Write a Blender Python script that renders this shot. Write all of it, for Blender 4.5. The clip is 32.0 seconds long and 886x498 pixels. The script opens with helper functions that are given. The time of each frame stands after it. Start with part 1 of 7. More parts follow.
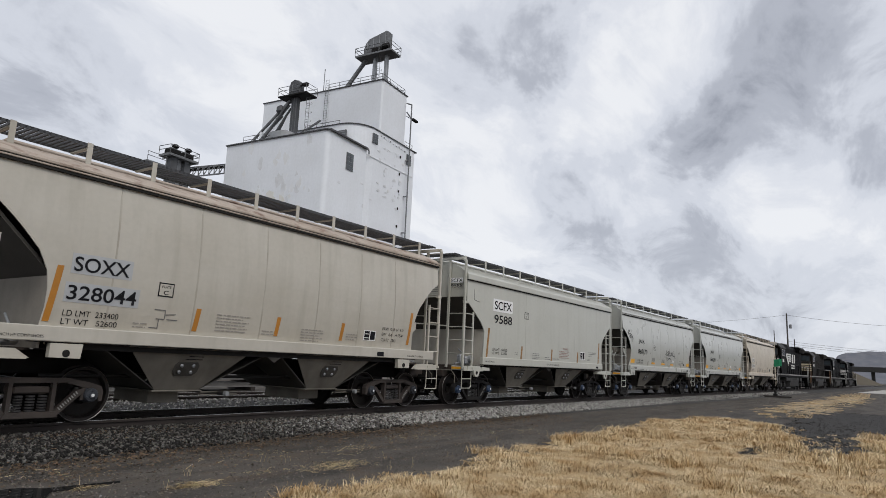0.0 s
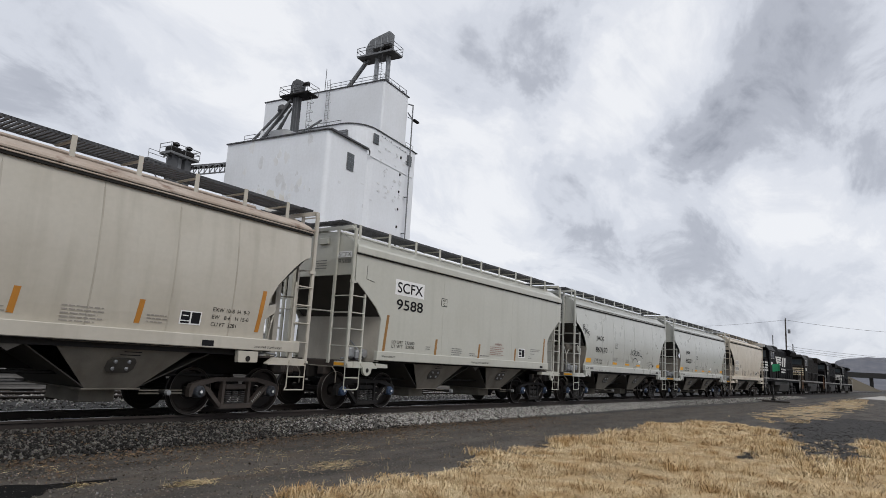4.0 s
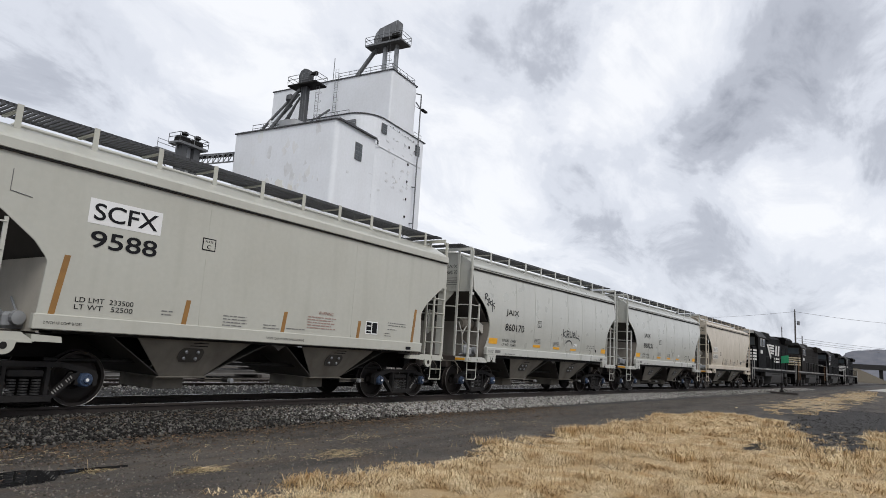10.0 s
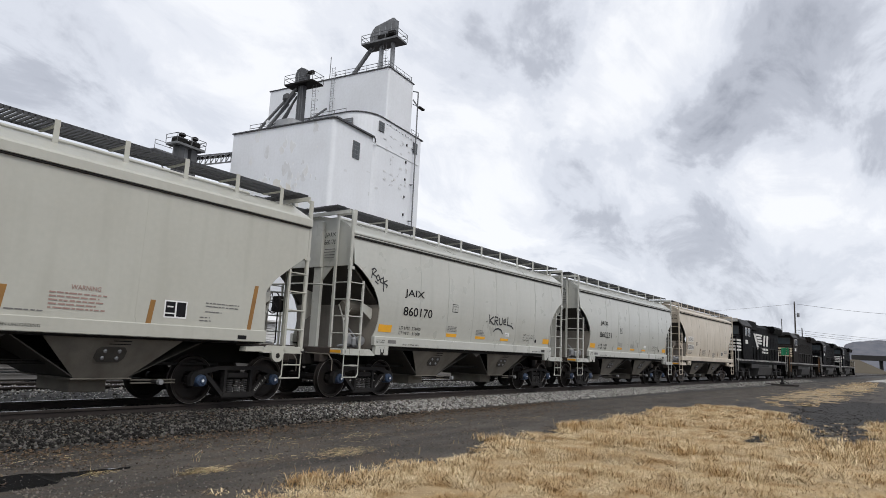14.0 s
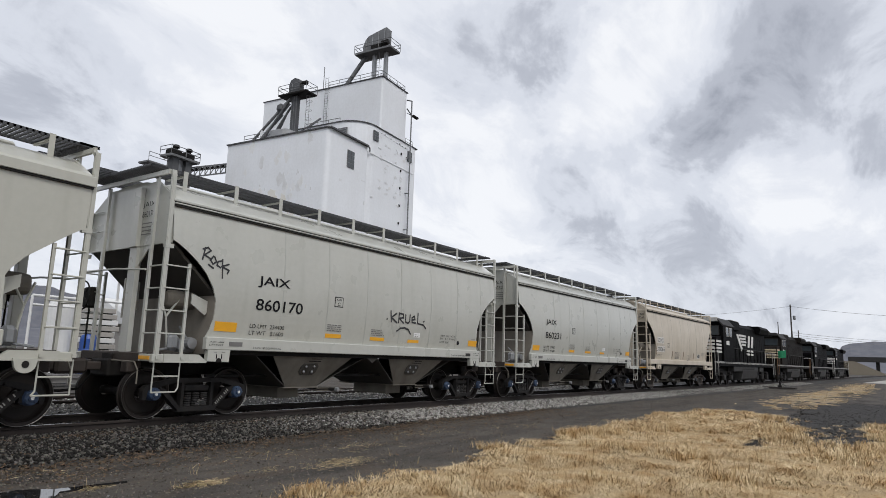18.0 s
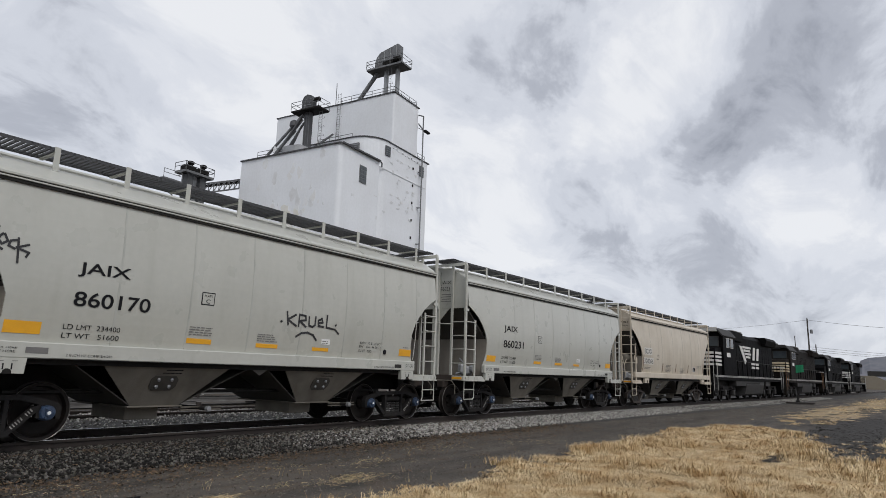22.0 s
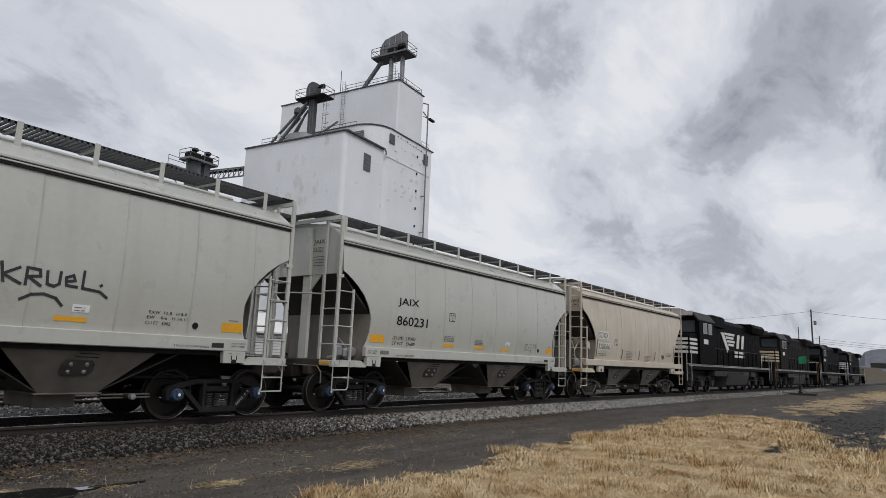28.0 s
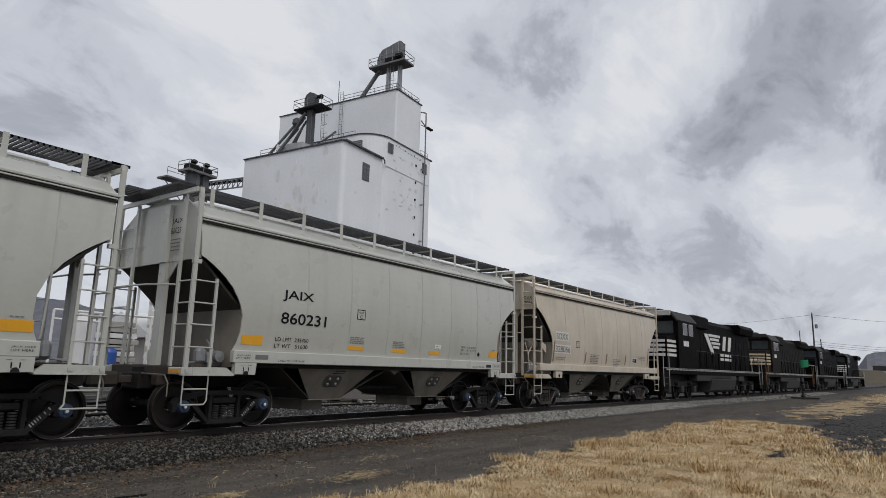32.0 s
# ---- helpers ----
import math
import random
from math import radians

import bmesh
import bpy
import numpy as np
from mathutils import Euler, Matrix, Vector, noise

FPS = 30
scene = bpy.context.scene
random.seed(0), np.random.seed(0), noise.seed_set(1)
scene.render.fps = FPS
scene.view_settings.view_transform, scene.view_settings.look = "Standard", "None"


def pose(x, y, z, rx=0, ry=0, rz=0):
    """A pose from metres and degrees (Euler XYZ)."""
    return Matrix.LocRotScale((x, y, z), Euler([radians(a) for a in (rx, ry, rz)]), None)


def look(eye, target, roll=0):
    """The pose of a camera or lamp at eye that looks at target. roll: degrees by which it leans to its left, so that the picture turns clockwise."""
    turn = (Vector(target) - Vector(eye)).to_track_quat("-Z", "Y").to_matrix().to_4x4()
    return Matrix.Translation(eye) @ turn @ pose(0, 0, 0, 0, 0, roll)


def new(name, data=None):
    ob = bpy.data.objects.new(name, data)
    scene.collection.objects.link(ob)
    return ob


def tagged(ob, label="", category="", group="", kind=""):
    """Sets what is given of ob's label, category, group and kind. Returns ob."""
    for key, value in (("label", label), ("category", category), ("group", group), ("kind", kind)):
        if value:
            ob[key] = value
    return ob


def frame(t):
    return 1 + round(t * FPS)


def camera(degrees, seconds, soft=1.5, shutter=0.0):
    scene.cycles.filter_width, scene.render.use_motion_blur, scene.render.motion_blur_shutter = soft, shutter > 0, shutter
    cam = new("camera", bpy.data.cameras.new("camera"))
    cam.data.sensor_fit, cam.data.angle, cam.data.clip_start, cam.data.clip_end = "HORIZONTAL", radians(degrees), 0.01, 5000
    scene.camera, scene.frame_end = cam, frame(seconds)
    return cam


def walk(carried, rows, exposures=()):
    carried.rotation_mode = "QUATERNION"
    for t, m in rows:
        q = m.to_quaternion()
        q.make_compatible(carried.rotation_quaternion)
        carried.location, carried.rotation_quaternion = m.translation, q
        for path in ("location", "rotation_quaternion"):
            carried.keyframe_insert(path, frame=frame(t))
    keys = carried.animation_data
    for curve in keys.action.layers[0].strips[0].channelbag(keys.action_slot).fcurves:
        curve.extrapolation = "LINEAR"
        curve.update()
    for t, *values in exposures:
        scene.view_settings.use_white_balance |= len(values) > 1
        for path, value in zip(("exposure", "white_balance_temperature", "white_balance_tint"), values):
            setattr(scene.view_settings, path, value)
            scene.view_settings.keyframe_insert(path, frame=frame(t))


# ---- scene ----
cam = camera(69.8, 32.0, soft=0.62)
PATH = [
    (0, pose(0, 0, 1.6, 100.10, -2.55, -56.03)),
    (0.5, pose(0, 0, 1.6, 100.02, -2.41, -56.07)),
    (1, pose(0, 0, 1.6, 100.15, -2.30, -56.24)),
    (1.5, pose(0, 0, 1.6, 100.13, -2.47, -56.14)),
    (2, pose(0, 0, 1.6, 100.01, -2.54, -56.16)),
    (2.5, pose(0, 0, 1.6, 100.27, -2.66, -56.17)),
    (3, pose(0, 0, 1.6, 100.21, -3.02, -56.21)),
    (3.5, pose(0, 0, 1.6, 100.32, -3.27, -56.24)),
    (4.5, pose(0, 0, 1.6, 99.97, -2.99, -56.05)),
    (5.5, pose(0, 0, 1.6, 99.63, -2.71, -55.86)),
    (6, pose(0, 0, 1.6, 99.48, -2.66, -55.91)),
    (6.5, pose(0, 0, 1.6, 99.20, -2.69, -56.33)),
    (7, pose(0, 0, 1.6, 99.16, -2.79, -56.12)),
    (7.5, pose(0, 0, 1.6, 98.91, -3.10, -55.86)),
    (8, pose(0, 0, 1.6, 99.14, -2.95, -55.92)),
    (8.5, pose(0, 0, 1.6, 99.19, -3.07, -55.75)),
    (9, pose(0, 0, 1.6, 99.16, -3.23, -55.97)),
    (9.5, pose(0, 0, 1.6, 99.22, -3.27, -55.87)),
    (10, pose(0, 0, 1.6, 99.27, -3.49, -55.51)),
    (10.5, pose(0, 0, 1.6, 99.31, -3.95, -55.33)),
    (11, pose(0, 0, 1.6, 99.02, -3.69, -56.07)),
    (11.5, pose(0, 0, 1.6, 98.84, -3.26, -55.87)),
    (12, pose(0, 0, 1.6, 98.91, -3.31, -56.10)),
    (12.5, pose(0, 0, 1.6, 98.86, -2.97, -55.83)),
    (13, pose(0, 0, 1.6, 98.85, -2.65, -55.75)),
    (13.5, pose(0, 0, 1.6, 98.91, -2.72, -55.53)),
    (14, pose(0, 0, 1.6, 99.02, -2.65, -55.45)),
    (14.5, pose(0, 0, 1.6, 98.88, -2.69, -55.41)),
    (15.5, pose(0, 0, 1.6, 99.05, -2.49, -55.36)),
    (16.5, pose(0, 0, 1.6, 99.22, -2.29, -55.31)),
    (17, pose(0, 0, 1.6, 99.21, -2.16, -55.26)),
    (17.5, pose(0, 0, 1.6, 99.51, -2.00, -55.52)),
    (18, pose(0, 0, 1.6, 99.75, -1.76, -55.68)),
    (18.5, pose(0, 0, 1.6, 99.73, -1.74, -55.67)),
    (19, pose(0, 0, 1.6, 99.67, -1.71, -55.56)),
    (19.5, pose(0, 0, 1.6, 100.10, -1.55, -53.76)),
    (20, pose(0, 0, 1.6, 99.95, -1.74, -52.76)),
    (20.5, pose(0, 0, 1.6, 100.09, -1.94, -53.01)),
    (21, pose(0, 0, 1.6, 99.97, -1.99, -53.37)),
    (21.5, pose(0, 0, 1.6, 100.67, -2.11, -53.57)),
    (22, pose(0, 0, 1.6, 101.00, -1.73, -54.57)),
    (22.5, pose(0, 0, 1.6, 100.23, -1.45, -54.70)),
    (23, pose(0, 0, 1.6, 100.05, -1.39, -54.64)),
    (23.5, pose(0, 0, 1.6, 100.39, -1.15, -54.59)),
    (24, pose(0, 0, 1.6, 100.46, -1.49, -54.55)),
    (24.5, pose(0, 0, 1.6, 100.49, -2.50, -55.01)),
    (25, pose(0, 0, 1.6, 100.20, -2.74, -55.06)),
    (25.5, pose(0, 0, 1.6, 100.22, -2.86, -55.04)),
    (26.5, pose(0, 0, 1.6, 100.13, -2.61, -54.68)),
    (27.5, pose(0, 0, 1.6, 100.04, -2.35, -54.32)),
    (28, pose(0, 0, 1.6, 99.97, -2.19, -54.31)),
    (28.5, pose(0, 0, 1.6, 99.77, -1.84, -54.37)),
    (29, pose(0, 0, 1.6, 100.03, -2.06, -54.08)),
    (29.5, pose(0, 0, 1.6, 100.14, -2.08, -54.01)),
    (30, pose(0, 0, 1.6, 100.04, -2.32, -54.06)),
    (30.5, pose(0, 0, 1.6, 99.98, -2.23, -54.17)),
    (31, pose(0, 0, 1.6, 99.74, -1.31, -53.75)),
    (31.5, pose(0, 0, 1.6, 99.99, -1.49, -53.81)),
    (32, pose(0, 0, 1.6, 100.71, -1.44, -54.20)),
]
# how far the train has rolled at each whole second
ROLLED = [0.0, 1.111, 2.34, 3.647, 5.006, 6.409, 7.774, 9.12, 10.472, 11.829, 13.189, 14.557, 15.919, 17.243, 18.504, 19.714, 20.895, 22.066, 23.205, 24.267, 25.231, 26.134, 27.019, 27.899, 28.779, 29.678, 30.593, 31.497, 32.366, 33.226, 34.118, 35.076, 36.091]

walk(cam, PATH, exposures=[(0, 0.1), (3.5, 0.12), (6, 0.18), (9, 0.25), (13, 0.28), (17, 0.25), (19, 0.15), (23, 0.05), (25, 0.0), (28, -0.05), (32, -0.14)])

# ---- world and light: an overcast winter sky ----
RAIL = 0.344        # height of the rail head


def track_y(x):
    """Centre line of the main track: straight, then a gentle bend towards the lot."""
    q = min(max(x - 8.0, 0.0), 42.0)
    y = 11.976 - 0.001566 * q ** 2 + 1.531e-5 * q ** 3
    return y - 0.0505 * max(0.0, x - 50.0)


# cloud masses: direction, spread, how much thinner (+) or thicker (-) the deck is there
MASSES = (
    ((0.843, 0.328, 0.427), 0.24, 0.12), ((0.861, 0.218, 0.459), 0.20, 0.09), ((0.835, 0.415, 0.362), 0.15, 0.09),
    ((0.825, 0.506, 0.250), 0.18, 0.10), ((0.921, 0.284, 0.268), 0.12, 0.09), ((0.960, 0.126, 0.249), 0.15, 0.10),
    ((0.984, 0.031, 0.174), 0.22, 0.09), ((0.508, 0.741, 0.439), 0.40, 0.08), ((0.700, 0.640, 0.300), 0.25, 0.07),
    ((0.785, 0.438, 0.438), 0.15, -0.15), ((0.793, 0.359, 0.492), 0.18, -0.17), ((0.884, 0.381, 0.271), 0.11, -0.11),
    ((0.857, 0.420, 0.297), 0.11, -0.09), ((0.924, 0.307, 0.228), 0.11, -0.055), ((0.918, 0.220, 0.331), 0.17, -0.09),
    ((0.921, 0.054, 0.385), 0.20, -0.035), ((0.943, -0.005, 0.334), 0.24, -0.03), ((0.897, 0.011, 0.442), 0.26, -0.02),
    ((0.932, 0.125, 0.339), 0.13, -0.04), ((0.985, 0.099, 0.139), 0.14, -0.07), ((0.352, 0.880, 0.318), 0.28, -0.05),
    ((0.965, 0.204, 0.167), 0.13, -0.03),
)


def build_world():
    w = bpy.data.worlds.new("overcast_sky")
    scene.world = w
    w.use_nodes = True
    nt = w.node_tree
    nt.nodes.clear()
    n, l = nt.nodes.new, nt.links.new
    out, bg = n("ShaderNodeOutputWorld"), n("ShaderNodeBackground")
    sky = n("ShaderNodeTexSky")
    sky.sky_type, sky.sun_disc = "NISHITA", False
    sky.sun_elevation, sky.sun_rotation = radians(50), radians(208)
    co = n("ShaderNodeTexCoord")
    sep = n("ShaderNodeSeparateXYZ")
    l(co.outputs["Generated"], sep.inputs[0])
    up = n("ShaderNodeMath")
    up.operation = "ADD"
    up.inputs[1].default_value = 0.42
    l(sep.outputs["Z"], up.inputs[0])
    low = n("ShaderNodeMath")
    low.operation = "MAXIMUM"
    low.inputs[1].default_value = 0.2
    l(up.outputs[0], low.inputs[0])
    div = n("ShaderNodeVectorMath")
    div.operation = "DIVIDE"
    l(co.outputs["Generated"], div.inputs[0])
    com = n("ShaderNodeCombineXYZ")
    for i in range(3):
        l(low.outputs[0], com.inputs[i])
    l(com.outputs[0], div.inputs[1])
    flat = n("ShaderNodeVectorMath")
    flat.operation = "MULTIPLY"
    flat.inputs[1].default_value = (1, 1, 0)
    l(div.outputs[0], flat.inputs[0])

    def cloud(scale, detail, rough, dist, off):
        mp = n("ShaderNodeMapping")
        mp.inputs["Location"].default_value = off
        mp.inputs["Rotation"].default_value = (0, 0, radians(-38))
        mp.inputs["Scale"].default_value = (scale, scale * 1.5, 1)
        l(flat.outputs[0], mp.inputs[0])
        t = n("ShaderNodeTexNoise")
        t.inputs["Scale"].default_value = 1.0
        t.inputs["Detail"].default_value = detail
        t.inputs["Roughness"].default_value = rough
        t.inputs["Distortion"].default_value = dist
        l(mp.outputs[0], t.inputs["Vector"])
        return t.outputs["Fac"]

    big = cloud(1.15, 4, 0.5, 0.35, (4.9, 2.3, 0))
    small = cloud(3.6, 10, 0.62, 0.45, (7.7, 4.2, 0))
    mixed = n("ShaderNodeMix")
    mixed.inputs[0].default_value = 0.62
    l(big, mixed.inputs[2])
    l(small, mixed.inputs[3])
    ramp = n("ShaderNodeValToRGB")
    cr = ramp.color_ramp
    cr.interpolation = "EASE"
    cr.elements[0].position, cr.elements[0].color = 0.24, (0.30, 0.32, 0.375, 1)
    cr.elements[1].position, cr.elements[1].color = 0.66, (0.86, 0.875, 0.91, 1)
    for p, c in ((0.36, (0.46, 0.485, 0.55, 1)), (0.47, (0.65, 0.68, 0.75, 1)), (0.55, (0.745, 0.77, 0.83, 1))):
        cr.elements.new(p).color = c
    # the deck thins towards the lot's far side and thickens down the line
    lean = n("ShaderNodeVectorMath")
    lean.operation = "DOT_PRODUCT"
    lean.inputs[1].default_value = (-0.03, 0.05, -0.05)
    l(co.outputs["Generated"], lean.inputs[0])
    tip = n("ShaderNodeMath")
    tip.operation = "ADD"
    tip.use_clamp = False
    l(mixed.outputs[0], tip.inputs[0])
    l(lean.outputs["Value"], tip.inputs[1])
    # the broad cloud masses: bright rifts and dark bellies, frayed by the noise
    fray = n("ShaderNodeTexNoise")
    fray.inputs["Scale"].default_value, fray.inputs["Detail"].default_value, fray.inputs["Roughness"].default_value = 5.5, 7, 0.6
    l(co.outputs["Generated"], fray.inputs["Vector"])
    cut = n("ShaderNodeVectorMath")
    cut.operation = "MULTIPLY_ADD"
    cut.inputs[1].default_value, cut.inputs[2].default_value = (0.26, 0.26, 0.26), (-0.13, -0.13, -0.13)
    l(fray.outputs["Color"], cut.inputs[0])
    torn = n("ShaderNodeVectorMath")
    l(co.outputs["Generated"], torn.inputs[0])
    l(cut.outputs[0], torn.inputs[1])
    level = tip.outputs[0]
    for centre, size, weight in MASSES:
        d = n("ShaderNodeVectorMath")
        d.operation = "DISTANCE"
        d.inputs[1].default_value = centre
        l(torn.outputs[0], d.inputs[0])
        r = n("ShaderNodeMapRange")
        r.interpolation_type = "SMOOTHERSTEP"
        r.inputs[1].default_value, r.inputs[2].default_value = 0.0, size
        r.inputs[3].default_value, r.inputs[4].default_value = weight, 0.0
        l(d.outputs["Value"], r.inputs[0])
        m = n("ShaderNodeMath")
        l(level, m.inputs[0])
        l(r.outputs[0], m.inputs[1])
        level = m.outputs[0]
    l(level, ramp.inputs[0])
    # the open sky adds a trace of its own colour to the cloud deck
    dim = n("ShaderNodeVectorMath")
    dim.operation = "SCALE"
    dim.inputs["Scale"].default_value = 0.05
    l(sky.outputs[0], dim.inputs[0])
    add = n("ShaderNodeMix")
    add.data_type = "RGBA"
    add.blend_type = "MIX"
    add.inputs[0].default_value = 0.1
    l(ramp.outputs[0], add.inputs[6])
    l(dim.outputs[0], add.inputs[7])
    l(add.outputs[2], bg.inputs[0])
    bg.inputs[1].default_value = 1.0
    l(bg.outputs[0], out.inputs[0])


build_world()
sun = new("sun", bpy.data.lights.new("sun", "SUN"))
sun.data.energy, sun.data.angle, sun.data.color = 1.52, radians(30), (1.0, 0.97, 0.93)
sun.matrix_world = look((0, 0, 96), (38, 71, 0))

# ---- materials ----
MATS = {}


def surf(name, base, var=None, scale=3.0, rough=0.6, metal=0.0, bump=0.0, bscale=40.0, streak=0.0, rust=0.0, rvar=0.0, spec=0.5, coat=0.0):
    """A painted, stained or raw surface: base to var by broad noise, fine relief, run-down streaks and rust."""
    if name in MATS:
        return MATS[name]
    m = bpy.data.materials.new(name)
    m.use_nodes = True
    nt = m.node_tree
    n, l = nt.nodes.new, nt.links.new
    b = nt.nodes["Principled BSDF"]
    b.inputs["Roughness"].default_value, b.inputs["Metallic"].default_value = rough, metal
    b.inputs["Specular IOR Level"].default_value = spec
    b.inputs["Coat Weight"].default_value, b.inputs["Coat Roughness"].default_value = coat, 0.25
    co = n("ShaderNodeTexCoord").outputs["Object"]
    var = var or tuple(c * 0.82 for c in base)

    def noise_tex(sc, detail=5, stretch=(1, 1, 1)):
        mp = n("ShaderNodeMapping")
        mp.inputs["Scale"].default_value = stretch
        l(co, mp.inputs[0])
        t = n("ShaderNodeTexNoise")
        t.inputs["Scale"].default_value, t.inputs["Detail"].default_value = sc, detail
        l(mp.outputs[0], t.inputs["Vector"])
        return t.outputs["Fac"]

    def ramp(fac, p0, p1, a=(0, 0, 0, 1), c=(1, 1, 1, 1)):
        r = n("ShaderNodeValToRGB")
        r.color_ramp.elements[0].position, r.color_ramp.elements[0].color = p0, a
        r.color_ramp.elements[1].position, r.color_ramp.elements[1].color = p1, c
        l(fac, r.inputs[0])
        return r.outputs[0]

    def mix(fac, a, c, kind="MIX"):
        x = n("ShaderNodeMix")
        x.data_type, x.blend_type = "RGBA", kind
        for sock, v in ((x.inputs[0], fac), (x.inputs[6], a), (x.inputs[7], c)):
            if isinstance(v, (float, int)):
                sock.default_value = v
            elif isinstance(v, tuple):
                sock.default_value = (*v, 1)[:4]
            else:
                l(v, sock)
        return x.outputs[2]

    col = mix(ramp(noise_tex(scale), 0.35, 0.68), base, var)
    fine = noise_tex(scale * 14, 4)
    col = mix(0.35, col, mix(fine, tuple(c * 0.8 for c in base), tuple(min(1, c * 1.15) for c in base)))
    if streak:
        st = ramp(noise_tex(1.0, 6, (3.2, 3.2, 0.3)), 0.5, 0.8)
        k = n("ShaderNodeMath")
        k.operation = "MULTIPLY"
        k.inputs[1].default_value = streak
        l(st, k.inputs[0])
        col = mix(k.outputs[0], col, tuple(c * f for c, f in zip(base, (0.52, 0.49, 0.44))))
    if rust:
        rs = ramp(noise_tex(2.6, 9), 0.62 - 0.18 * rust, 0.74)
        col = mix(rs, col, (0.13, 0.06, 0.032))
    l(col, b.inputs["Base Color"])
    if rvar:
        rr = n("ShaderNodeMapRange")
        rr.inputs[3].default_value, rr.inputs[4].default_value = max(0.02, rough - rvar), min(1, rough + rvar)
        l(noise_tex(scale * 3), rr.inputs[0])
        l(rr.outputs[0], b.inputs["Roughness"])
    if bump:
        bp = n("ShaderNodeBump")
        bp.inputs["Strength"].default_value, bp.inputs["Distance"].default_value = min(1, bump), 0.02
        l(noise_tex(bscale, 6), bp.inputs["Height"])
        l(bp.outputs[0], b.inputs["Normal"])
    MATS[name] = m
    return m


CREAM = surf("cream_hopper_paint", (0.49, 0.46, 0.395), (0.415, 0.38, 0.315), 0.8, 0.33, streak=0.4, bump=0.05, bscale=6, rvar=0.1, coat=0.45)
GREY = surf("grey_hopper_paint", (0.470, 0.466, 0.408), (0.425, 0.416, 0.358), 0.7, 0.33, streak=0.22, bump=0.05, bscale=6, rvar=0.1, coat=0.5)
PALE = surf("pale_grey_hopper_paint", (0.472, 0.474, 0.430), (0.42, 0.42, 0.378), 0.7, 0.3, streak=0.22, bump=0.05, bscale=6, rvar=0.1, coat=0.6)
BEIGE = surf("beige_hopper_paint", (0.56, 0.50, 0.41), (0.45, 0.385, 0.295), 1.1, 0.4, streak=0.45, bump=0.05, bscale=6, rvar=0.1)
ROOFTAN = surf("rusty_roof_paint", (0.44, 0.375, 0.315), (0.33, 0.25, 0.19), 1.2, 0.6, streak=0.4, rust=0.35, bump=0.1, bscale=12)
GALV = surf("galvanised_grating", (0.075, 0.077, 0.082), (0.045, 0.045, 0.048), 2.5, 0.55, metal=0.2, bump=0.1)
BLACKSTEEL = surf("grimy_black_steel", (0.010, 0.0095, 0.009), (0.02, 0.017, 0.015), 2.5, 0.75, bump=0.25, bscale=30, rvar=0.15, spec=0.25)
TRUCKSTEEL = surf("dusty_cast_steel", (0.017, 0.0165, 0.017), (0.032, 0.029, 0.027), 4, 0.8, bump=0.3, bscale=40, rvar=0.1, spec=0.12)
RUSTYTRUCK = surf("brown_cast_steel", (0.05, 0.038, 0.031), (0.03, 0.025, 0.022), 4, 0.75, bump=0.3, bscale=40)
WHEELSTEEL = surf("dark_wheel_steel", (0.014, 0.012, 0.011), (0.026, 0.021, 0.018), 3, 0.6, metal=0.1, bump=0.1, spec=0.2)
TREAD = surf("bright_wheel_rim", (0.34, 0.32, 0.30), (0.13, 0.12, 0.11), 3, 0.32, metal=0.9)
SPRING = surf("dull_spring_steel", (0.045, 0.043, 0.042), (0.03, 0.028, 0.027), 5, 0.6, metal=0.3)
GREYMARK = surf("faded_stencil_paint", (0.30, 0.29, 0.27), (0.12, 0.115, 0.11), 14, 0.8)
CAPBLUE = surf("blue_bearing_cap", (0.042, 0.075, 0.14), (0.015, 0.02, 0.036), 9, 0.45, bump=0.2)
CAPDULL = surf("dull_bearing_cap", (0.04, 0.045, 0.055), (0.02, 0.021, 0.024), 9, 0.5, bump=0.2)
RAILHEAD = surf("polished_rail_head", (0.50, 0.50, 0.50), (0.35, 0.34, 0.33), 2, 0.25, metal=1.0)
RAILWEB = surf("rusty_rail_side", (0.030, 0.022, 0.018), (0.018, 0.014, 0.013), 3, 0.8, bump=0.3)
TIE = surf("creosoted_timber", (0.022, 0.018, 0.016), (0.045, 0.037, 0.031), 5, 0.85, bump=0.5, bscale=25)
BLACKINK = surf("black_lettering", (0.012, 0.012, 0.014), None, 6, 0.7, spec=0.15)
FAINTINK = surf("faint_brown_lettering", (0.27, 0.25, 0.225), None, 6, 0.65)
FADEDRED = surf("faded_red_lettering", (0.34, 0.22, 0.19), None, 6, 0.6)
GREYINK = surf("faded_grey_lettering", (0.16, 0.155, 0.15), None, 6, 0.65)
# slope paint darkened for grime and for the shade of down-facing sheets
SLOPE = surf("grimy_shaded_slope_paint", (0.05, 0.046, 0.04), (0.075, 0.068, 0.058), 1.2, 0.8, bump=0.1)
BULK = surf("grimy_bulkhead_paint", (0.25, 0.225, 0.19), (0.14, 0.125, 0.105), 1.6, 0.75, streak=0.5)
# road dirt and the shade under the body, mixed into one paint
UNDER = surf("dirt_and_shade_on_paint", (0.205, 0.187, 0.157), (0.095, 0.086, 0.072), 1.6, 0.85, streak=0.6, bump=0.15, spec=0.3)
WEB = surf("dusty_web_paint", (0.46, 0.43, 0.37), (0.34, 0.31, 0.26), 1.4, 0.7, streak=0.4)
SEAM = surf("seam_grime", (0.36, 0.365, 0.335), (0.50, 0.505, 0.465), 2.2, 0.45)
CREAMSEAM = surf("cream_seam_grime", (0.34, 0.31, 0.255), (0.49, 0.46, 0.395), 2.2, 0.45)
PALEPATCH = surf("pale_overpaint", (0.66, 0.645, 0.60), (0.60, 0.57, 0.52), 4, 0.55)
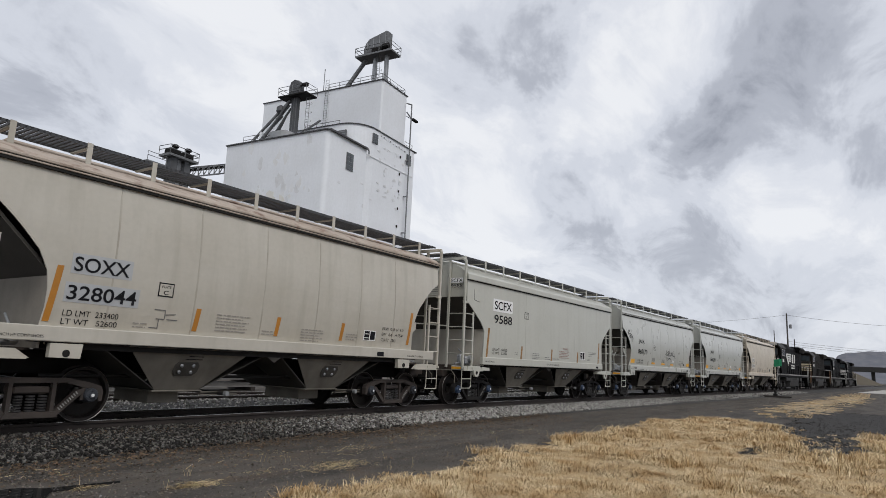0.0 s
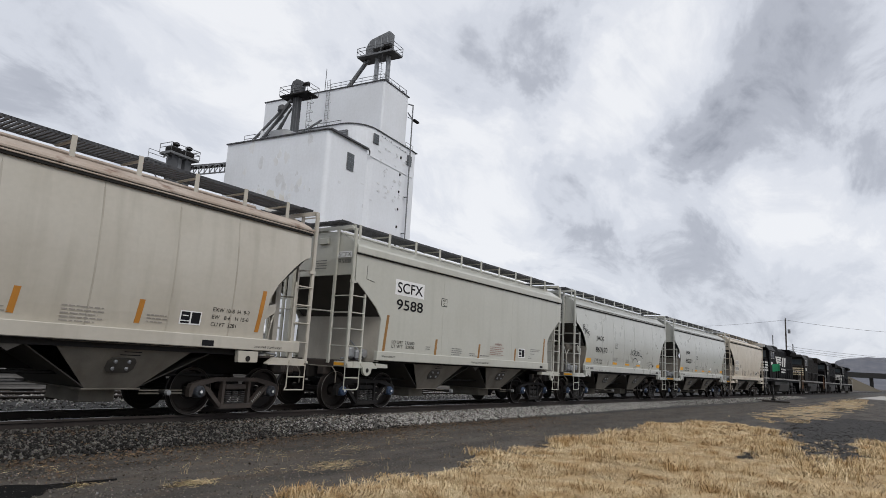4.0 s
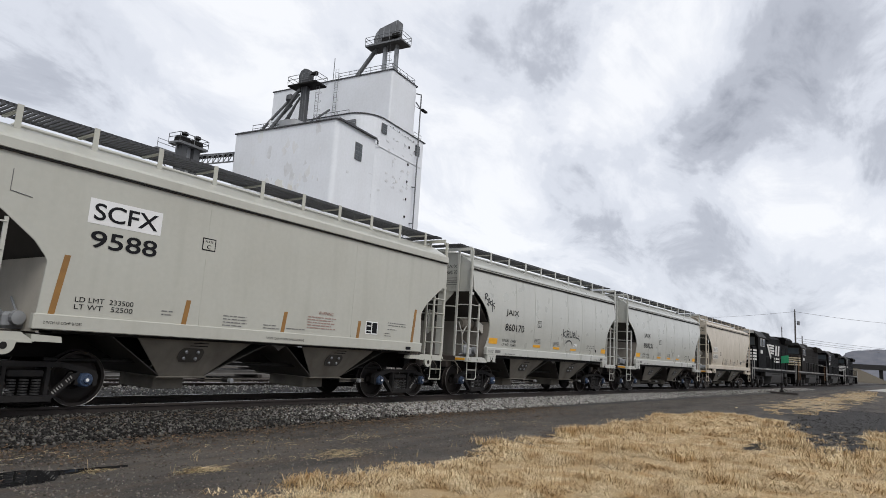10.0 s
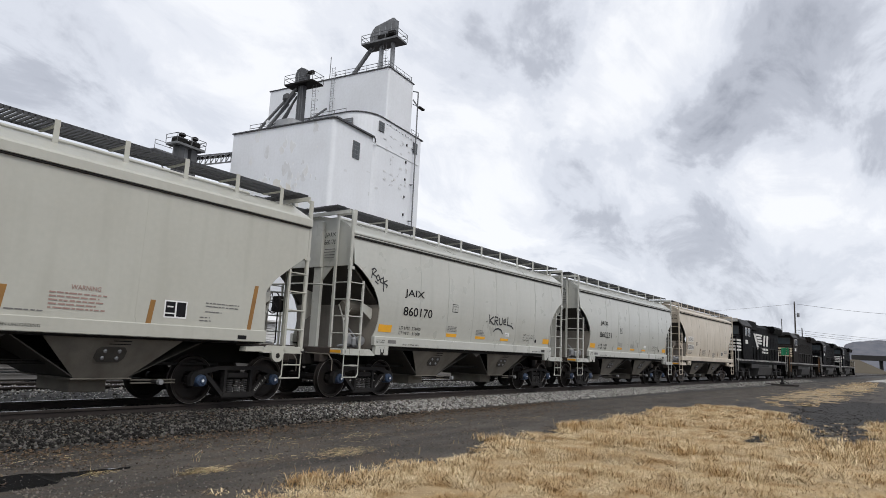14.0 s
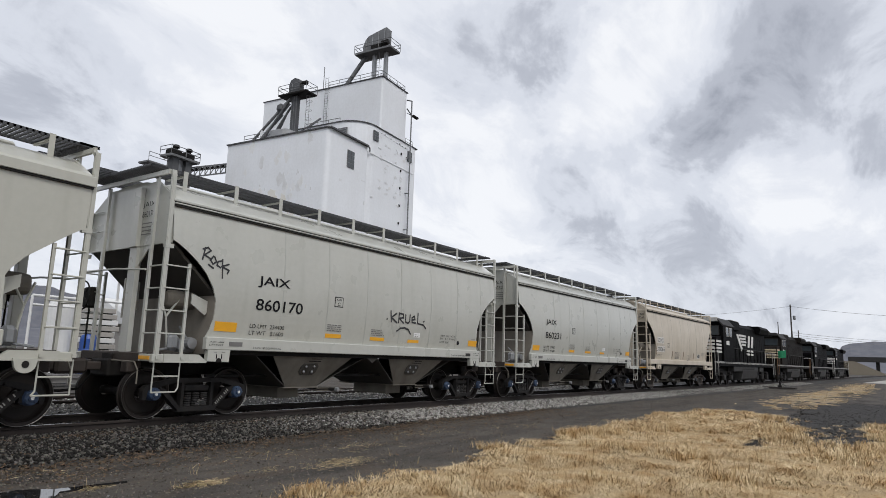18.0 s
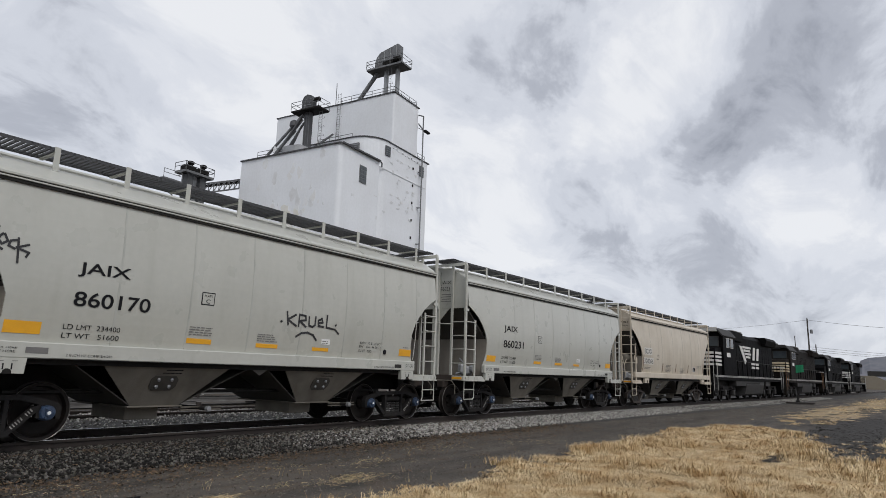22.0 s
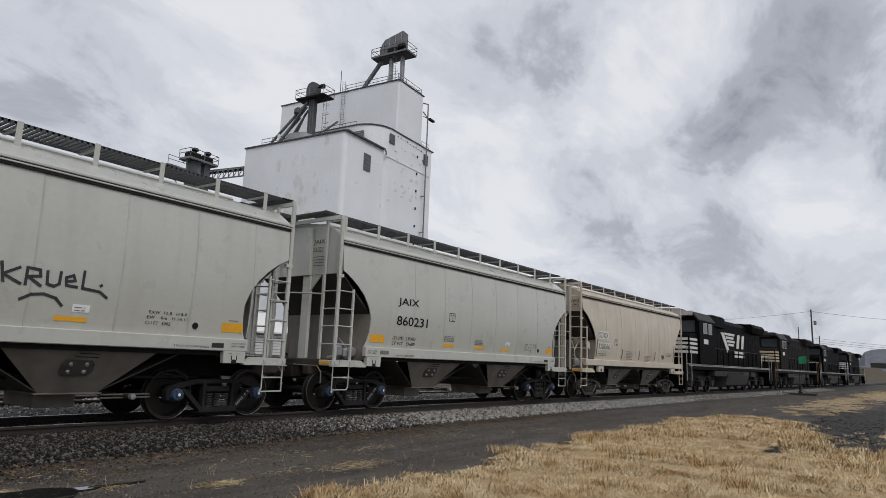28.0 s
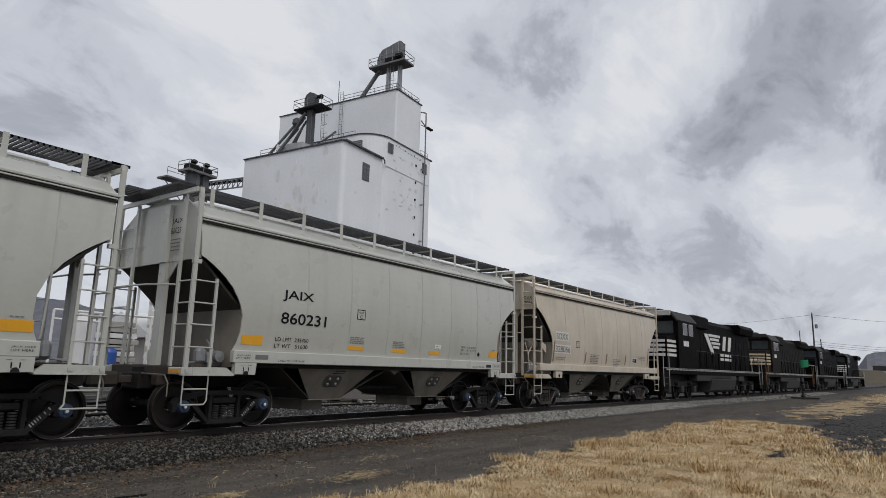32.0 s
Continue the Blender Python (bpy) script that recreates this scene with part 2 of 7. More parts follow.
DULLTAPE = surf("faded_brown_tape", (0.17, 0.105, 0.06), (0.11, 0.07, 0.045), 5, 0.6)
PATCH = surf("white_patch_paint", (0.78, 0.78, 0.77), (0.70, 0.70, 0.69), 2, 0.5)
GREYPATCH = surf("grey_patch_paint", (0.42, 0.43, 0.44), (0.36, 0.37, 0.38), 3, 0.6)
BROWNTAPE = surf("weathered_brown_tape", (0.30, 0.15, 0.035), (0.20, 0.10, 0.03), 5, 0.5)
ORANGE = surf("orange_reflective_tape", (0.46, 0.19, 0.022), (0.36, 0.15, 0.02), 5, 0.45)
YELLOW = surf("amber_reflective_sheet", (0.82, 0.40, 0.02), (0.70, 0.34, 0.03), 5, 0.45)
SPRAY = surf("black_spray_paint", (0.018, 0.018, 0.02), (0.05, 0.05, 0.055), 8, 0.7)
SILO = surf("whitewashed_concrete", (0.82, 0.84, 0.87), (0.745, 0.76, 0.78), 0.22, 0.85, bump=0.2, bscale=2.2, streak=0.07)
SILOTRIM = surf("dark_roof_flashing", (0.06, 0.06, 0.065), None, 1, 0.6)
STEELGREY = surf("weathered_grey_steel", (0.185, 0.19, 0.195), (0.12, 0.12, 0.125), 0.8, 0.6, metal=0.3, bump=0.1)
DUCT = surf("pale_galvanised_duct", (0.32, 0.33, 0.34), (0.22, 0.22, 0.22), 0.8, 0.5, metal=0.4)
GLASSDARK = surf("dusty_window_glass", (0.05, 0.06, 0.065), (0.03, 0.035, 0.04), 2, 0.12, spec=0.8)
LOCOBLACK = surf("black_locomotive_paint", (0.0035, 0.0035, 0.004), (0.007, 0.0065, 0.006), 0.9, 0.5, rvar=0.12, bump=0.05, spec=0.02)
LOCOWHITE = surf("white_locomotive_paint", (0.70, 0.69, 0.66), (0.55, 0.53, 0.5), 2, 0.5)
TRIMGREY = surf("dull_white_trim", (0.42, 0.41, 0.39), (0.28, 0.27, 0.25), 3, 0.6)
OLDTRIM = surf("yellowed_white_trim", (0.52, 0.44, 0.30), (0.36, 0.29, 0.19), 3, 0.6)
BROWNCAB = surf("dusty_brown_black_paint", (0.016, 0.0135, 0.0115), (0.009, 0.008, 0.007), 1.2, 0.6, spec=0.04)
PORTPLATE = surf("dull_port_plate", (0.075, 0.069, 0.06), (0.035, 0.032, 0.028), 5, 0.7)
LOCOGREY = surf("grey_underframe_grime", (0.022, 0.0205, 0.019), (0.013, 0.012, 0.011), 2, 0.7, bump=0.2)
TANKGREY = surf("dull_grey_tank_paint", (0.032, 0.031, 0.03), (0.018, 0.017, 0.016), 1.5, 0.55, bump=0.1)
STEPRUST = surf("orange_brown_step", (0.20, 0.10, 0.04), (0.12, 0.06, 0.03), 3, 0.7)
TIMBER = surf("weathered_pole_timber", (0.075, 0.068, 0.062), (0.045, 0.04, 0.037), 4, 0.9, bump=0.4)
WIRE = surf("grey_cable", (0.16, 0.16, 0.17), None, 3, 0.6)
GREENFLAG = surf("green_banner_cloth", (0.02, 0.26, 0.12), (0.015, 0.2, 0.09), 3, 0.8)

HEADSTEEL = surf("dark_weathered_hood", (0.085, 0.087, 0.092), (0.05, 0.051, 0.055), 1.2, 0.6, bump=0.1)

YELLOWED = surf("ochre_stained_plaster", (0.70, 0.675, 0.61), (0.79, 0.785, 0.76), 0.8, 0.9)
STAIN = surf("greyed_plaster", (0.755, 0.757, 0.75), (0.815, 0.832, 0.86), 0.9, 0.9)
FLAKE = surf("bare_grey_plaster", (0.66, 0.665, 0.67), (0.80, 0.815, 0.84), 1.2, 0.9)

# ---- mesh helpers ----


def part(name, bm, material, parent=None, label="", smooth=False):
    me = bpy.data.meshes.new(name)
    if isinstance(bm, bmesh.types.BMesh):
        bmesh.ops.recalc_face_normals(bm, faces=bm.faces)
        bm.to_mesh(me)
        bm.free()
    else:
        me.from_pydata(bm[0], [], bm[1])
    for mm in material if isinstance(material, (list, tuple)) else (material,):
        me.materials.append(mm)
    if smooth:
        me.polygons.foreach_set("use_smooth", [True] * len(me.polygons))
    ob = new(name, me)
    if parent:
        ob.parent = parent
    if label:
        ob["label"] = label
    return ob


def thing(name, m, label, category, group="", kind=""):
    ob = new(name)
    ob.empty_display_size = 0.2
    ob.matrix_basis = m
    return tagged(ob, label, category, group, kind)


def add_box(bm, x0, x1, y0, y1, z0, z1, bevel=0.0, m=None):
    vs = [bm.verts.new((x, y, z)) for x in (x0, x1) for y in (y0, y1) for z in (z0, z1)]
    fs = [bm.faces.new([vs[i] for i in q]) for q in ((0, 1, 3, 2), (4, 6, 7, 5), (0, 4, 5, 1), (2, 3, 7, 6), (0, 2, 6, 4), (1, 5, 7, 3))]
    if m is not None:
        bmesh.ops.transform(bm, matrix=m, verts=vs)
    if bevel:
        es = list({e for f in fs for e in f.edges})
        bmesh.ops.bevel(bm, geom=es, offset=bevel, segments=1, affect="EDGES", profile=0.5)
    return vs


def box(x0, x1, y0, y1, z0, z1, bevel=0.0, m=None):
    bm = bmesh.new()
    add_box(bm, x0, x1, y0, y1, z0, z1, bevel, m)
    return bm


def add_rod(bm, a, b, r, seg=6, r2=None):
    a, b = Vector(a), Vector(b)
    d = b - a
    rot = d.to_track_quat("Z", "Y").to_matrix().to_4x4()
    bmesh.ops.create_cone(bm, cap_ends=True, segments=seg, radius1=r, radius2=r if r2 is None else r2, depth=d.length,
                          matrix=Matrix.Translation((a + b) / 2) @ rot)


def rods(pairs, r, seg=6):
    bm = bmesh.new()
    for a, b in pairs:
        add_rod(bm, a, b, r, seg)
    return bm


def add_beam(bm, a, b, w, h, up=(0, 0, 1)):
    """A square bar from a to b, w wide and h deep."""
    a, b = Vector(a), Vector(b)
    d = (b - a).normalized()
    s = d.cross(Vector(up))
    if s.length < 1e-4:
        s = d.cross(Vector((1, 0, 0)))
    s.normalize()
    u = s.cross(d)
    vs = [bm.verts.new(p + s * i * w / 2 + u * j * h / 2) for p in (a, b) for i, j in ((-1, -1), (1, -1), (1, 1), (-1, 1))]
    for q in ((0, 1, 2, 3), (7, 6, 5, 4), (0, 4, 5, 1), (1, 5, 6, 2), (2, 6, 7, 3), (3, 7, 4, 0)):
        bm.faces.new([vs[i] for i in q])


def add_prism(bm, poly, y0, y1, axis="y"):
    """A polygon of (x, z) pushed from y0 to y1 (or of (y, z) along x, or of (x, y) along z)."""
    def at(p, v):
        return (p[0], v, p[1]) if axis == "y" else (v, p[0], p[1]) if axis == "x" else (p[0], p[1], v)
    a = [bm.verts.new(at(p, y0)) for p in poly]
    b = [bm.verts.new(at(p, y1)) for p in poly]
    bm.faces.new(a)
    bm.faces.new(b[::-1])
    for i in range(len(poly)):
        j = (i + 1) % len(poly)
        bm.faces.new((a[i], a[j], b[j], b[i]))


def prism(poly, y0, y1, axis="y"):
    bm = bmesh.new()
    add_prism(bm, poly, y0, y1, axis)
    return bm


def lathe(profile, seg=28, axis="y", closed=False):
    """Spin (radius, height) pairs round an axis."""
    bm = bmesh.new()
    rings = []
    for r, h in profile:
        ring = []
        for i in range(seg):
            a = 2 * math.pi * i / seg
            c, s = r * math.cos(a), r * math.sin(a)
            ring.append(bm.verts.new((c, h, s) if axis == "y" else (c, s, h)))
        rings.append(ring)
    pairs = list(zip(rings, rings[1:]))
    if closed:
        pairs.append((rings[-1], rings[0]))
    for p, q in pairs:
        for i in range(seg):
            j = (i + 1) % seg
            bm.faces.new((p[i], p[j], q[j], q[i]))
    if not closed:
        bm.faces.new(rings[0])
        bm.faces.new(rings[-1][::-1])
    return bm
# ---- covered hopper cars ----
CUTS = {  # half length of the side sheet at each height above the rail
    "round": [(1.40, 4.72), (1.55, 4.65), (1.75, 4.60), (2.04, 4.60), (2.28, 4.70), (2.52, 4.88), (2.70, 5.08), (2.86, 5.31), (2.96, 5.49), (3.0, 5.58), (3.3, 5.59), (3.72, 5.61)],
    "chamfer": [(1.36, 4.70), (1.75, 4.68), (2.10, 4.66), (2.18, 4.70), (2.38, 4.88), (2.73, 5.37), (2.88, 5.60), (2.90, 5.68), (3.3, 5.69), (3.72, 5.70)],
    "arched": [(1.42, 4.57), (1.70, 4.54), (1.95, 4.55), (2.22, 4.60), (2.49, 4.75), (2.73, 4.98), (2.90, 5.16), (3.05, 5.34), (3.18, 5.56), (3.2, 5.62), (3.45, 5.64), (3.72, 5.66)],
}
BULGE = {"round": 0.13, "chamfer": 0.0, "arched": 0.12}


def half_width(style, z):
    if style == "chamfer":
        return 1.60
    q = min(1.0, max(0.0, (z - 1.3) / 2.45))
    return 1.50 + BULGE[style] * math.sin(math.pi * q) ** 0.8


def half_length(style, z):
    pts = CUTS[style]
    return float(np.interp(z, [p[0] for p in pts], [p[1] for p in pts]))


def side_sheet(style, x0, x1, sgn=-1, inset=0.0, cols=6):
    """One sheet of the side between two stations, following the cut ends and the bulge; 12 mm thick."""
    levels = [p[0] for p in CUTS[style]]
    zs = sorted(set(levels + [1.9, 2.15, 2.4, 2.65, 3.15, 3.45, 3.6]))
    rows = []
    for z in zs:
        hl = half_length(style, z)
        a, b = max(x0, -hl), min(x1, hl)
        if b - a > 0.004:
            rows.append((z, a, b))
    bm = bmesh.new()
    outer, inner = [], []
    for z, a, b in rows:
        y = half_width(style, z) - inset
        outer.append([bm.verts.new((a + (b - a) * i / cols, sgn * y, z)) for i in range(cols + 1)])
        inner.append([bm.verts.new((a + (b - a) * i / cols, sgn * (y - 0.012), z)) for i in range(cols + 1)])
    for g in (outer, inner):
        for p, q in zip(g, g[1:]):
            for i in range(cols):
                bm.faces.new((p[i], p[i + 1], q[i + 1], q[i]))
    for k in range(len(rows) - 1):
        for i in (0, cols):
            bm.faces.new((outer[k][i], outer[k + 1][i], inner[k + 1][i], inner[k][i]))
    for k in (0, len(rows) - 1):
        for i in range(cols):
            bm.faces.new((outer[k][i], outer[k][i + 1], inner[k][i + 1], inner[k][i]))
    return bm


def decal(name, style, x0, x1, z0, z1, material, parent, label="", proud=0.006, lean=0.0):
    """A thin painted or taped rectangle that follows the side."""
    bm = bmesh.new()
    n = max(2, int((z1 - z0) / 0.12))
    for off in (proud,):
        g = [[bm.verts.new((x + lean * (z - z0) / max(1e-3, z1 - z0), -half_width(style, z) - off, z)) for x in (x0, x1)]
             for z in [z0 + (z1 - z0) * k / n for k in range(n + 1)]]
        h = [[bm.verts.new((v.co.x, v.co.y + proud - 0.001, v.co.z)) for v in r] for r in g]
        for a, b, c, d in ((g[k], g[k + 1], h[k], h[k + 1]) for k in range(n)):
            bm.faces.new((a[0], a[1], b[1], b[0]))
            bm.faces.new((a[0], b[0], d[0], c[0]))
            bm.faces.new((a[1], c[1], d[1], b[1]))
        bm.faces.new((g[0][0], h[0][0], h[0][1], g[0][1]))
        bm.faces.new((g[n][0], g[n][1], h[n][1], h[n][0]))
    return part(name, bm, material, parent, label)


LETTERING = {}


def text_mesh(words, bold=0.0):
    if (words, bold) in LETTERING:
        return LETTERING[words, bold].copy()
    cu = bpy.data.curves.new("lettering", "FONT")
    cu.body, cu.offset, cu.resolution_u = words, bold, 4
    ob = new("lettering", cu)
    me = bpy.data.meshes.new_from_object(ob.evaluated_get(bpy.context.evaluated_depsgraph_get()))
    bpy.data.objects.remove(ob)
    bpy.data.curves.remove(cu)
    LETTERING[words, bold] = me
    return me.copy()


# shape every word once, while the scene is still small
for words in ("C", "PLATE", "SOXX", "328044", "SCFX", "9588", "WARNING", "329066", "860170", "860231", "JAIX"):
    text_mesh(words, 0.012)
for words in ("JAIX", "860170", "860231"):
    text_mesh(words, 0.004)
for words in ("LD LMT  233400", "LT WT   52600", "EXW 10-8  H  9-3", "EW   8-6   H 15-0", "CU FT  3281", "2 INCH HF COMP SHOES", "LD LMT  233500", "LT WT   52500", "VENT CAR WHEN UNLOADING",
              "LD LMT  234400", "LD LMT  235400", "LT WT   51600", "EXW  10-8   H 8-9", "EW    6-6   H 14-11", "CU FT  3282", "JACK HERE", "LIFT HERE"):
    text_mesh(words, 0.0)


def letter(name, style, words, x0, x1, z0, z1, material, parent, label="", proud=0.009, bold=0.012, lean=0.0, plane=None):
    """Lettering fitted into a rectangle of the side (or of an end or flat plane through place())."""
    me = text_mesh(words, bold)
    n = len(me.vertices)
    co = np.empty(n * 3)
    me.vertices.foreach_get("co", co)
    co = co.reshape(n, 3)
    lo, hi = co.min(0), co.max(0)
    u = (co[:, 0] - lo[0]) / (hi[0] - lo[0])
    v = (co[:, 1] - lo[1]) / (hi[1] - lo[1])
    x = x0 + (x1 - x0) * u + lean * v
    z = z0 + (z1 - z0) * v
    if plane is None:
        y = np.array([-half_width(style, q) - proud for q in z])
        out = np.stack([x, y, z], 1)
    else:
        out = np.array([plane(a, b) for a, b in zip(x, z)])
    me.vertices.foreach_set("co", out.ravel())
    me.materials.append(material)
    me.name = name
    ob = new(name, me)
    ob.parent = parent
    if label:
        ob["label"] = label
    return ob


def scribble(name, style, strokes, x0, x1, z0, z1, material, parent, label, r=0.022):
    """Sprayed strokes, each a chain of points in a unit square laid on the side."""
    bm = bmesh.new()
    for chain in strokes:
        pts = []
        for u, v in chain:
            x, z = x0 + (x1 - x0) * u, z0 + (z1 - z0) * v
            pts.append((x, z))
        for (xa, za), (xb, zb) in zip(pts, pts[1:]):
            dx, dz = xb - xa, zb - za
            q = math.hypot(dx, dz) or 1
            nx, nz = -dz / q * r, dx / q * r
            ex, ez = dx / q * r * 0.8, dz / q * r * 0.8
            quad = ((xa + nx - ex, za + nz - ez), (xb + nx + ex, zb + nz + ez), (xb - nx + ex, zb - nz + ez), (xa - nx - ex, za - nz - ez))
            bm.faces.new([bm.verts.new((a, -half_width(style, b) - 0.008, b)) for a, b in quad])
    return part(name, bm, material, parent, label)


def bars(style, x0, x1, ztop, rows, pitch, height, material, parent, label="", seed=1, gap=0.0):
    """Small lettering too fine to read: rows of short dark bars."""
    rnd = random.Random(seed)
    bm = bmesh.new()
    for k in range(rows):
        z = ztop - k * pitch
        x = x0
        end = x1 - rnd.uniform(0, 0.25) * (x1 - x0)
        while x < end:
            w = min(rnd.uniform(0.04, 0.13), end - x)
            y = -half_width(style, z) - 0.008
            bm.faces.new([bm.verts.new(p) for p in ((x, y, z - height), (x + w, y, z - height), (x + w, y, z), (x, y, z))])
            x += w + rnd.uniform(0.012, 0.03) + gap
    return part("small_print", bm, material, parent, label)


def wheel_bm(sgn, r=0.457):
    pr = [(0.10, 0.62), (0.13, 0.66), (0.17, 0.745), (0.34, 0.752), (r - 0.075, 0.742), (r - 0.055, 0.835), (r - 0.006, 0.845),
          (r, 0.83), (r + 0.002, 0.745), (r + 0.027, 0.735), (r + 0.026, 0.715), (r - 0.05, 0.703), (r - 0.07, 0.72), (0.34, 0.722), (0.17, 0.70)]
    return lathe([(a, b * sgn) for a, b in pr], 36, "y", closed=True)


def wheelset(parent, x, r=0.457, cap=None, far=True):
    bm = lathe([(0.08, -0.70), (0.085, 0.70)], 12)
    ws = part("wheelset", bm, WHEELSTEEL, parent)
    ws.matrix_basis = pose(x, 0, r)
    for s in (-1, 1) if far else (-1,):
        part("wheel", wheel_bm(s, r), WHEELSTEEL, ws, smooth=False)
        part("rim_face", lathe([(r - 0.010, s * 0.846), (r - 0.004, s * 0.85), (r + 0.0015, s * 0.84), (r - 0.013, s * 0.838)], 36, "y", True), TREAD, ws, "thin bright worn rim")
        if cap:
            b = lathe([(0.02, s * 1.19), (0.05, s * 1.188), (0.056, s * 1.165), (0.10, s * 1.16), (0.113, s * 1.14), (0.116, s * 1.10), (0.122, s * 1.09), (0.122, s * 0.95)], 16)
            for k in range(3):
                a = k * 2.094
                add_rod(b, (0.078 * math.cos(a), s * 1.155, 0.078 * math.sin(a)), (0.078 * math.cos(a), s * 1.185, 0.078 * math.sin(a)), 0.016, 6)
            bc = part("bearing_cap", b, cap, ws, "blue roller bearing end cap")
            part("cap_plate", lathe([(0.0, s * 1.196), (0.026, s * 1.195), (0.03, s * 1.188)], 10), PATCH, bc, "small bright plate")
    return ws


ROLLERS = []      # every wheelset, with its radius: they turn as the train rolls


def freight_truck(car, xc, steel, cap):
    for dx in (-0.889, 0.889):
        ROLLERS.append((wheelset(car, xc + dx, 0.457, cap), xc + dx, 0.457))
    for s in (-1, 1):
        y0, y1 = s * 0.98, s * 1.10

        def bar(bm, pts, a=y0, b=y1):
            add_prism(bm, [(xc + x, z) for x, z in pts], a, b)

        # open cast frame: arched top chord, columns, raking legs, spring seat, hooked pedestals
        bm = bmesh.new()
        bar(bm, [(-0.50, 0.735), (0.50, 0.735), (0.52, 0.655), (-0.52, 0.655)])
        for q in (-1, 1):
            bar(bm, [(q * x, z) for x, z in ((0.50, 0.735), (0.86, 0.665), (1.06, 0.60), (1.00, 0.52), (0.80, 0.575), (0.49, 0.655))])
            bar(bm, [(q * x, z) for x, z in ((1.06, 0.60), (1.10, 0.52), (1.09, 0.36), (1.03, 0.36), (1.00, 0.52))])
            bar(bm, [(q * x, z) for x, z in ((0.80, 0.575), (0.76, 0.50), (0.38, 0.135), (0.30, 0.155), (0.68, 0.545))], s * 0.985, s * 1.115)
            bar(bm, [(q * x, z) for x, z in ((0.74, 0.58), (0.80, 0.575), (0.79, 0.38), (0.735, 0.38))])
            bar(bm, [(q * x, z) for x, z in ((0.285, 0.66), (0.345, 0.66), (0.345, 0.19), (0.285, 0.19))])
        bar(bm, [(-0.40, 0.125), (0.40, 0.125), (0.35, 0.215), (-0.35, 0.215)], s * 0.95, s * 1.14)
        sf = part("side_frame", bm, steel, car, "open cast steel truck side frame")
        for k in range(3):
            sp = bmesh.new()
            for i in range(6):
                z = 0.235 + i * 0.043
                bmesh.ops.create_cone(sp, cap_ends=True, segments=10, radius1=0.066, radius2=0.066, depth=0.024,
                                      matrix=Matrix.Translation((xc + (k - 1) * 0.175, s * 1.05, z)))
            part("spring", sp, SPRING, sf, "coil spring")
        part("bolster_end", box(xc - 0.26, xc + 0.26, min(s * 0.70, s * 1.085), max(s * 0.70, s * 1.085), 0.49, 0.60, 0.02), steel, sf)
        if s < 0:
            # faded cast marks on the raking leg
            rnd = random.Random(int(xc * 10) + 60)
            mk = bmesh.new()
            for k in range(9):
                u = 0.12 + k * 0.085
                x, z = 0.70 - 0.36 * u, 0.53 - 0.36 * u
                if rnd.random() < 0.85:
                    add_prism(mk, [(xc + (x - 0.025), z + 0.028), (xc + x - 0.012, z + 0.04), (xc + x + 0.026, z - 0.0), (xc + x + 0.012, z - 0.012)], -1.119, -1.116)
            part("stencilled_marks", mk, GREYMARK, sf, "faint pale stencilled marks")
    part("bolster", box(xc - 0.2, xc + 0.2, -0.9, 0.9, 0.46, 0.70, 0.02), BLACKSTEEL, car)


def ladder(car, xa, xb, y, z0, z1, zb, rungs, paint, name="ladder"):
    """A side ladder: two stiles (the second shorter) and round rungs."""
    bm = bmesh.new()
    add_beam(bm, (xa, y, z0), (xa, y, z1), 0.05, 0.045, (0, 1, 0))
    l = part(name, bm, paint, car, "pale painted steel ladder")
    b2 = bmesh.new()
    add_beam(b2, (xb, y, z0), (xb, y, zb), 0.05, 0.045, (0, 1, 0))
    part("stile", b2, paint, l)
    for z in rungs:
        part("rung", rods([((xa, y - 0.03, z), (xb, y - 0.03, z))], 0.013), paint, l)
    return l


def stirrup(car, xa, xb, y, ztop, zbot, paint):
    bm = bmesh.new()
    zm = (ztop + zbot) / 2
    for a, b in (((xa, y, ztop), (xa, y, zbot)), ((xb, y, ztop), (xb, y, zbot + 0.06)), ((xa, y, zbot), (xb - 0.05, y, zbot)),
                 ((xb - 0.05, y, zbot), (xb, y, zbot + 0.06)), ((xa, y, zm), (xb, y, zm))):
        add_rod(bm, a, b, 0.0135, 6)
    part("stirrup_step", bm, paint, car, "pale bent-rod sill step")


def grating(car, x0, x1, y0, y1, z, along="x"):
    """Open steel walkway: two edge bars and many cross bars in one mesh."""
    bm = bmesh.new()
    add_box(bm, x0, x1, y0, y0 + 0.012, z - 0.05, z)
    add_box(bm, x0, x1, y1 - 0.012, y1, z - 0.05, z)
    if along == "x":
        x = x0
        while x < x1:
            add_box(bm, x, x + 0.034, y0, y1, z - 0.04, z - 0.002)
            x += 0.088
    else:
        y = y0
        while y < y1:
            add_box(bm, x0, x1, y, y + 0.014, z - 0.04, z - 0.003)
            y += 0.052
        for k in range(1, 5):
            x = x0 + (x1 - x0) * k / 5
            add_box(bm, x, x + 0.007, y0, y1, z - 0.025, z)
    return part("running_board", bm, GALV, car, "dark open grating walkway")


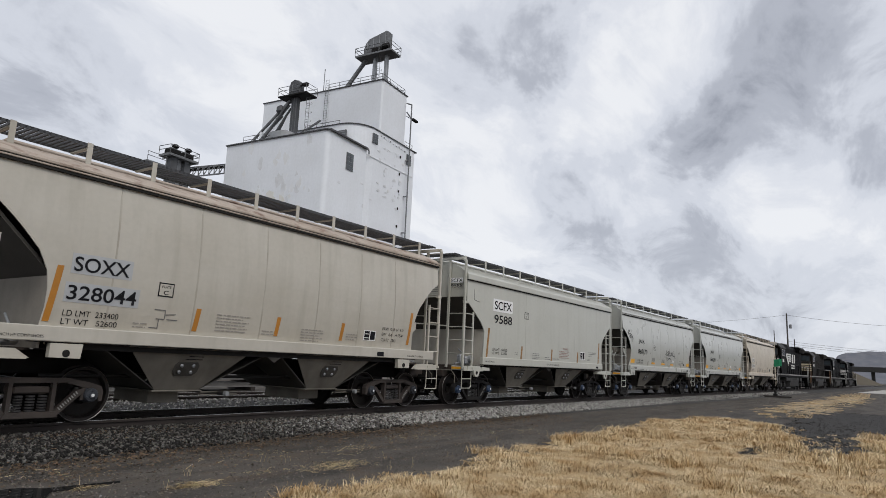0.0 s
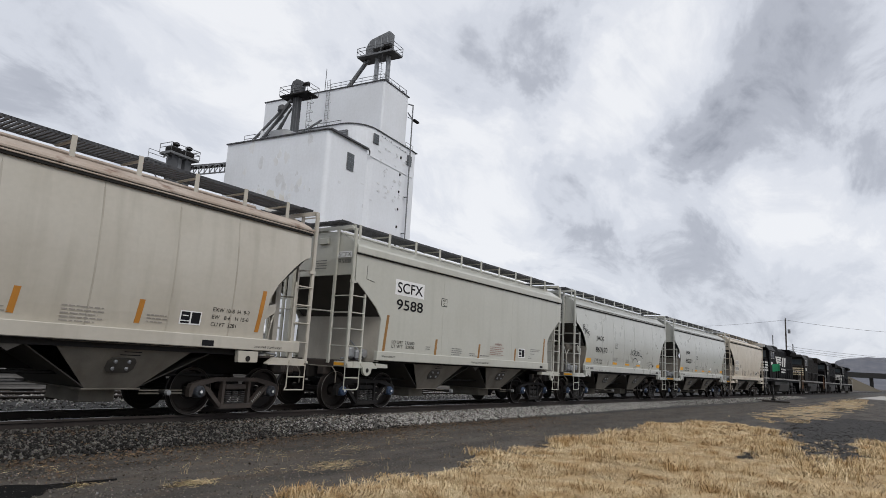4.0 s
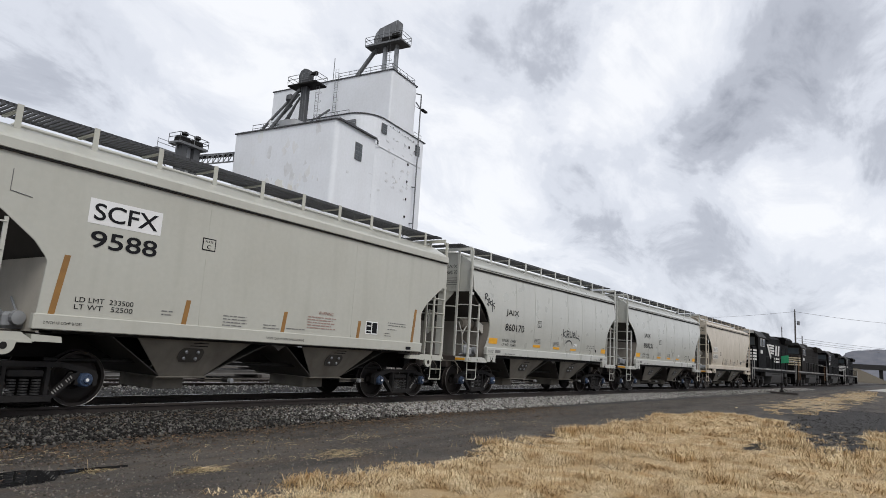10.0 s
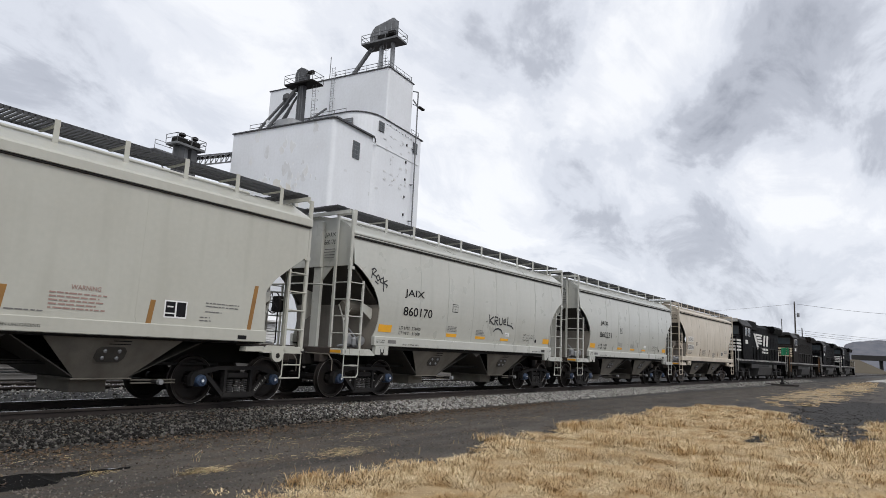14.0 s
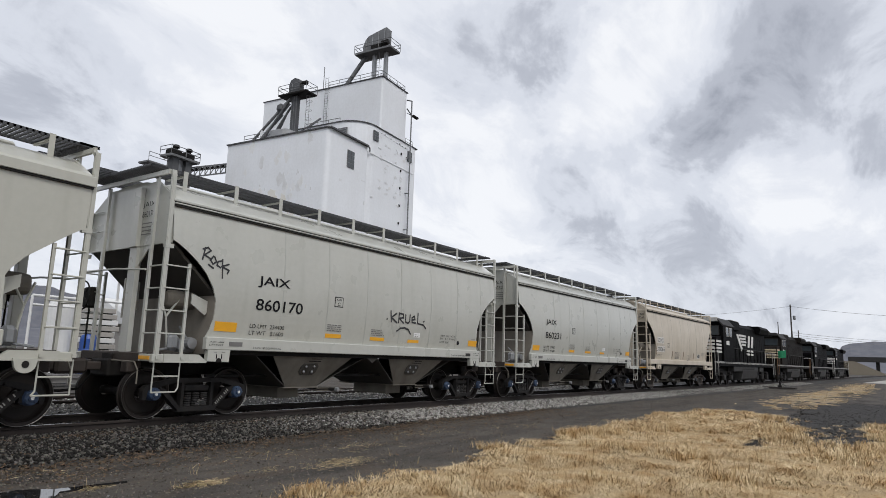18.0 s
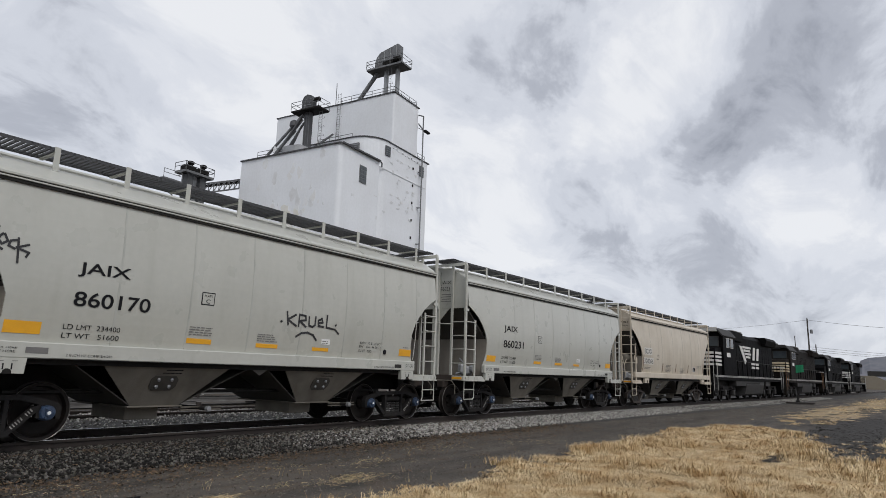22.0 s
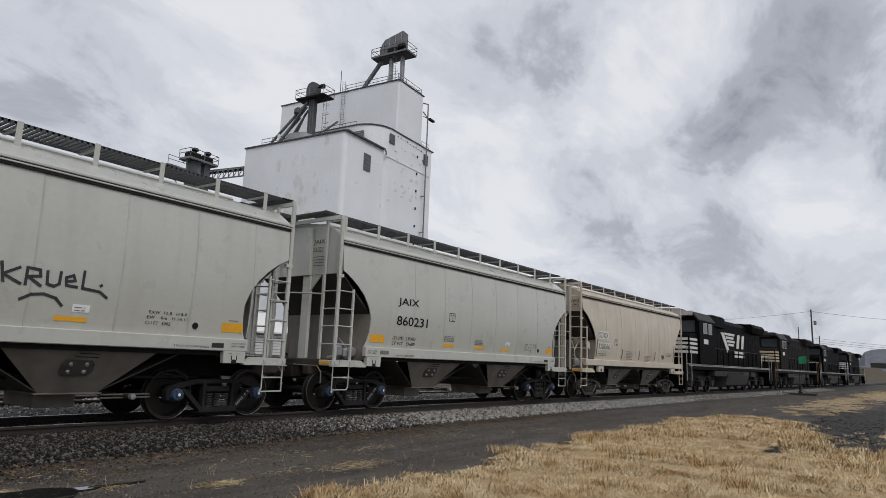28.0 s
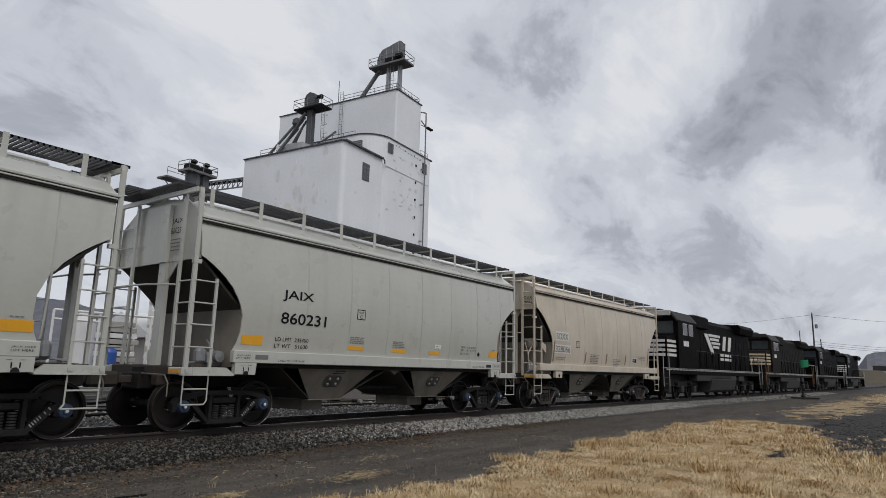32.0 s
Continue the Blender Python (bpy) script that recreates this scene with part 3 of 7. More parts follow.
def brake_wheel(car, x, y, z):
    bm = bmesh.new()
    for k in range(20):
        a, b = k * math.pi / 10, (k + 1) * math.pi / 10
        add_rod(bm, (x, y + 0.26 * math.cos(a), z + 0.26 * math.sin(a)), (x, y + 0.26 * math.cos(b), z + 0.26 * math.sin(b)), 0.016, 6)
    for k in range(5):
        a = k * 2 * math.pi / 5
        add_rod(bm, (x, y, z), (x, y + 0.26 * math.cos(a), z + 0.26 * math.sin(a)), 0.012, 5)
    w = part("brake_wheel", bm, BLACKSTEEL, car, "black spoked hand brake wheel")
    s = 1 if x > 0 else -1
    part("brake_gear_box", box(x - s * 0.25, x - s * 0.06, y - 0.16, y + 0.16, z - 0.22, z + 0.16, 0.03), BLACKSTEEL, w)
    part("brake_chain", rods([((x - s * 0.12, y - 0.05, z - 0.2), (x - s * 0.12, y - 0.05, 1.15))], 0.018), BLACKSTEEL, w)


def hopper_end(car, s, style, paint, brake=False):
    """One end: upper end sheet, slope sheet, posts, ladders, platform, coupler. s is -1 or 1 along the car."""
    def bx(x0, x1, y0, y1, z0, z1, bevel=0.0):
        return box(min(s * x0, s * x1), max(s * x0, s * x1), y0, y1, z0, z1, bevel)

    top = half_length(style, 3.6)
    zc = {"round": 2.96, "chamfer": 3.06, "arched": 3.16}[style]
    w = half_width(style, 3.6)
    xe = s * (top - 0.06)
    part("end_sheet", prism([(-w + 0.01, zc), (-w + 0.01, 3.74), (-0.9, 4.10), (0.9, 4.10), (w - 0.01, 3.74), (w - 0.01, zc)], min(xe, xe + s * 0.05), max(xe, xe + s * 0.05), "x"), paint, car, "upper end sheet")
    xe += s * 0.05
    # sloping sheet under it; grime and its underside shade are both in the colour
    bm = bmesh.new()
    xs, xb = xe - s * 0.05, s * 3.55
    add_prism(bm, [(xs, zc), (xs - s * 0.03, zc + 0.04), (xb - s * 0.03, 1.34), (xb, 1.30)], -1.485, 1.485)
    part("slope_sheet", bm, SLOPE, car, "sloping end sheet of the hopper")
    for sy in (-1, 1):
        a, b = sorted((sy * 1.40, sy * 1.42))
        part("shear_web", prism([(s * 4.42, 1.18), (s * 4.42, 2.02), (s * 3.6, 1.32), (s * 3.6, 1.18)], a, b), paint, car)
    # bulkhead over the truck
    xk = {"chamfer": 4.62, "arched": 4.50, "round": 4.57}[style]
    zk = 2.18 if style == "chamfer" else 2.15
    rim = [(half_width(style, z) - 0.022, z) for z in (1.12, 1.35, 1.6, 1.85, zk)]
    part("bolster_bulkhead", prism(rim + [(-y, z) for y, z in rim[::-1]], min(s * xk, s * xk + s * 0.04), max(s * xk, s * xk + s * 0.04), "x"), WEB if style == "chamfer" else BULK, car, "bulkhead over the truck")
    # upright posts on the end
    xo = top - 0.04
    if style == "round":
        part("end_rib", bx(xo + 0.03, xo + 0.12, -0.48, -0.24, zc - 0.02, 4.02, 0.01), paint, car, "pressed rib on the end sheet")
        post = part("end_post", bx(xo - 0.03, xo + 0.07, -0.47, -0.25, 1.12, zc, 0.01), paint, car, "wide upright steel end post")
        part("post_flange", bx(xo + 0.07, xo + 0.082, -0.49, -0.23, 1.12, zc, 0.0), paint, post)
        part("post_gusset", prism([(-0.85, zc), (-0.47, zc), (-0.47, zc - 0.34)], min(s * xo, s * xo + s * 0.02), max(s * xo, s * xo + s * 0.02), "x"), paint, car, "triangular gusset plate")
        stile_y, rail_z, far_y = -1.02, 2.54, 0.80
    elif style == "chamfer":
        part("end_post", bx(xo - 0.02, xo + 0.13, 0.64, 0.82, 1.12, 4.10, 0.01), paint, car, "wide upright steel end post")
        part("end_plate", bx(xo + 0.02, xo + 0.10, -0.56, -0.24, 3.80, 3.96, 0.015), paint, car, "small box plate on the end sheet")
        stile_y, rail_z, far_y = -0.92, 2.24, 0.98
    else:
        for y in (-0.62, 0.62):
            part("end_post", bx(top - 0.16, top - 0.02, y - 0.075, y + 0.075, 1.12, zc + 0.03, 0.01), paint, car, "upright steel end post")
            part("post_gusset", prism([(y - 0.32, zc), (y - 0.06, zc), (y - 0.06, zc - 0.3)], min(s * (top - 0.09), s * (top - 0.07)), max(s * (top - 0.09), s * (top - 0.07)), "x"), paint, car)
        stile_y, rail_z, far_y = -1.06, 2.42, 1.06
    # corner posts with the platforms and ladders
    xp = s * {"round": 5.66, "chamfer": 5.74, "arched": 5.76}[style]
    xi = xp - s * 0.47
    for y in (-1.55, 1.55):
        bm = bmesh.new()
        add_beam(bm, (xp, y, 1.02), (xp, y, 4.12), 0.085, 0.05, (0, 1, 0))
        cp = part("corner_post", bm, paint, car, "corner post running up to the roof walk")
        b2 = bmesh.new()
        if style == "chamfer":
            add_beam(b2, (xp, y, 4.07), (xp, y * 0.90, 4.18), 0.085, 0.05)
        else:
            add_beam(b2, (xp, y, 4.10), (xp, y * 0.985, 4.20), 0.085, 0.05)
        part("post_head", b2, paint, cp)
        part("post_clip", bx(abs(xp) - 0.11, abs(xp) + 0.05, y - 0.04, y + 0.04, 2.86, 2.93), paint, cp)
    heights = (1.44, 1.82, 2.19, 2.57)
    ladder(car, xi, xp, -1.56, 1.05, 2.64, 4.1, heights, paint)
    ladder(car, xi, xp, 1.56, 1.05, 2.64, 4.1, heights, paint)
    # ladders across the end: the near one low, the far one up to the roof
    for y, ye, zs in ((stile_y, -1.54, heights if style != "arched" else heights + (2.95, 3.33, 3.71, 4.09)), (far_y, 1.54, heights + (2.95, 3.33, 3.71))):
        bm = bmesh.new()
        add_beam(bm, (xp, y, 1.05), (xp, y, 4.14), 0.05, 0.07, (0, 1, 0))
        el = part("end_ladder", bm, paint, car, "narrow ladder on the end")
        for z in zs:
            part("rung", rods([((xp, y, z), (xp, ye, z))], 0.014), paint, el)
    part("grab_rail", rods([((xp + s * 0.06, stile_y, rail_z - 0.03), (xp + s * 0.06, 0.1, rail_z + 0.03)), ((xp + s * 0.06, 0.1, rail_z + 0.03), (xp + s * 0.06, 1.54, rail_z + 0.04))], 0.017), paint, car, "bent grab rail across the end")
    # end sill: painted at the corners, bare and rusty between
    for y0, y1 in ((-1.58, -1.12), (1.12, 1.58)):
        part("end_sill", bx(5.52, 5.74, y0, y1, 0.98, 1.10, 0.01), paint, car, "painted corner of the end sill")
    part("striker_sill", bx(5.46, 5.70, -1.12, 1.12, 0.97, 1.12, 0.015), RUSTYTRUCK, car, "rusty brown end sill")
    part("end_platform", bx(4.45, 5.55, -1.05, 1.05, 1.085, 1.125), RUSTYTRUCK, car, "rusty steel platform plate")
    part("striker_box", bx(5.55, 5.86, -0.34, 0.34, 0.70, 1.0, 0.03), BLACKSTEEL, car, "dark striker casting round the coupler")
    for y in (-0.82, 0.58):
        part("sill_bracket", bx(5.50, 5.76, y, y + 0.24, 0.78, 0.97, 0.02), RUSTYTRUCK, car, "rusty bracket under the sill")
    part("reflector_tab", bx(5.74, 5.748, -1.5, -1.14, 1.01, 1.07), YELLOW, car)
    for sy in (-1, 1):
        a, b = sorted((sy * 1.60, sy * 1.50))
        part("platform_sill", prism([(s * 5.53, 0.985), (s * 5.53, 1.11), (s * 4.86, 1.11), (s * 4.66, 0.985)], a, b), paint, car, "platform sill beside the ladder")
        part("sill_lip", bx(4.70, 5.74, min(sy * 1.5, sy * 1.62), max(sy * 1.5, sy * 1.62), 0.968, 0.985), paint, car)
        for x in (abs(xp), abs(xi)):
            part("ladder_foot", bx(x - 0.03, x + 0.03, min(sy * 1.6, sy * 1.625), max(sy * 1.6, sy * 1.625), 1.02, 1.07), paint, car)
    for y in (-1.555, 1.555):
        stirrup(car, xp + s * 0.02, xi, y, 1.0, 0.49, paint)
    # jacking pad with the eye
    if style == "chamfer":
        pc = 5.07
        ring = [(s * (pc + 0.15 * math.cos(a)), 0.93 + 0.13 * math.sin(a)) for a in [math.pi + k * math.pi / 10 for k in range(11)]]
        pad = part("jacking_pad", prism([(s * (pc - 0.17), 1.0), (s * (pc + 0.17), 1.0)] + [(s * (pc + 0.15), 0.93)] + ring[::-1][1:-1] + [(s * (pc - 0.15), 0.93)], -1.632, -1.56), paint, car, "round-ended towing lug")
        part("pad_eye", lathe([(0.0, -1.640), (0.05, -1.640), (0.05, -1.632)], 14), BLACKSTEEL, pad).matrix_basis = pose(s * pc, 0, 0.92)
        part("bolster_pad", prism([(s * 4.30, 1.07), (s * 4.72, 1.09), (s * 4.70, 0.99), (s * 4.28, 0.985)], -1.60, -1.40), paint, car, "dirty pale jacking block")
    else:
        pc = {"arched": 4.17, "round": 4.45}[style]
        pad = part("jacking_pad", prism([(s * (pc - 0.24), 1.20), (s * (pc + 0.24), 1.20), (s * (pc + 0.24), 1.0), (s * (pc - 0.22), 0.99)], -1.632, -1.52), paint, car, "jacking pad with a round eye")
        if style == "round":
            nb = lathe([(0.0, -1.638), (0.06, -1.638), (0.06, -1.632)], 14)
            for v in nb.verts:
                v.co.z = max(v.co.z, -0.012)
            part("pad_notch", nb, BLACKSTEEL, pad, "dark half-round notch").matrix_basis = pose(s * pc, 0, 1.0)
            for q in (-1, 1):
                part("pad_slot", box(s * pc + q * 0.055 - 0.009, s * pc + q * 0.055 + 0.009, -1.637, -1.631, 1.045, 1.125), BLACKINK, pad)
                part("pad_dash", box(s * pc + q * 0.09 - 0.035, s * pc + q * 0.09 + 0.035, -1.637, -1.631, 1.155, 1.163), GREYINK, pad)
        else:
            part("pad_eye", lathe([(0.0, -1.640), (0.055, -1.640), (0.055, -1.632)], 14), BLACKSTEEL, pad).matrix_basis = pose(s * pc, 0, 1.06)
    part("jacking_pad", prism([(s * 4.36, 1.20), (s * 4.72, 1.20), (s * 4.72, 0.98), (s * 4.36, 0.97)], 1.52, 1.63), paint, car)
    # centre sill, coupler, hose and levers
    part("draft_sill", bx(3.2, 5.75, -0.17, 0.17, 0.72, 1.09, 0.01), BLACKSTEEL, car, "black centre sill")
    cpl = part("coupler", bx(5.75, 6.2, -0.07, 0.07, 0.80, 0.94, 0.02), RUSTYTRUCK, car, "rusty knuckle coupler")
    part("knuckle", bx(6.12, 6.44, -0.16, 0.15, 0.74, 1.0, 0.05), RUSTYTRUCK, cpl)
    part("cut_lever", rods([((s * 5.80, -0.1, 0.98), (s * 5.84, -1.2, 0.97)), ((s * 5.84, -1.2, 0.97), (s * 5.84, -1.34, 0.84)), ((s * 5.84, -1.34, 0.84), (s * 5.84, -1.34, 0.62))], 0.013), UNDER, car, "bent uncoupling lever")
    part("air_hose", rods([((s * 5.8, 0.25, 0.8), (s * 6.05, 0.28, 0.48)), ((s * 6.05, 0.28, 0.48), (s * 6.4, 0.2, 0.45))], 0.022), BLACKSTEEL, car)
    if brake:
        brake_wheel(car, s * 5.80, 1.10, 2.12)
        cyl = part("brake_cylinder", lathe([(0.02, -0.34), (0.15, -0.33), (0.17, -0.2), (0.17, 0.2), (0.12, 0.28), (0.02, 0.3)], 18), UNDER, car, "air brake cylinder")
        cyl.matrix_basis = pose(s * 4.92, -0.85, 2.06, 0, 0, 90)
        part("cylinder_bracket", prism([(s * 4.96, 2.16), (s * 4.96, 1.98), (s * 4.66, 1.80), (s * 4.62, 1.84), (s * 4.62, 2.05)], -1.36, -1.33), paint, car, "pale triangular bracket plate")
        part("bell_crank", rods([((s * 5.0, -1.0, 2.06), (s * 5.2, -0.95, 1.75)), ((s * 5.2, -0.95, 1.75), (s * 5.12, -0.95, 1.2)), ((s * 5.34, -0.9, 2.1), (s * 5.2, -0.95, 1.75))], 0.022), paint, car, "thin brake rigging rods")
        part("gear_shield", prism([(s * 5.40, 2.45), (s * 5.40, 1.72), (s * 5.1, 1.9), (s * 5.1, 2.4)], 0.30, 0.34), paint, car)
    valve = part("brake_valve", bx(4.62, 4.95, -1.12, -0.78, 1.14, 1.38, 0.05), DUCT, car, "pale brake valve block on the platform")
    part("valve_body", bx(4.93, 5.14, -1.06, -0.84, 1.16, 1.45, 0.06), DUCT, valve)
    part("valve_cap", lathe([(0.02, -0.08), (0.10, -0.07), (0.11, 0.05), (0.02, 0.08)], 12), DUCT, valve).matrix_basis = pose(s * 4.78, -1.16, 1.30)
    part("valve_pipe", rods([((s * 5.1, -0.95, 1.2), (s * 5.4, -1.0, 1.16)), ((s * 4.7, -0.9, 1.38), (s * 4.7, -0.6, 1.6))], 0.02), DUCT, valve)


def hopper_bay(car, xc, paint, dirty):
    tx, bx, ty, by = 1.31, 0.43, 1.53, 1.0
    zt, zb = 1.24, 0.48
    for s in (-1, 1):
        bm = bmesh.new()
        a = [(xc - tx, s * ty, zt), (xc + tx, s * ty, zt), (xc + bx, s * by, zb), (xc - bx, s * by, zb)]
        v = [bm.verts.new(p) for p in a]
        v2 = [bm.verts.new((p[0], p[1] - s * 0.02, p[2])) for p in a]
        bm.faces.new(v)
        bm.faces.new(v2[::-1])
        for i in range(4):
            bm.faces.new((v[i], v[(i + 1) % 4], v2[(i + 1) % 4], v2[i]))
        # plate colour holds its dirt and the shade of facing down
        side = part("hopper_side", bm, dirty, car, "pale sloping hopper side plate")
        if s < 0:
            # valve ports let into the plate
            d = (by - ty) / (zt - zb)
            for px, pz in ((-0.15, 0.925), (0.09, 0.925), (-0.15, 0.815), (0.09, 0.815)):
                y = -(by + (ty - by) * (pz - zb) / (zt - zb))
                b = lathe([(0.0, -0.035), (0.022, -0.035), (0.036, 0.0)], 10)
                o = part("port", b, DUCT, side, "round vibrator port")
                o.matrix_basis = pose(xc + px, y - 0.012, pz, 35)
            y = -(by + (ty - by) * (0.865 - zb) / (zt - zb))
            fr = part("port_plate", prism([(-0.28, -0.06), (-0.21, -0.14), (0.15, -0.14), (0.22, -0.06), (0.22, 0.08), (0.16, 0.15), (-0.22, 0.15), (-0.28, 0.08)], -0.022, 0.0), PORTPLATE, side, "dull rounded port plate")
            fr.matrix_basis = pose(xc, y + 0.004, 0.87, 35)
            for k in range(2):
                w = part("plate_wear", box(-0.12 + 0.05 * k, 0.24, -0.006, 0.0, 0.19 + k * 0.06, 0.205 + k * 0.06), BLACKINK, side, "short dark stencil line")
                w.matrix_basis = pose(xc, y + 0.001, 0.87, 35)
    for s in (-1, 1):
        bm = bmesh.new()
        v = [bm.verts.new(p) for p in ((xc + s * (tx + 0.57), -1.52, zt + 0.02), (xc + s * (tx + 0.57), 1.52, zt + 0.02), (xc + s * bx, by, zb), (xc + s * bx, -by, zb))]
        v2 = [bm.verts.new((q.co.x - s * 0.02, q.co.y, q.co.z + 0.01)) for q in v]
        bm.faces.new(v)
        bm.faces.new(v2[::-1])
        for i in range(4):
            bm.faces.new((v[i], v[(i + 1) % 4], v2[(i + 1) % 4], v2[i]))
        part("hopper_slope", bm, SLOPE, car, "hopper slope coloured dark for grime and shade")
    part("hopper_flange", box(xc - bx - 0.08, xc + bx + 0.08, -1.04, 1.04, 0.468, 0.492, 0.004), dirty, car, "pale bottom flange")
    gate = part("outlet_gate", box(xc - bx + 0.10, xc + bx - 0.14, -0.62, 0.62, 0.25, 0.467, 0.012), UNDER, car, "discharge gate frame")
    for y in (-0.97, 0.97):
        part("gate_rail", rods([((xc + bx + 0.1, y, 0.45), (xc + bx + 0.95, y, 0.45)), ((xc + bx + 0.1, y, 0.40), (xc + bx + 0.95, y, 0.40))], 0.014, 6), UNDER, gate)
    part("shaft_end", lathe([(0.0, -1.29), (0.045, -1.285), (0.05, -1.2)], 10), DUCT, gate, "bright shaft end").matrix_basis = pose(xc + bx + 0.5, 0, 0.43)
    part("gate_shaft", rods([((xc + bx + 0.5, -1.25, 0.43), (xc + bx + 0.5, 1.25, 0.43))], 0.035, 8), LOCOGREY, gate)


def hopper_car(label, style, paint, roof_paint, steel, seams, brake_end, group="covered hoppers of the train"):
    car = thing("hopper_car", pose(0, 0, 0), label, "freight car", group)
    # side sheets, one by one on the near side
    xs = sorted(seams)
    for a, b in zip([-6.0] + xs, xs + [6.0]):
        part("side_panel", side_sheet(style, a + 0.0025, b - 0.0025), paint, car, smooth=False)
    part("side_backing", side_sheet(style, -6, 6, -1, 0.016, 10), paint, car)
    part("far_side", side_sheet(style, -6, 6, 1, 0, 10), paint, car)
    for x in xs:
        decal("weld_seam", style, x - 0.015, x + 0.015, 1.45, 3.56, {"round": SEAM, "arched": CREAMSEAM}.get(style, paint), car, "grimy vertical seam", 0.0035)
    top = half_length(style, 3.7)
    # roof with its lip
    wt = half_width(style, 3.62) + 0.03
    up = 0.085 if style == "arched" else 0.0
    base = 3.58 if style == "chamfer" else 3.63 + up
    sec = [(wt - 0.02, base), (wt + 0.012, base), (wt + 0.018, 3.66 + up), (wt - 0.05, 3.76 + up), (1.20, 3.95 + up * 0.3), (0.85, 4.07), (0.42, 4.14), (0.0, 4.16)]
    poly = [(-y, z) for y, z in sec] + [(y, z) for y, z in sec[-2::-1]]
    bm = bmesh.new()
    add_prism(bm, poly, -top + 0.03, top - 0.03, "x")
    roof = part("roof", bm, roof_paint, car, "rounded roof with a projecting lip", smooth=False)
    if style == "chamfer":
        part("roof_lip", box(-top - 0.03, top + 0.03, -wt - 0.03, -wt, 3.555, 3.71, 0.008), roof_paint, car, "broad flat eave plate")
    else:
        part("roof_lip", box(-top - 0.03, top + 0.03, -wt - 0.035, -wt - 0.0, 3.665 + up, 3.71 + up, 0.008), roof_paint, car, "narrow eave moulding")
        part("eave_groove", box(-top, top, -wt - 0.022, -wt, 3.653 + up, 3.664 + up), BLACKSTEEL, car, "dark groove in the eave")
        part("eave_bead", box(-top, top, -wt - 0.026, -wt, 3.625 + up, 3.652 + up, 0.006), roof_paint, car)
    # black strip stands in for the shadow line below the lip
    zg = 3.525 if style == "chamfer" else 3.582 + up
    part("shadow_gap", box(-top - 0.01, top + 0.01, -wt - 0.012, -wt + 0.03, zg, zg + (0.028 if style == "chamfer" else 0.04)), BLACKSTEEL, car, "black strip for the shadow line under the roof lip")
    part("hatch_coaming", box(-5.0, 5.0, -0.32, 0.32, 4.14, 4.27, 0.04), roof_paint, car, "long hatch trough")
    # walkways and their brackets
    for s in (-1, 1):
        y0, y1 = sorted((s * 0.42, s * 1.14))
        grating(car, -5.66, 5.66 if s < 0 else 6.0, y0, y1, 4.32)
        n = 10
        for k in range(n):
            x = -5.2 + 10.4 * k / (n - 1)
            bm = bmesh.new()
            add_box(bm, x - 0.045, x + 0.045, s * 1.145 - 0.006, s * 1.145 + 0.006, 3.95, 4.332)
            add_box(bm, x - 0.03, x + 0.03, min(s * 0.5, s * 1.14), max(s * 0.5, s * 1.14), 4.235, 4.26)
            part("walkway_bracket", bm, paint, car, "pale upright walkway bracket")
    for s in (-1, 1):
        x0, x1 = sorted((s * 5.60, s * 5.92))
        grating(car, x0, x1, -1.2, 1.2, 4.315, "y")
        x0, x1 = sorted((s * 5.58, s * 6.18))
        grating(car, x0, x1, 0.30, 0.95, 4.38)
        hb = bmesh.new()
        add_beam(hb, (s * 5.72, -1.5, 4.17), (s * 5.72, 1.5, 4.17), 0.05, 0.08)
        part("end_header", hb, paint, car, "pale beam across the top of the end")
    # side sills
    for s in (-1, 1):
        a, b = sorted((s * 1.63, s * 1.50))
        z0 = CUTS[style][0][0]
        sl = 5.50 if style == "arched" else 4.74
        part("side_sill", box(-sl, sl, a, b, z0 - 0.20, z0 + 0.02, 0.012), paint, car, "straight steel side sill")
        part("sill_flange", box(-4.70, 4.70, a * 0.985 if s > 0 else a + 0.03, b, z0 - 0.215, z0 - 0.195), BLACKSTEEL, car)
    part("centre_sill", box(-3.3, 3.3, -0.16, 0.16, 0.74, 1.10), BLACKSTEEL, car)
    # wedge added to close the bright sliver between the bay slopes
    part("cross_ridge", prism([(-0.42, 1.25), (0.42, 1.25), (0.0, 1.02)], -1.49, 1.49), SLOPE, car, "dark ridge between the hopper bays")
    part("underside", box(-4.4, 4.4, -1.5, 1.5, 1.12, 1.26), BLACKSTEEL, car)
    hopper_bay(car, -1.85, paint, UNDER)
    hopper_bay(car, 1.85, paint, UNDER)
    part("brake_pipe", rods([((-4.2, -0.85, 0.72), (4.2, -0.85, 0.72))], 0.03), BLACKSTEEL, car)
    for s in (-1, 1):
        hopper_end(car, s, style, paint, brake=(s == brake_end))
        freight_truck(car, s * (4.45 if style == "arched" else 4.62), steel, CAPDULL if style == "arched" else CAPBLUE)
    return car


# ---- locomotives ----


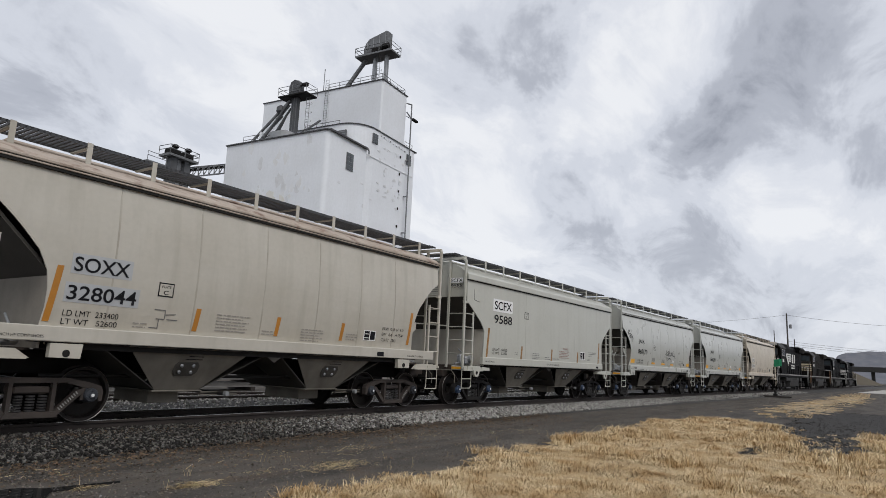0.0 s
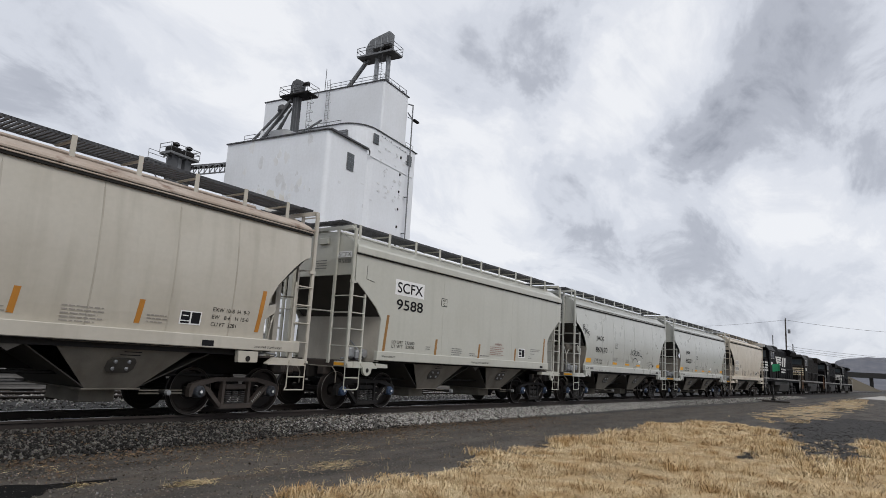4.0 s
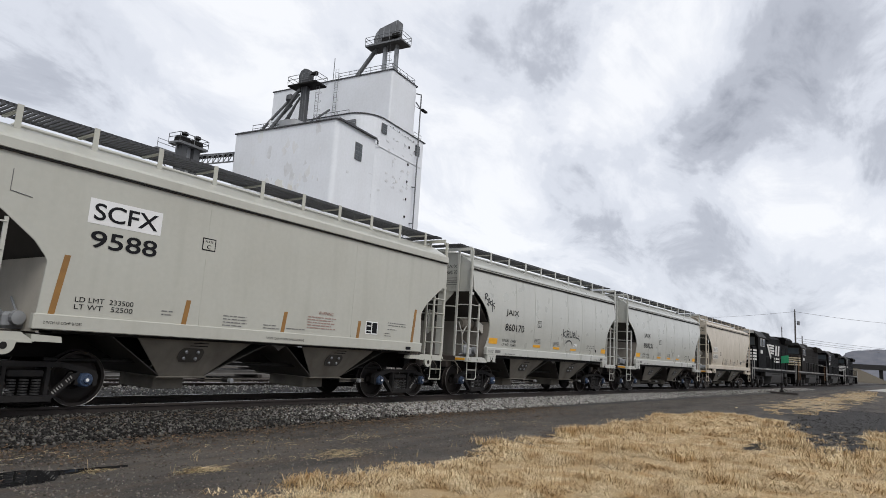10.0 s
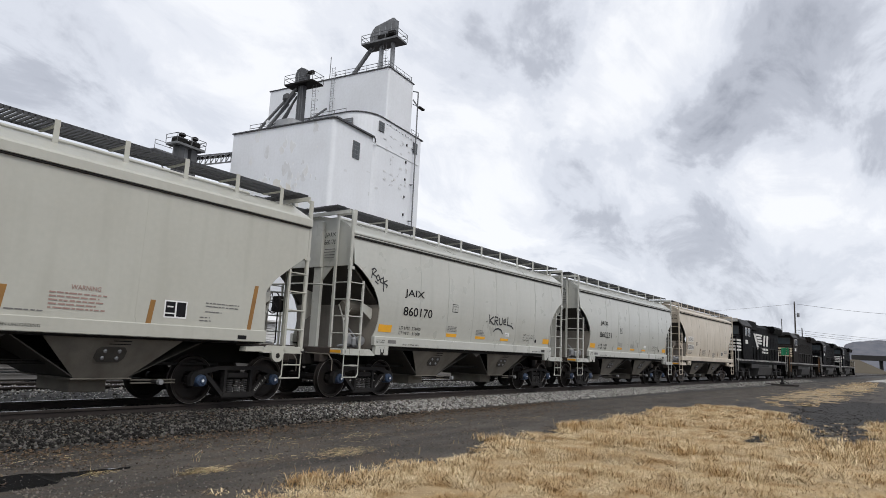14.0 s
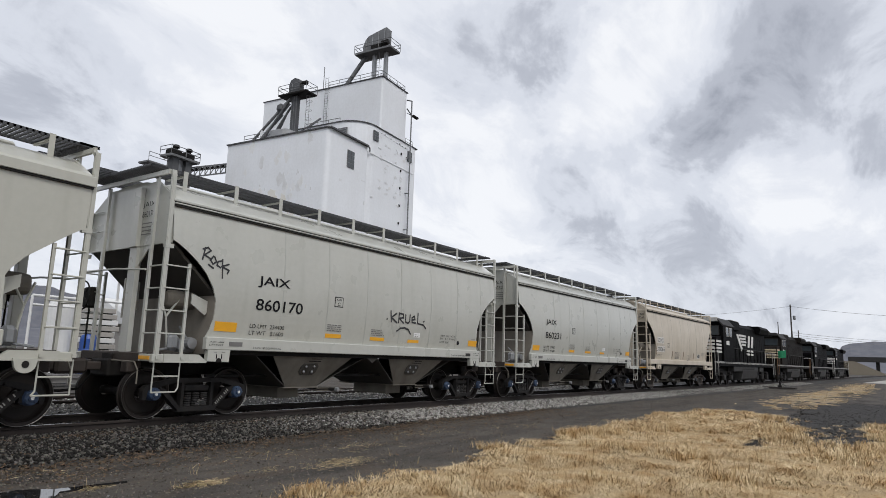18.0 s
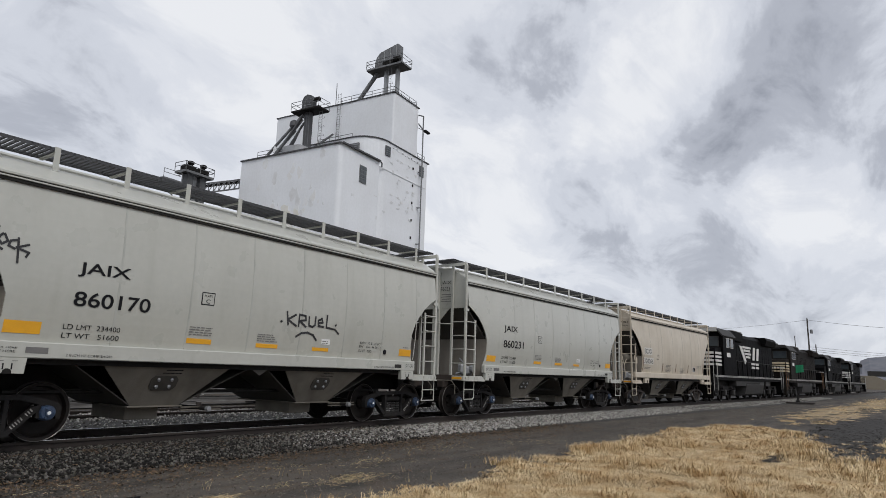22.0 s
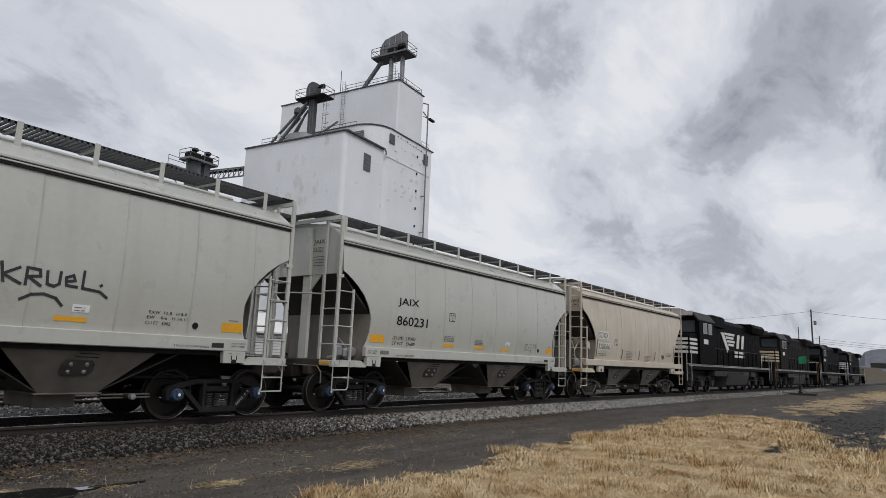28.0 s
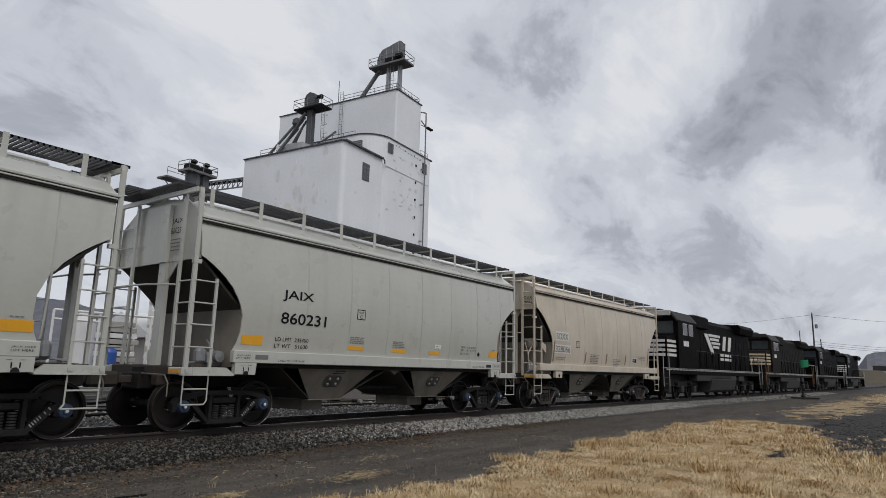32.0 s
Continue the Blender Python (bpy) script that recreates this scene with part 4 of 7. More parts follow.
def loco(label, z_hood=4.62, cab_first=True, stripes=True, badge=True, wide=True, grimy=False, glaze=True):
    """A six-axle road locomotive, cab at its rear (-x) end, black with white trim. Length 21 m over couplers."""
    body = BROWNCAB if grimy else LOCOBLACK
    trim = OLDTRIM if grimy else LOCOWHITE
    lo = thing("locomotive", pose(0, 0, 0), label, "locomotive", "locomotives of the train")
    z_cab = z_hood - 0.24
    part("frame", box(-9.9, 9.9, -1.45, 1.45, 1.30, 1.62, 0.02), body, lo, "black underframe and walkway")
    for k in range(40):
        part("sill_mark", box(-9.4 + k * 0.47, -9.1 + k * 0.47, -1.462, -1.452, 1.50, 1.565), TRIMGREY, lo, "pale reflective dash on the sill")
    # long hood with doors
    hood = part("long_hood", prism([(-0.92, 1.62), (-0.92, z_hood - 0.25), (-0.72, z_hood), (0.72, z_hood), (0.92, z_hood - 0.25), (0.92, 1.62)], -4.75, 9.0, "x"), body, lo, "long black engine hood")
    x = -4.3
    while x < 8.3:
        part("hood_door", box(x, x + 0.62, -0.938, -0.922, 1.75, 3.75, 0.004), body, hood)
        part("door_latch", box(x + 0.52, x + 0.56, -0.956, -0.938, 2.5, 2.62), LOCOGREY, hood)
        x += 0.70
    part("dynamic_brake_blister", box(-4.2, -1.0, -1.12, 1.12, z_hood - 0.62, z_hood + 0.06, 0.06), body, lo, "bulged dynamic brake housing")
    rad = part("radiator", prism([(-1.25, z_hood - 0.5), (-1.38, z_hood - 0.1), (-1.2, z_hood + 0.12), (1.2, z_hood + 0.12), (1.38, z_hood - 0.1), (1.25, z_hood - 0.5)], 5.3, 8.8, "x"), body, lo, "flared radiator housing")
    for k in range(3):
        part("fan", lathe([(0.05, z_hood + 0.16), (0.55, z_hood + 0.16), (0.6, z_hood + 0.05)], 16, "z"), LOCOGREY, rad).matrix_basis = pose(5.9 + k * 1.1, 0, 0.02)
    for k in range(2):
        part("fan", lathe([(0.05, z_hood + 0.14), (0.5, z_hood + 0.14), (0.55, z_hood)], 16, "z"), LOCOGREY, hood).matrix_basis = pose(-3.6 + k * 1.2, 0, 0.02)
    part("exhaust_stack", box(0.6, 1.5, -0.25, 0.25, z_hood - 0.02, z_hood + 0.16, 0.02), BLACKSTEEL, hood)
    # cab and nose
    cab = part("cab", prism([(-1.5, 1.62), (-1.5, 4.08), (-1.15, z_cab + 0.18), (1.15, z_cab + 0.18), (1.5, 4.08), (1.5, 1.62)], -7.6, -4.7, "x"), body, lo, "black crew cab")
    part("cab_roof", prism([(-1.55, 4.11), (-1.18, z_cab + 0.22), (1.18, z_cab + 0.22), (1.55, 4.11), (1.50, 4.05), (1.12, z_cab + 0.14), (-1.12, z_cab + 0.14), (-1.50, 4.05)], -7.8, -4.6, "x"), LOCOGREY, cab, "grimy cab roof edge")
    part("visor", box(-7.86, -7.60, -1.2, 1.2, z_cab - 0.02, z_cab + 0.26, 0.03), TRIMGREY if badge else LOCOGREY, cab, "pale number boards over the windshield")
    for k in range(2):
        wx = -6.9 + k * 0.95
        fr = part("side_window", box(wx, wx + 0.7, -1.515, -1.502, 3.36, 4.0, 0.01), TRIMGREY, cab, "side cab window")
        part("pane", box(wx + 0.06, wx + 0.64, -1.522, -1.516, 3.41, 3.95), GLASSDARK, fr)
    for k in (-1, 1):
        y0, y1 = sorted((k * 0.08, k * 1.25))
        fr = part("windshield", box(-7.625, -7.605, y0, y1, 3.40, 4.08, 0.01), LOCOGREY, cab, "sloped windshield")
        part("pane", box(-7.64, -7.628, y0 + 0.06, y1 - 0.06, 3.45, 4.03), GLASSDARK, fr)
    part("number_board", box(-7.72, -7.62, -0.75, 0.75, z_cab - 0.12, z_cab + 0.12, 0.02), LOCOGREY, cab, "row of headlight and number boxes")
    nose = part("nose", prism([(-9.0, 1.62), (-9.05, 3.05), (-8.85, 3.25), (-7.6, 3.36), (-7.6, 1.62)], -1.36, 1.36), body, lo, "low short hood")
    if stripes:
        for k in range(4):
            z = 2.2 + k * 0.235
            part("nose_stripe", box(-9.07, -9.052, -1.3, 1.3, z, z + 0.135), trim, nose, "white nose stripe")
            for s in (-1, 1):
                a, b = sorted((s * 1.362, s * 1.376))
                part("nose_stripe", box(-8.95, -7.65, a, b, z, z + 0.135), trim, nose, "white nose stripe")
    part("air_horn", rods([((-6.4, -0.15, z_cab + 0.32), (-5.9, -0.15, z_cab + 0.32)), ((-6.2, 0.15, z_cab + 0.38), (-5.8, 0.15, z_cab + 0.38))], 0.06, 8), BLACKSTEEL, cab)
    part("air_conditioner", box(-7.2, -6.5, -0.4, 0.4, z_cab + 0.2, z_cab + 0.42, 0.03), LOCOGREY, cab)
    # emblem: a plain slanted wedge with bars, no lettering
    if badge:
        em = part("emblem", prism([(-1.5, 3.78), (-0.85, 3.78), (0.35, 2.72), (-0.05, 2.5)], -0.972, -0.945), LOCOWHITE, lo, "white slanted wedge emblem")
        for k in range(4):
            z = 3.80 - k * 0.23
            part("emblem_bar", box(-0.6 + k * 0.28, 1.75 - (k % 2) * 0.25, -0.972, -0.945, z - 0.15, z), LOCOWHITE, em)
        for k in range(2):
            part("emblem_block", prism([(2.2 + k * 1.2, 2.86), (2.75 + k * 1.2, 2.86), (3.15 + k * 1.2, 3.80), (2.55 + k * 1.2, 3.80)], -0.972, -0.945), LOCOWHITE, em)
        for k in range(2):
            part("emblem_print", box(1.7, 4.1, -0.97, -0.945, 2.50 - k * 0.27, 2.66 - k * 0.27), LOCOWHITE, em)
    part("cab_number", box(-6.85, -6.05, -1.512, -1.502, 2.78, 3.06), LOCOWHITE, cab, "white bar in place of the road number")
    # handrails and steps
    hr = part("handrail", rods([((-5.2, -1.42, 2.62), (9.3, -1.42, 2.62))], 0.02), LOCOGREY, lo, "long steel handrail")
    for k in range(13):
        x = -5.2 + k * 14.5 / 12
        part("stanchion", rods([((x, -1.42, 1.5), (x, -1.42, 2.62))], 0.025), LOCOBLACK, hr)
    for s in (-1, 1):
        steps = part("step_well", box(min(s * 9.2, s * 9.9), max(s * 9.2, s * 9.9), -1.47, -0.9, 0.45, 1.38, 0.02), body, lo)
        for z in (0.5, 0.8, 1.1):
            part("step", box(min(s * 9.22, s * 9.88), max(s * 9.22, s * 9.88), -1.52, -1.40, z, z + 0.04), LOCOGREY, steps)
        for x in (9.15, 9.95):
            part("step_rail", rods([((s * x, -1.5, 0.7), (s * x, -1.5, 2.5))], 0.018), STEPRUST if grimy else TRIMGREY, steps, "rusty orange step handrail" if grimy else "pale step handrail")
        part("pilot", box(min(s * 9.9, s * 10.05), max(s * 9.9, s * 10.05), -1.45, 1.45, 0.25, 1.45, 0.03), body, lo, "black pilot plate")
        part("coupler", box(min(s * 10.05, s * 10.5), max(s * 10.05, s * 10.5), -0.12, 0.12, 0.75, 1.0, 0.03), RUSTYTRUCK, lo)
        part("end_rail", rods([((s * 9.8, -1.4, 2.55), (s * 9.8, 1.4, 2.55)), ((s * 9.8, -0.5, 1.6), (s * 9.8, -0.5, 2.55)), ((s * 9.8, 0.5, 1.6), (s * 9.8, 0.5, 2.55))], 0.02), LOCOWHITE, lo)
    # sill line, cab steps and equipment boxes under the walkway
    part("sill_line", box(-9.9, 9.9, -1.456, -1.451, 1.585, 1.615), TRIMGREY, lo, "thin pale line along the walkway edge")
    for x0, x1 in ((-4.6, -2.0), (4.0, 5.2)):
        part("equipment_box", box(x0, x1, -1.42, -0.95, 0.95, 1.29, 0.03), LOCOGREY, lo, "grimy equipment box under the walkway")
    for k in range(9):
        part("roof_grid", box(-3.9 + k * 0.3, -3.72 + k * 0.3, -1.15, -0.6, z_hood + 0.062, z_hood + 0.09), TRIMGREY, lo)
    # fuel tank and trucks
    tank = prism([(-1.35, 1.05), (-1.2, 0.42), (-0.9, 0.28), (0.9, 0.28), (1.2, 0.42), (1.35, 1.05), (1.35, 1.3), (-1.35, 1.3)], -1.6, 3.6, "x")
    part("fuel_tank", tank, TANKGREY, lo, "dull grey fuel tank")
    part("tank_band", box(-1.5, 3.5, -1.33, -1.26, 0.98, 1.04), TRIMGREY, lo)
    part("air_tank", lathe([(0.02, -2.3), (0.2, -2.2), (0.2, 2.2), (0.02, 2.3)], 14, "z"), LOCOGREY, lo).matrix_basis = pose(0, -1.2, 1.22, 0, 90, 0)
    for s in (-1, 1):
        xc = s * 6.3
        part("truck_bolster", box(xc - 2.3, xc + 2.3, -0.85, 0.85, 0.62, 1.29, 0.04), BLACKSTEEL, lo, "dark truck bolster and traction motors")
        for dx in (-2.0, 0, 2.0):
            ROLLERS.append((wheelset(lo, xc + dx, 0.508), xc + dx, 0.508))
        for q in (-1, 1):
            bm = bmesh.new()
            add_prism(bm, [(xc + a, z) for a, z in ((-2.7, 0.62), (-2.5, 0.95), (2.5, 0.95), (2.7, 0.62), (2.3, 0.62), (2.15, 0.75), (0.3, 0.62), (-0.3, 0.62), (-2.15, 0.75), (-2.3, 0.62))], q * 0.95, q * 1.12)
            tf = part("truck_frame", bm, TRUCKSTEEL, lo, "cast truck frame")
            for dx in (-2.0, 0, 2.0):
                part("journal_box", box(xc + dx - 0.2, xc + dx + 0.2, min(q * 0.95, q * 1.2), max(q * 0.95, q * 1.2), 0.34, 0.7, 0.04), LOCOGREY, tf)
            for dx in (-1.0, 1.0):
                part("brake_cylinder", lathe([(0.02, 1.1), (0.12, 1.1), (0.12, 1.3), (0.02, 1.3)], 12), TRUCKSTEEL, tf).matrix_basis = pose(xc + dx, 0 if q > 0 else -2.4, 0.85)
    return lo


# ---- the train ----
CARS = []
JSEAMS = [-3.02, -1.72, -0.42, 0.88, 2.18, 3.48, 4.75]


def full_size(car):
    """Bring the body, drawn in nominal units, to its full height and length; the trucks keep their standard size."""
    m = Matrix(((1.022, 0, 0, 0), (0, 0.96, 0, 0), (0, 0, 1.078, -0.015), (0, 0, 0, 1)))
    for o in car.children:
        if o.name.split(".")[0] in ("wheelset", "side_frame", "bolster"):
            continue
        for q in (o, *o.children_recursive):
            b = o.matrix_basis if q is o else o.matrix_basis @ q.matrix_basis
            q.data.transform(b.inverted() @ m @ b)


def build_train():
    c1 = hopper_car("cream covered hopper car with grey number patches", "arched", CREAM, ROOFTAN, RUSTYTRUCK, [-3.6, -2.05, -0.5, 1.0, 2.4, 3.7], 1)
    c2 = hopper_car("warm grey flat-sided covered hopper car with white patch", "chamfer", GREY, GREY, TRUCKSTEEL, [-2.0, 2.0], 1)
    c3 = hopper_car("pale grey curved-side covered hopper car with graffiti", "round", PALE, PALE, TRUCKSTEEL, JSEAMS, -1)
    c4 = hopper_car("clean pale grey curved-side covered hopper car", "round", PALE, PALE, TRUCKSTEEL, JSEAMS, 1)
    c5 = hopper_car("beige covered hopper car coupled to the locomotives", "arched", BEIGE, BEIGE, RUSTYTRUCK, [-3.6, -2.05, -0.5, 1.0, 2.4, 3.7], -1)
    for c, x in ((c1, 9.27), (c2, 22.398), (c3, 35.475), (c4, 48.57), (c5, 61.62)):
        CARS.append((c, x, 4.6))
    letters(c1, c2, c3, c4, c5)
    for c in (c1, c2, c3, c4, c5):
        full_size(c)
    l1 = loco("black road locomotive with white nose stripes and emblem")
    l2 = loco("black wide-cab locomotive with pale nose stripes", 4.6, badge=False, grimy=True)
    l3 = loco("black locomotive with a pale number bar", 4.6, badge=False, stripes=False)
    l4 = loco("leading black locomotive with white cab markings", 4.55, badge=False)
    for k, l in enumerate((l1, l2, l3, l4)):
        CARS.append((l, 78.2 + 21.2 * k, 6.3))


def rolled(t):
    i = min(len(ROLLED) - 2, int(t))
    f = t - i
    p = [ROLLED[max(0, min(len(ROLLED) - 1, i + k))] for k in (-1, 0, 1, 2)]
    if i == 0:
        p[0] = 2 * p[1] - p[2]
    if i == len(ROLLED) - 2:
        p[3] = 2 * p[2] - p[1]
    return 0.5 * (2 * p[1] + (p[2] - p[0]) * f + (2 * p[0] - 5 * p[1] + 4 * p[2] - p[3]) * f * f + (3 * p[1] - p[0] - 3 * p[2] + p[3]) * f ** 3)


def motions():
    times = [k * 0.5 for k in range(65)]
    for car, x0, half in CARS:
        rows = []
        for t in times[::2]:
            x = x0 - rolled(t)
            ya, yb = track_y(x - half), track_y(x + half)
            rows.append((t, pose(x, (ya + yb) / 2, RAIL, 0, 0, math.degrees(math.atan2(yb - ya, 2 * half)))))
        walk(car, rows)
    for ws, x, r in ROLLERS:
        phase = (x * 57) % 360
        walk(ws, [(t, pose(x, 0, r, 0, phase - math.degrees(rolled(t) / r), 0)) for t in times])
    for ob, x0, y0, z0, k in FLAG:
        rows = []
        for i in range(65):
            t = i * 0.5
            rows.append((t, pose(x0, y0, z0, 0, 0, -8 + 26 * math.sin(t * 2.3 - k * 1.1) + 10 * math.sin(t * 5.1 + k))))
        walk(ob, rows)


# ---- lettering and tape on the cars ----
def small_plate(style, car, x0, x1, z0, z1):
    """The boxed plate mark with a C in it."""
    fr = decal("plate_mark", style, x0, x1, z0, z1, BLACKINK, car, "small boxed plate mark", 0.005)
    t = (x1 - x0) * 0.07
    decal("plate_field", style, x0 + t, x1 - t, z0 + t, z1 - t, fieldpaint(car), fr, "", 0.007)
    w, h = x1 - x0, z1 - z0
    letter("plate_letter", style, "C", x0 + 0.34 * w, x1 - 0.34 * w, z0 + 0.14 * h, z0 + 0.46 * h, BLACKINK, fr)
    letter("plate_word", style, "PLATE", x0 + 0.2 * w, x1 - 0.2 * w, z0 + 0.62 * h, z0 + 0.80 * h, BLACKINK, fr)


def fieldpaint(car):
    return [c for c in car.children if c.name.startswith("side_panel")][0].data.materials[0]


def lube_box(style, car, x0, x1, z0, z1):
    b = decal("stencil_box", style, x0, x1, z0, z1, PATCH, car, "black and white stencil panel", 0.005)
    w, h = x1 - x0, z1 - z0
    for u0, u1, v0, v1 in ((0.06, 0.46, 0.3, 0.92), (0.54, 0.94, 0.1, 0.92), (0.06, 0.46, 0.08, 0.22)):
        decal("stencil_field", style, x0 + u0 * w, x0 + u1 * w, z0 + v0 * h, z0 + v1 * h, BLACKINK, b, "", 0.008)
    decal("stencil_line", style, x0 + 0.12 * w, x0 + 0.38 * w, z0 + 0.6 * h, z0 + 0.68 * h, PATCH, b, "", 0.011)


def sill_text(car, words, x0, x1, z0, z1, ink=None):
    letter("sill_lettering", "chamfer", words, x0, x1, z0, z1, ink or BLACKINK, car, "", bold=0.0, plane=lambda x, z: (x, -1.636, z))


def end_letters(car, style, mark, number, s=-1, patch=False):
    x = s * (half_length(style, 3.6) + 0.02) + s * 0.004
    if patch:
        part("end_patch", box(min(x, x + s * 0.003), max(x, x + s * 0.003), -1.44, -0.96, 3.46, 3.60), PATCH, car, "white end patch")
    f = -s

    def plane(u, z):
        return (x + s * 0.006, u, z)
    y0, y1 = (-0.98, -1.42) if s < 0 else (-1.42, -0.98)
    if style == "round":
        y0, y1 = -0.18 if s < 0 else -0.48, -0.48 if s < 0 else -0.18
        y0, y1 = (-0.52, -0.94) if s < 0 else (-0.94, -0.52)
    letter("end_mark", style, mark, y0, y1, 3.62 if style == "round" else 3.48, 3.74 if style == "round" else 3.58, BLACKINK, car, "", bold=0.0, plane=plane)
    letter("end_number", style, number, y0, y1, 3.46 if style == "round" else 3.32, 3.57 if style == "round" else 3.42, BLACKINK, car, "", bold=0.0, plane=plane)
    bm = bmesh.new()
    rnd = random.Random(4)
    for k in range(4):
        z = 3.36 - 0.065 * k if style == "round" else 3.42 - 0.06 * k
        a, b = (-0.96, -0.52 - rnd.random() * 0.12) if style == "round" else (-0.55, -0.1 - rnd.random() * 0.2)
        add_box(bm, min(x, x + s * 0.003), max(x, x + s * 0.003), a, b, z - 0.02, z)
    part("small_print", bm, GREYINK, car)


ROCK = [[(0.02, 0.55), (0.10, 0.97)], [(0.02, 0.92), (0.2, 1.0), (0.3, 0.9), (0.08, 0.72), (0.34, 0.6)], [(0.40, 0.72), (0.30, 0.58), (0.40, 0.44), (0.52, 0.54), (0.44, 0.72)],
        [(0.70, 0.60), (0.58, 0.56), (0.55, 0.42), (0.68, 0.36)], [(0.74, 0.66), (0.78, 0.0)], [(0.98, 0.52), (0.72, 0.40), (1.0, 0.30), (0.95, 0.18)], [(0.25, 0.40), (0.42, 0.30)]]
KRUEL = [[(0.10, 0.98), (0.13, 0.52)], [(0.24, 0.90), (0.12, 0.70), (0.26, 0.50)], [(0.30, 0.50), (0.30, 0.92), (0.40, 0.90), (0.41, 0.74), (0.31, 0.70), (0.42, 0.50)],
         [(0.46, 0.88), (0.47, 0.56), (0.53, 0.52), (0.57, 0.60), (0.57, 0.90)], [(0.62, 0.68), (0.70, 0.72), (0.68, 0.86), (0.62, 0.78), (0.63, 0.58), (0.72, 0.56)],
         [(0.77, 1.0), (0.77, 0.55), (0.93, 0.50), (1.0, 0.36)], [(0.02, 0.60), (0.03, 0.62)], [(0.93, 0.66), (0.94, 0.68)],
         [(0.28, 0.12), (0.36, 0.26), (0.46, 0.30), (0.56, 0.22), (0.62, 0.04)]]


def letters(c1, c2, c3, c4, c5):
    # cream car
    st = "arched"
    decal("mark_patch", st, -4.27, -3.29, 2.22, 2.52, GREYPATCH, c1, "grey overpainted patch", 0.004)
    letter("reporting_mark", st, "SOXX", -4.23, -3.34, 2.255, 2.475, BLACKINK, c1)
    decal("number_patch", st, -4.31, -3.11, 1.80, 2.09, GREYPATCH, c1, "grey overpainted patch", 0.004)
    letter("car_number", st, "328044", -4.27, -3.16, 1.835, 2.05, BLACKINK, c1)
    letter("load_limit", st, "LD LMT  233400", -4.28, -3.41, 1.60, 1.685, BLACKINK, c1, bold=0.0)
    letter("light_weight", st, "LT WT   52600", -4.28, -3.41, 1.475, 1.56, BLACKINK, c1, bold=0.0)
    letter("dimension_line", st, "EXW 10-8  H  9-3", 3.28, 4.12, 1.86, 1.93, BLACKINK, c1, bold=0.0)
    letter("dimension_line", st, "EW   8-6   H 15-0", 3.28, 4.12, 1.73, 1.80, BLACKINK, c1, bold=0.0)
    letter("dimension_line", st, "CU FT  3281", 3.28, 3.85, 1.60, 1.67, BLACKINK, c1, bold=0.0)
    for x, z0, z1 in ((-4.46, 1.50, 2.31), (-1.96, 1.51, 1.90), (-0.06, 1.53, 1.90), (1.86, 1.54, 1.92), (4.40, 1.56, 2.35)):
        decal("reflector_tape", st, x - 0.048 - 0.05 * (z1 - z0), x + 0.048 - 0.05 * (z1 - z0), z0, z1, ORANGE, c1, "slanted orange reflective tape", lean=0.10 * (z1 - z0))
    small_plate(st, c1, -2.79, -2.50, 2.03, 2.26)
    lube_box(st, c1, 2.62, 3.06, 1.59, 1.82)
    for x0, x1, zt, n, sd in ((-1.55, -0.75, 1.84, 6, 1), (-0.45, -0.08, 1.62, 2, 2), (0.6, 1.3, 1.72, 5, 3), (-3.15, -2.85, 1.58, 2, 5), (2.0, 2.4, 1.7, 3, 7)):
        bars(st, x0, x1, zt, n, 0.055, 0.017, FAINTINK, c1, seed=sd)
    scribble("faint_stencil", st, [[(0.1, 0.9), (0.5, 0.9), (0.5, 0.5), (0.2, 0.5)], [(0.3, 0.5), (0.3, 0.1), (0.0, 0.1)], [(0.5, 0.7), (0.9, 0.75)], [(0.6, 0.5), (1, 0.5)]], -2.85, -2.35, 1.48, 1.85, GREYINK, c1, "faint chalk drawing", 0.008)
    sill_text(c1, "2 INCH HF COMP SHOES", -5.17, -4.52, 1.27, 1.31)
    sill_text(c1, "2 INCH HF COMP SHOES", 4.3, 5.0, 1.27, 1.31)
    part("sill_plate", box(3.1, 3.35, -1.637, -1.631, 1.25, 1.35), BLACKINK, c1)
    end_letters(c1, st, "SOXX", "328044")
    # warm grey car
    st = "chamfer"
    decal("mark_patch", st, -4.18, -2.95, 2.77, 3.15, PATCH, c2, "white patch behind the reporting mark", 0.004)
    letter("reporting_mark", st, "SCFX", -4.10, -3.02, 2.83, 3.09, BLACKINK, c2)
    letter("car_number", st, "9588", -4.10, -2.98, 2.41, 2.67, BLACKINK, c2)
    letter("load_limit", st, "LD LMT  233500", -4.19, -3.26, 1.585, 1.66, BLACKINK, c2, bold=0.0)
    letter("light_weight", st, "LT WT   52500", -4.19, -3.26, 1.48, 1.555, BLACKINK, c2, bold=0.0)
    for x, z0, z1 in ((-4.45, 1.30, 2.24), (-2.28, 1.33, 1.79), (-0.02, 1.34, 1.78), (2.25, 1.35, 1.76), (4.36, 1.35, 2.2)):
        decal("reflector_tape", st, x - 0.046 - 0.065 * (z1 - z0), x + 0.046 - 0.065 * (z1 - z0), z0, z1, BROWNTAPE, c2, "slanted orange reflective tape", lean=0.13 * (z1 - z0))
    small_plate(st, c2, -2.12, -1.84, 2.68, 2.90)
    lube_box(st, c2, 2.49, 2.93, 1.49, 1.78)
    letter("warning_word", st, "WARNING", 0.92, 1.38, 1.80, 1.87, FADEDRED, c2)
    bars(st, 0.62, 1.54, 1.75, 5, 0.055, 0.022, FADEDRED, c2, "faded red warning lines", 3)
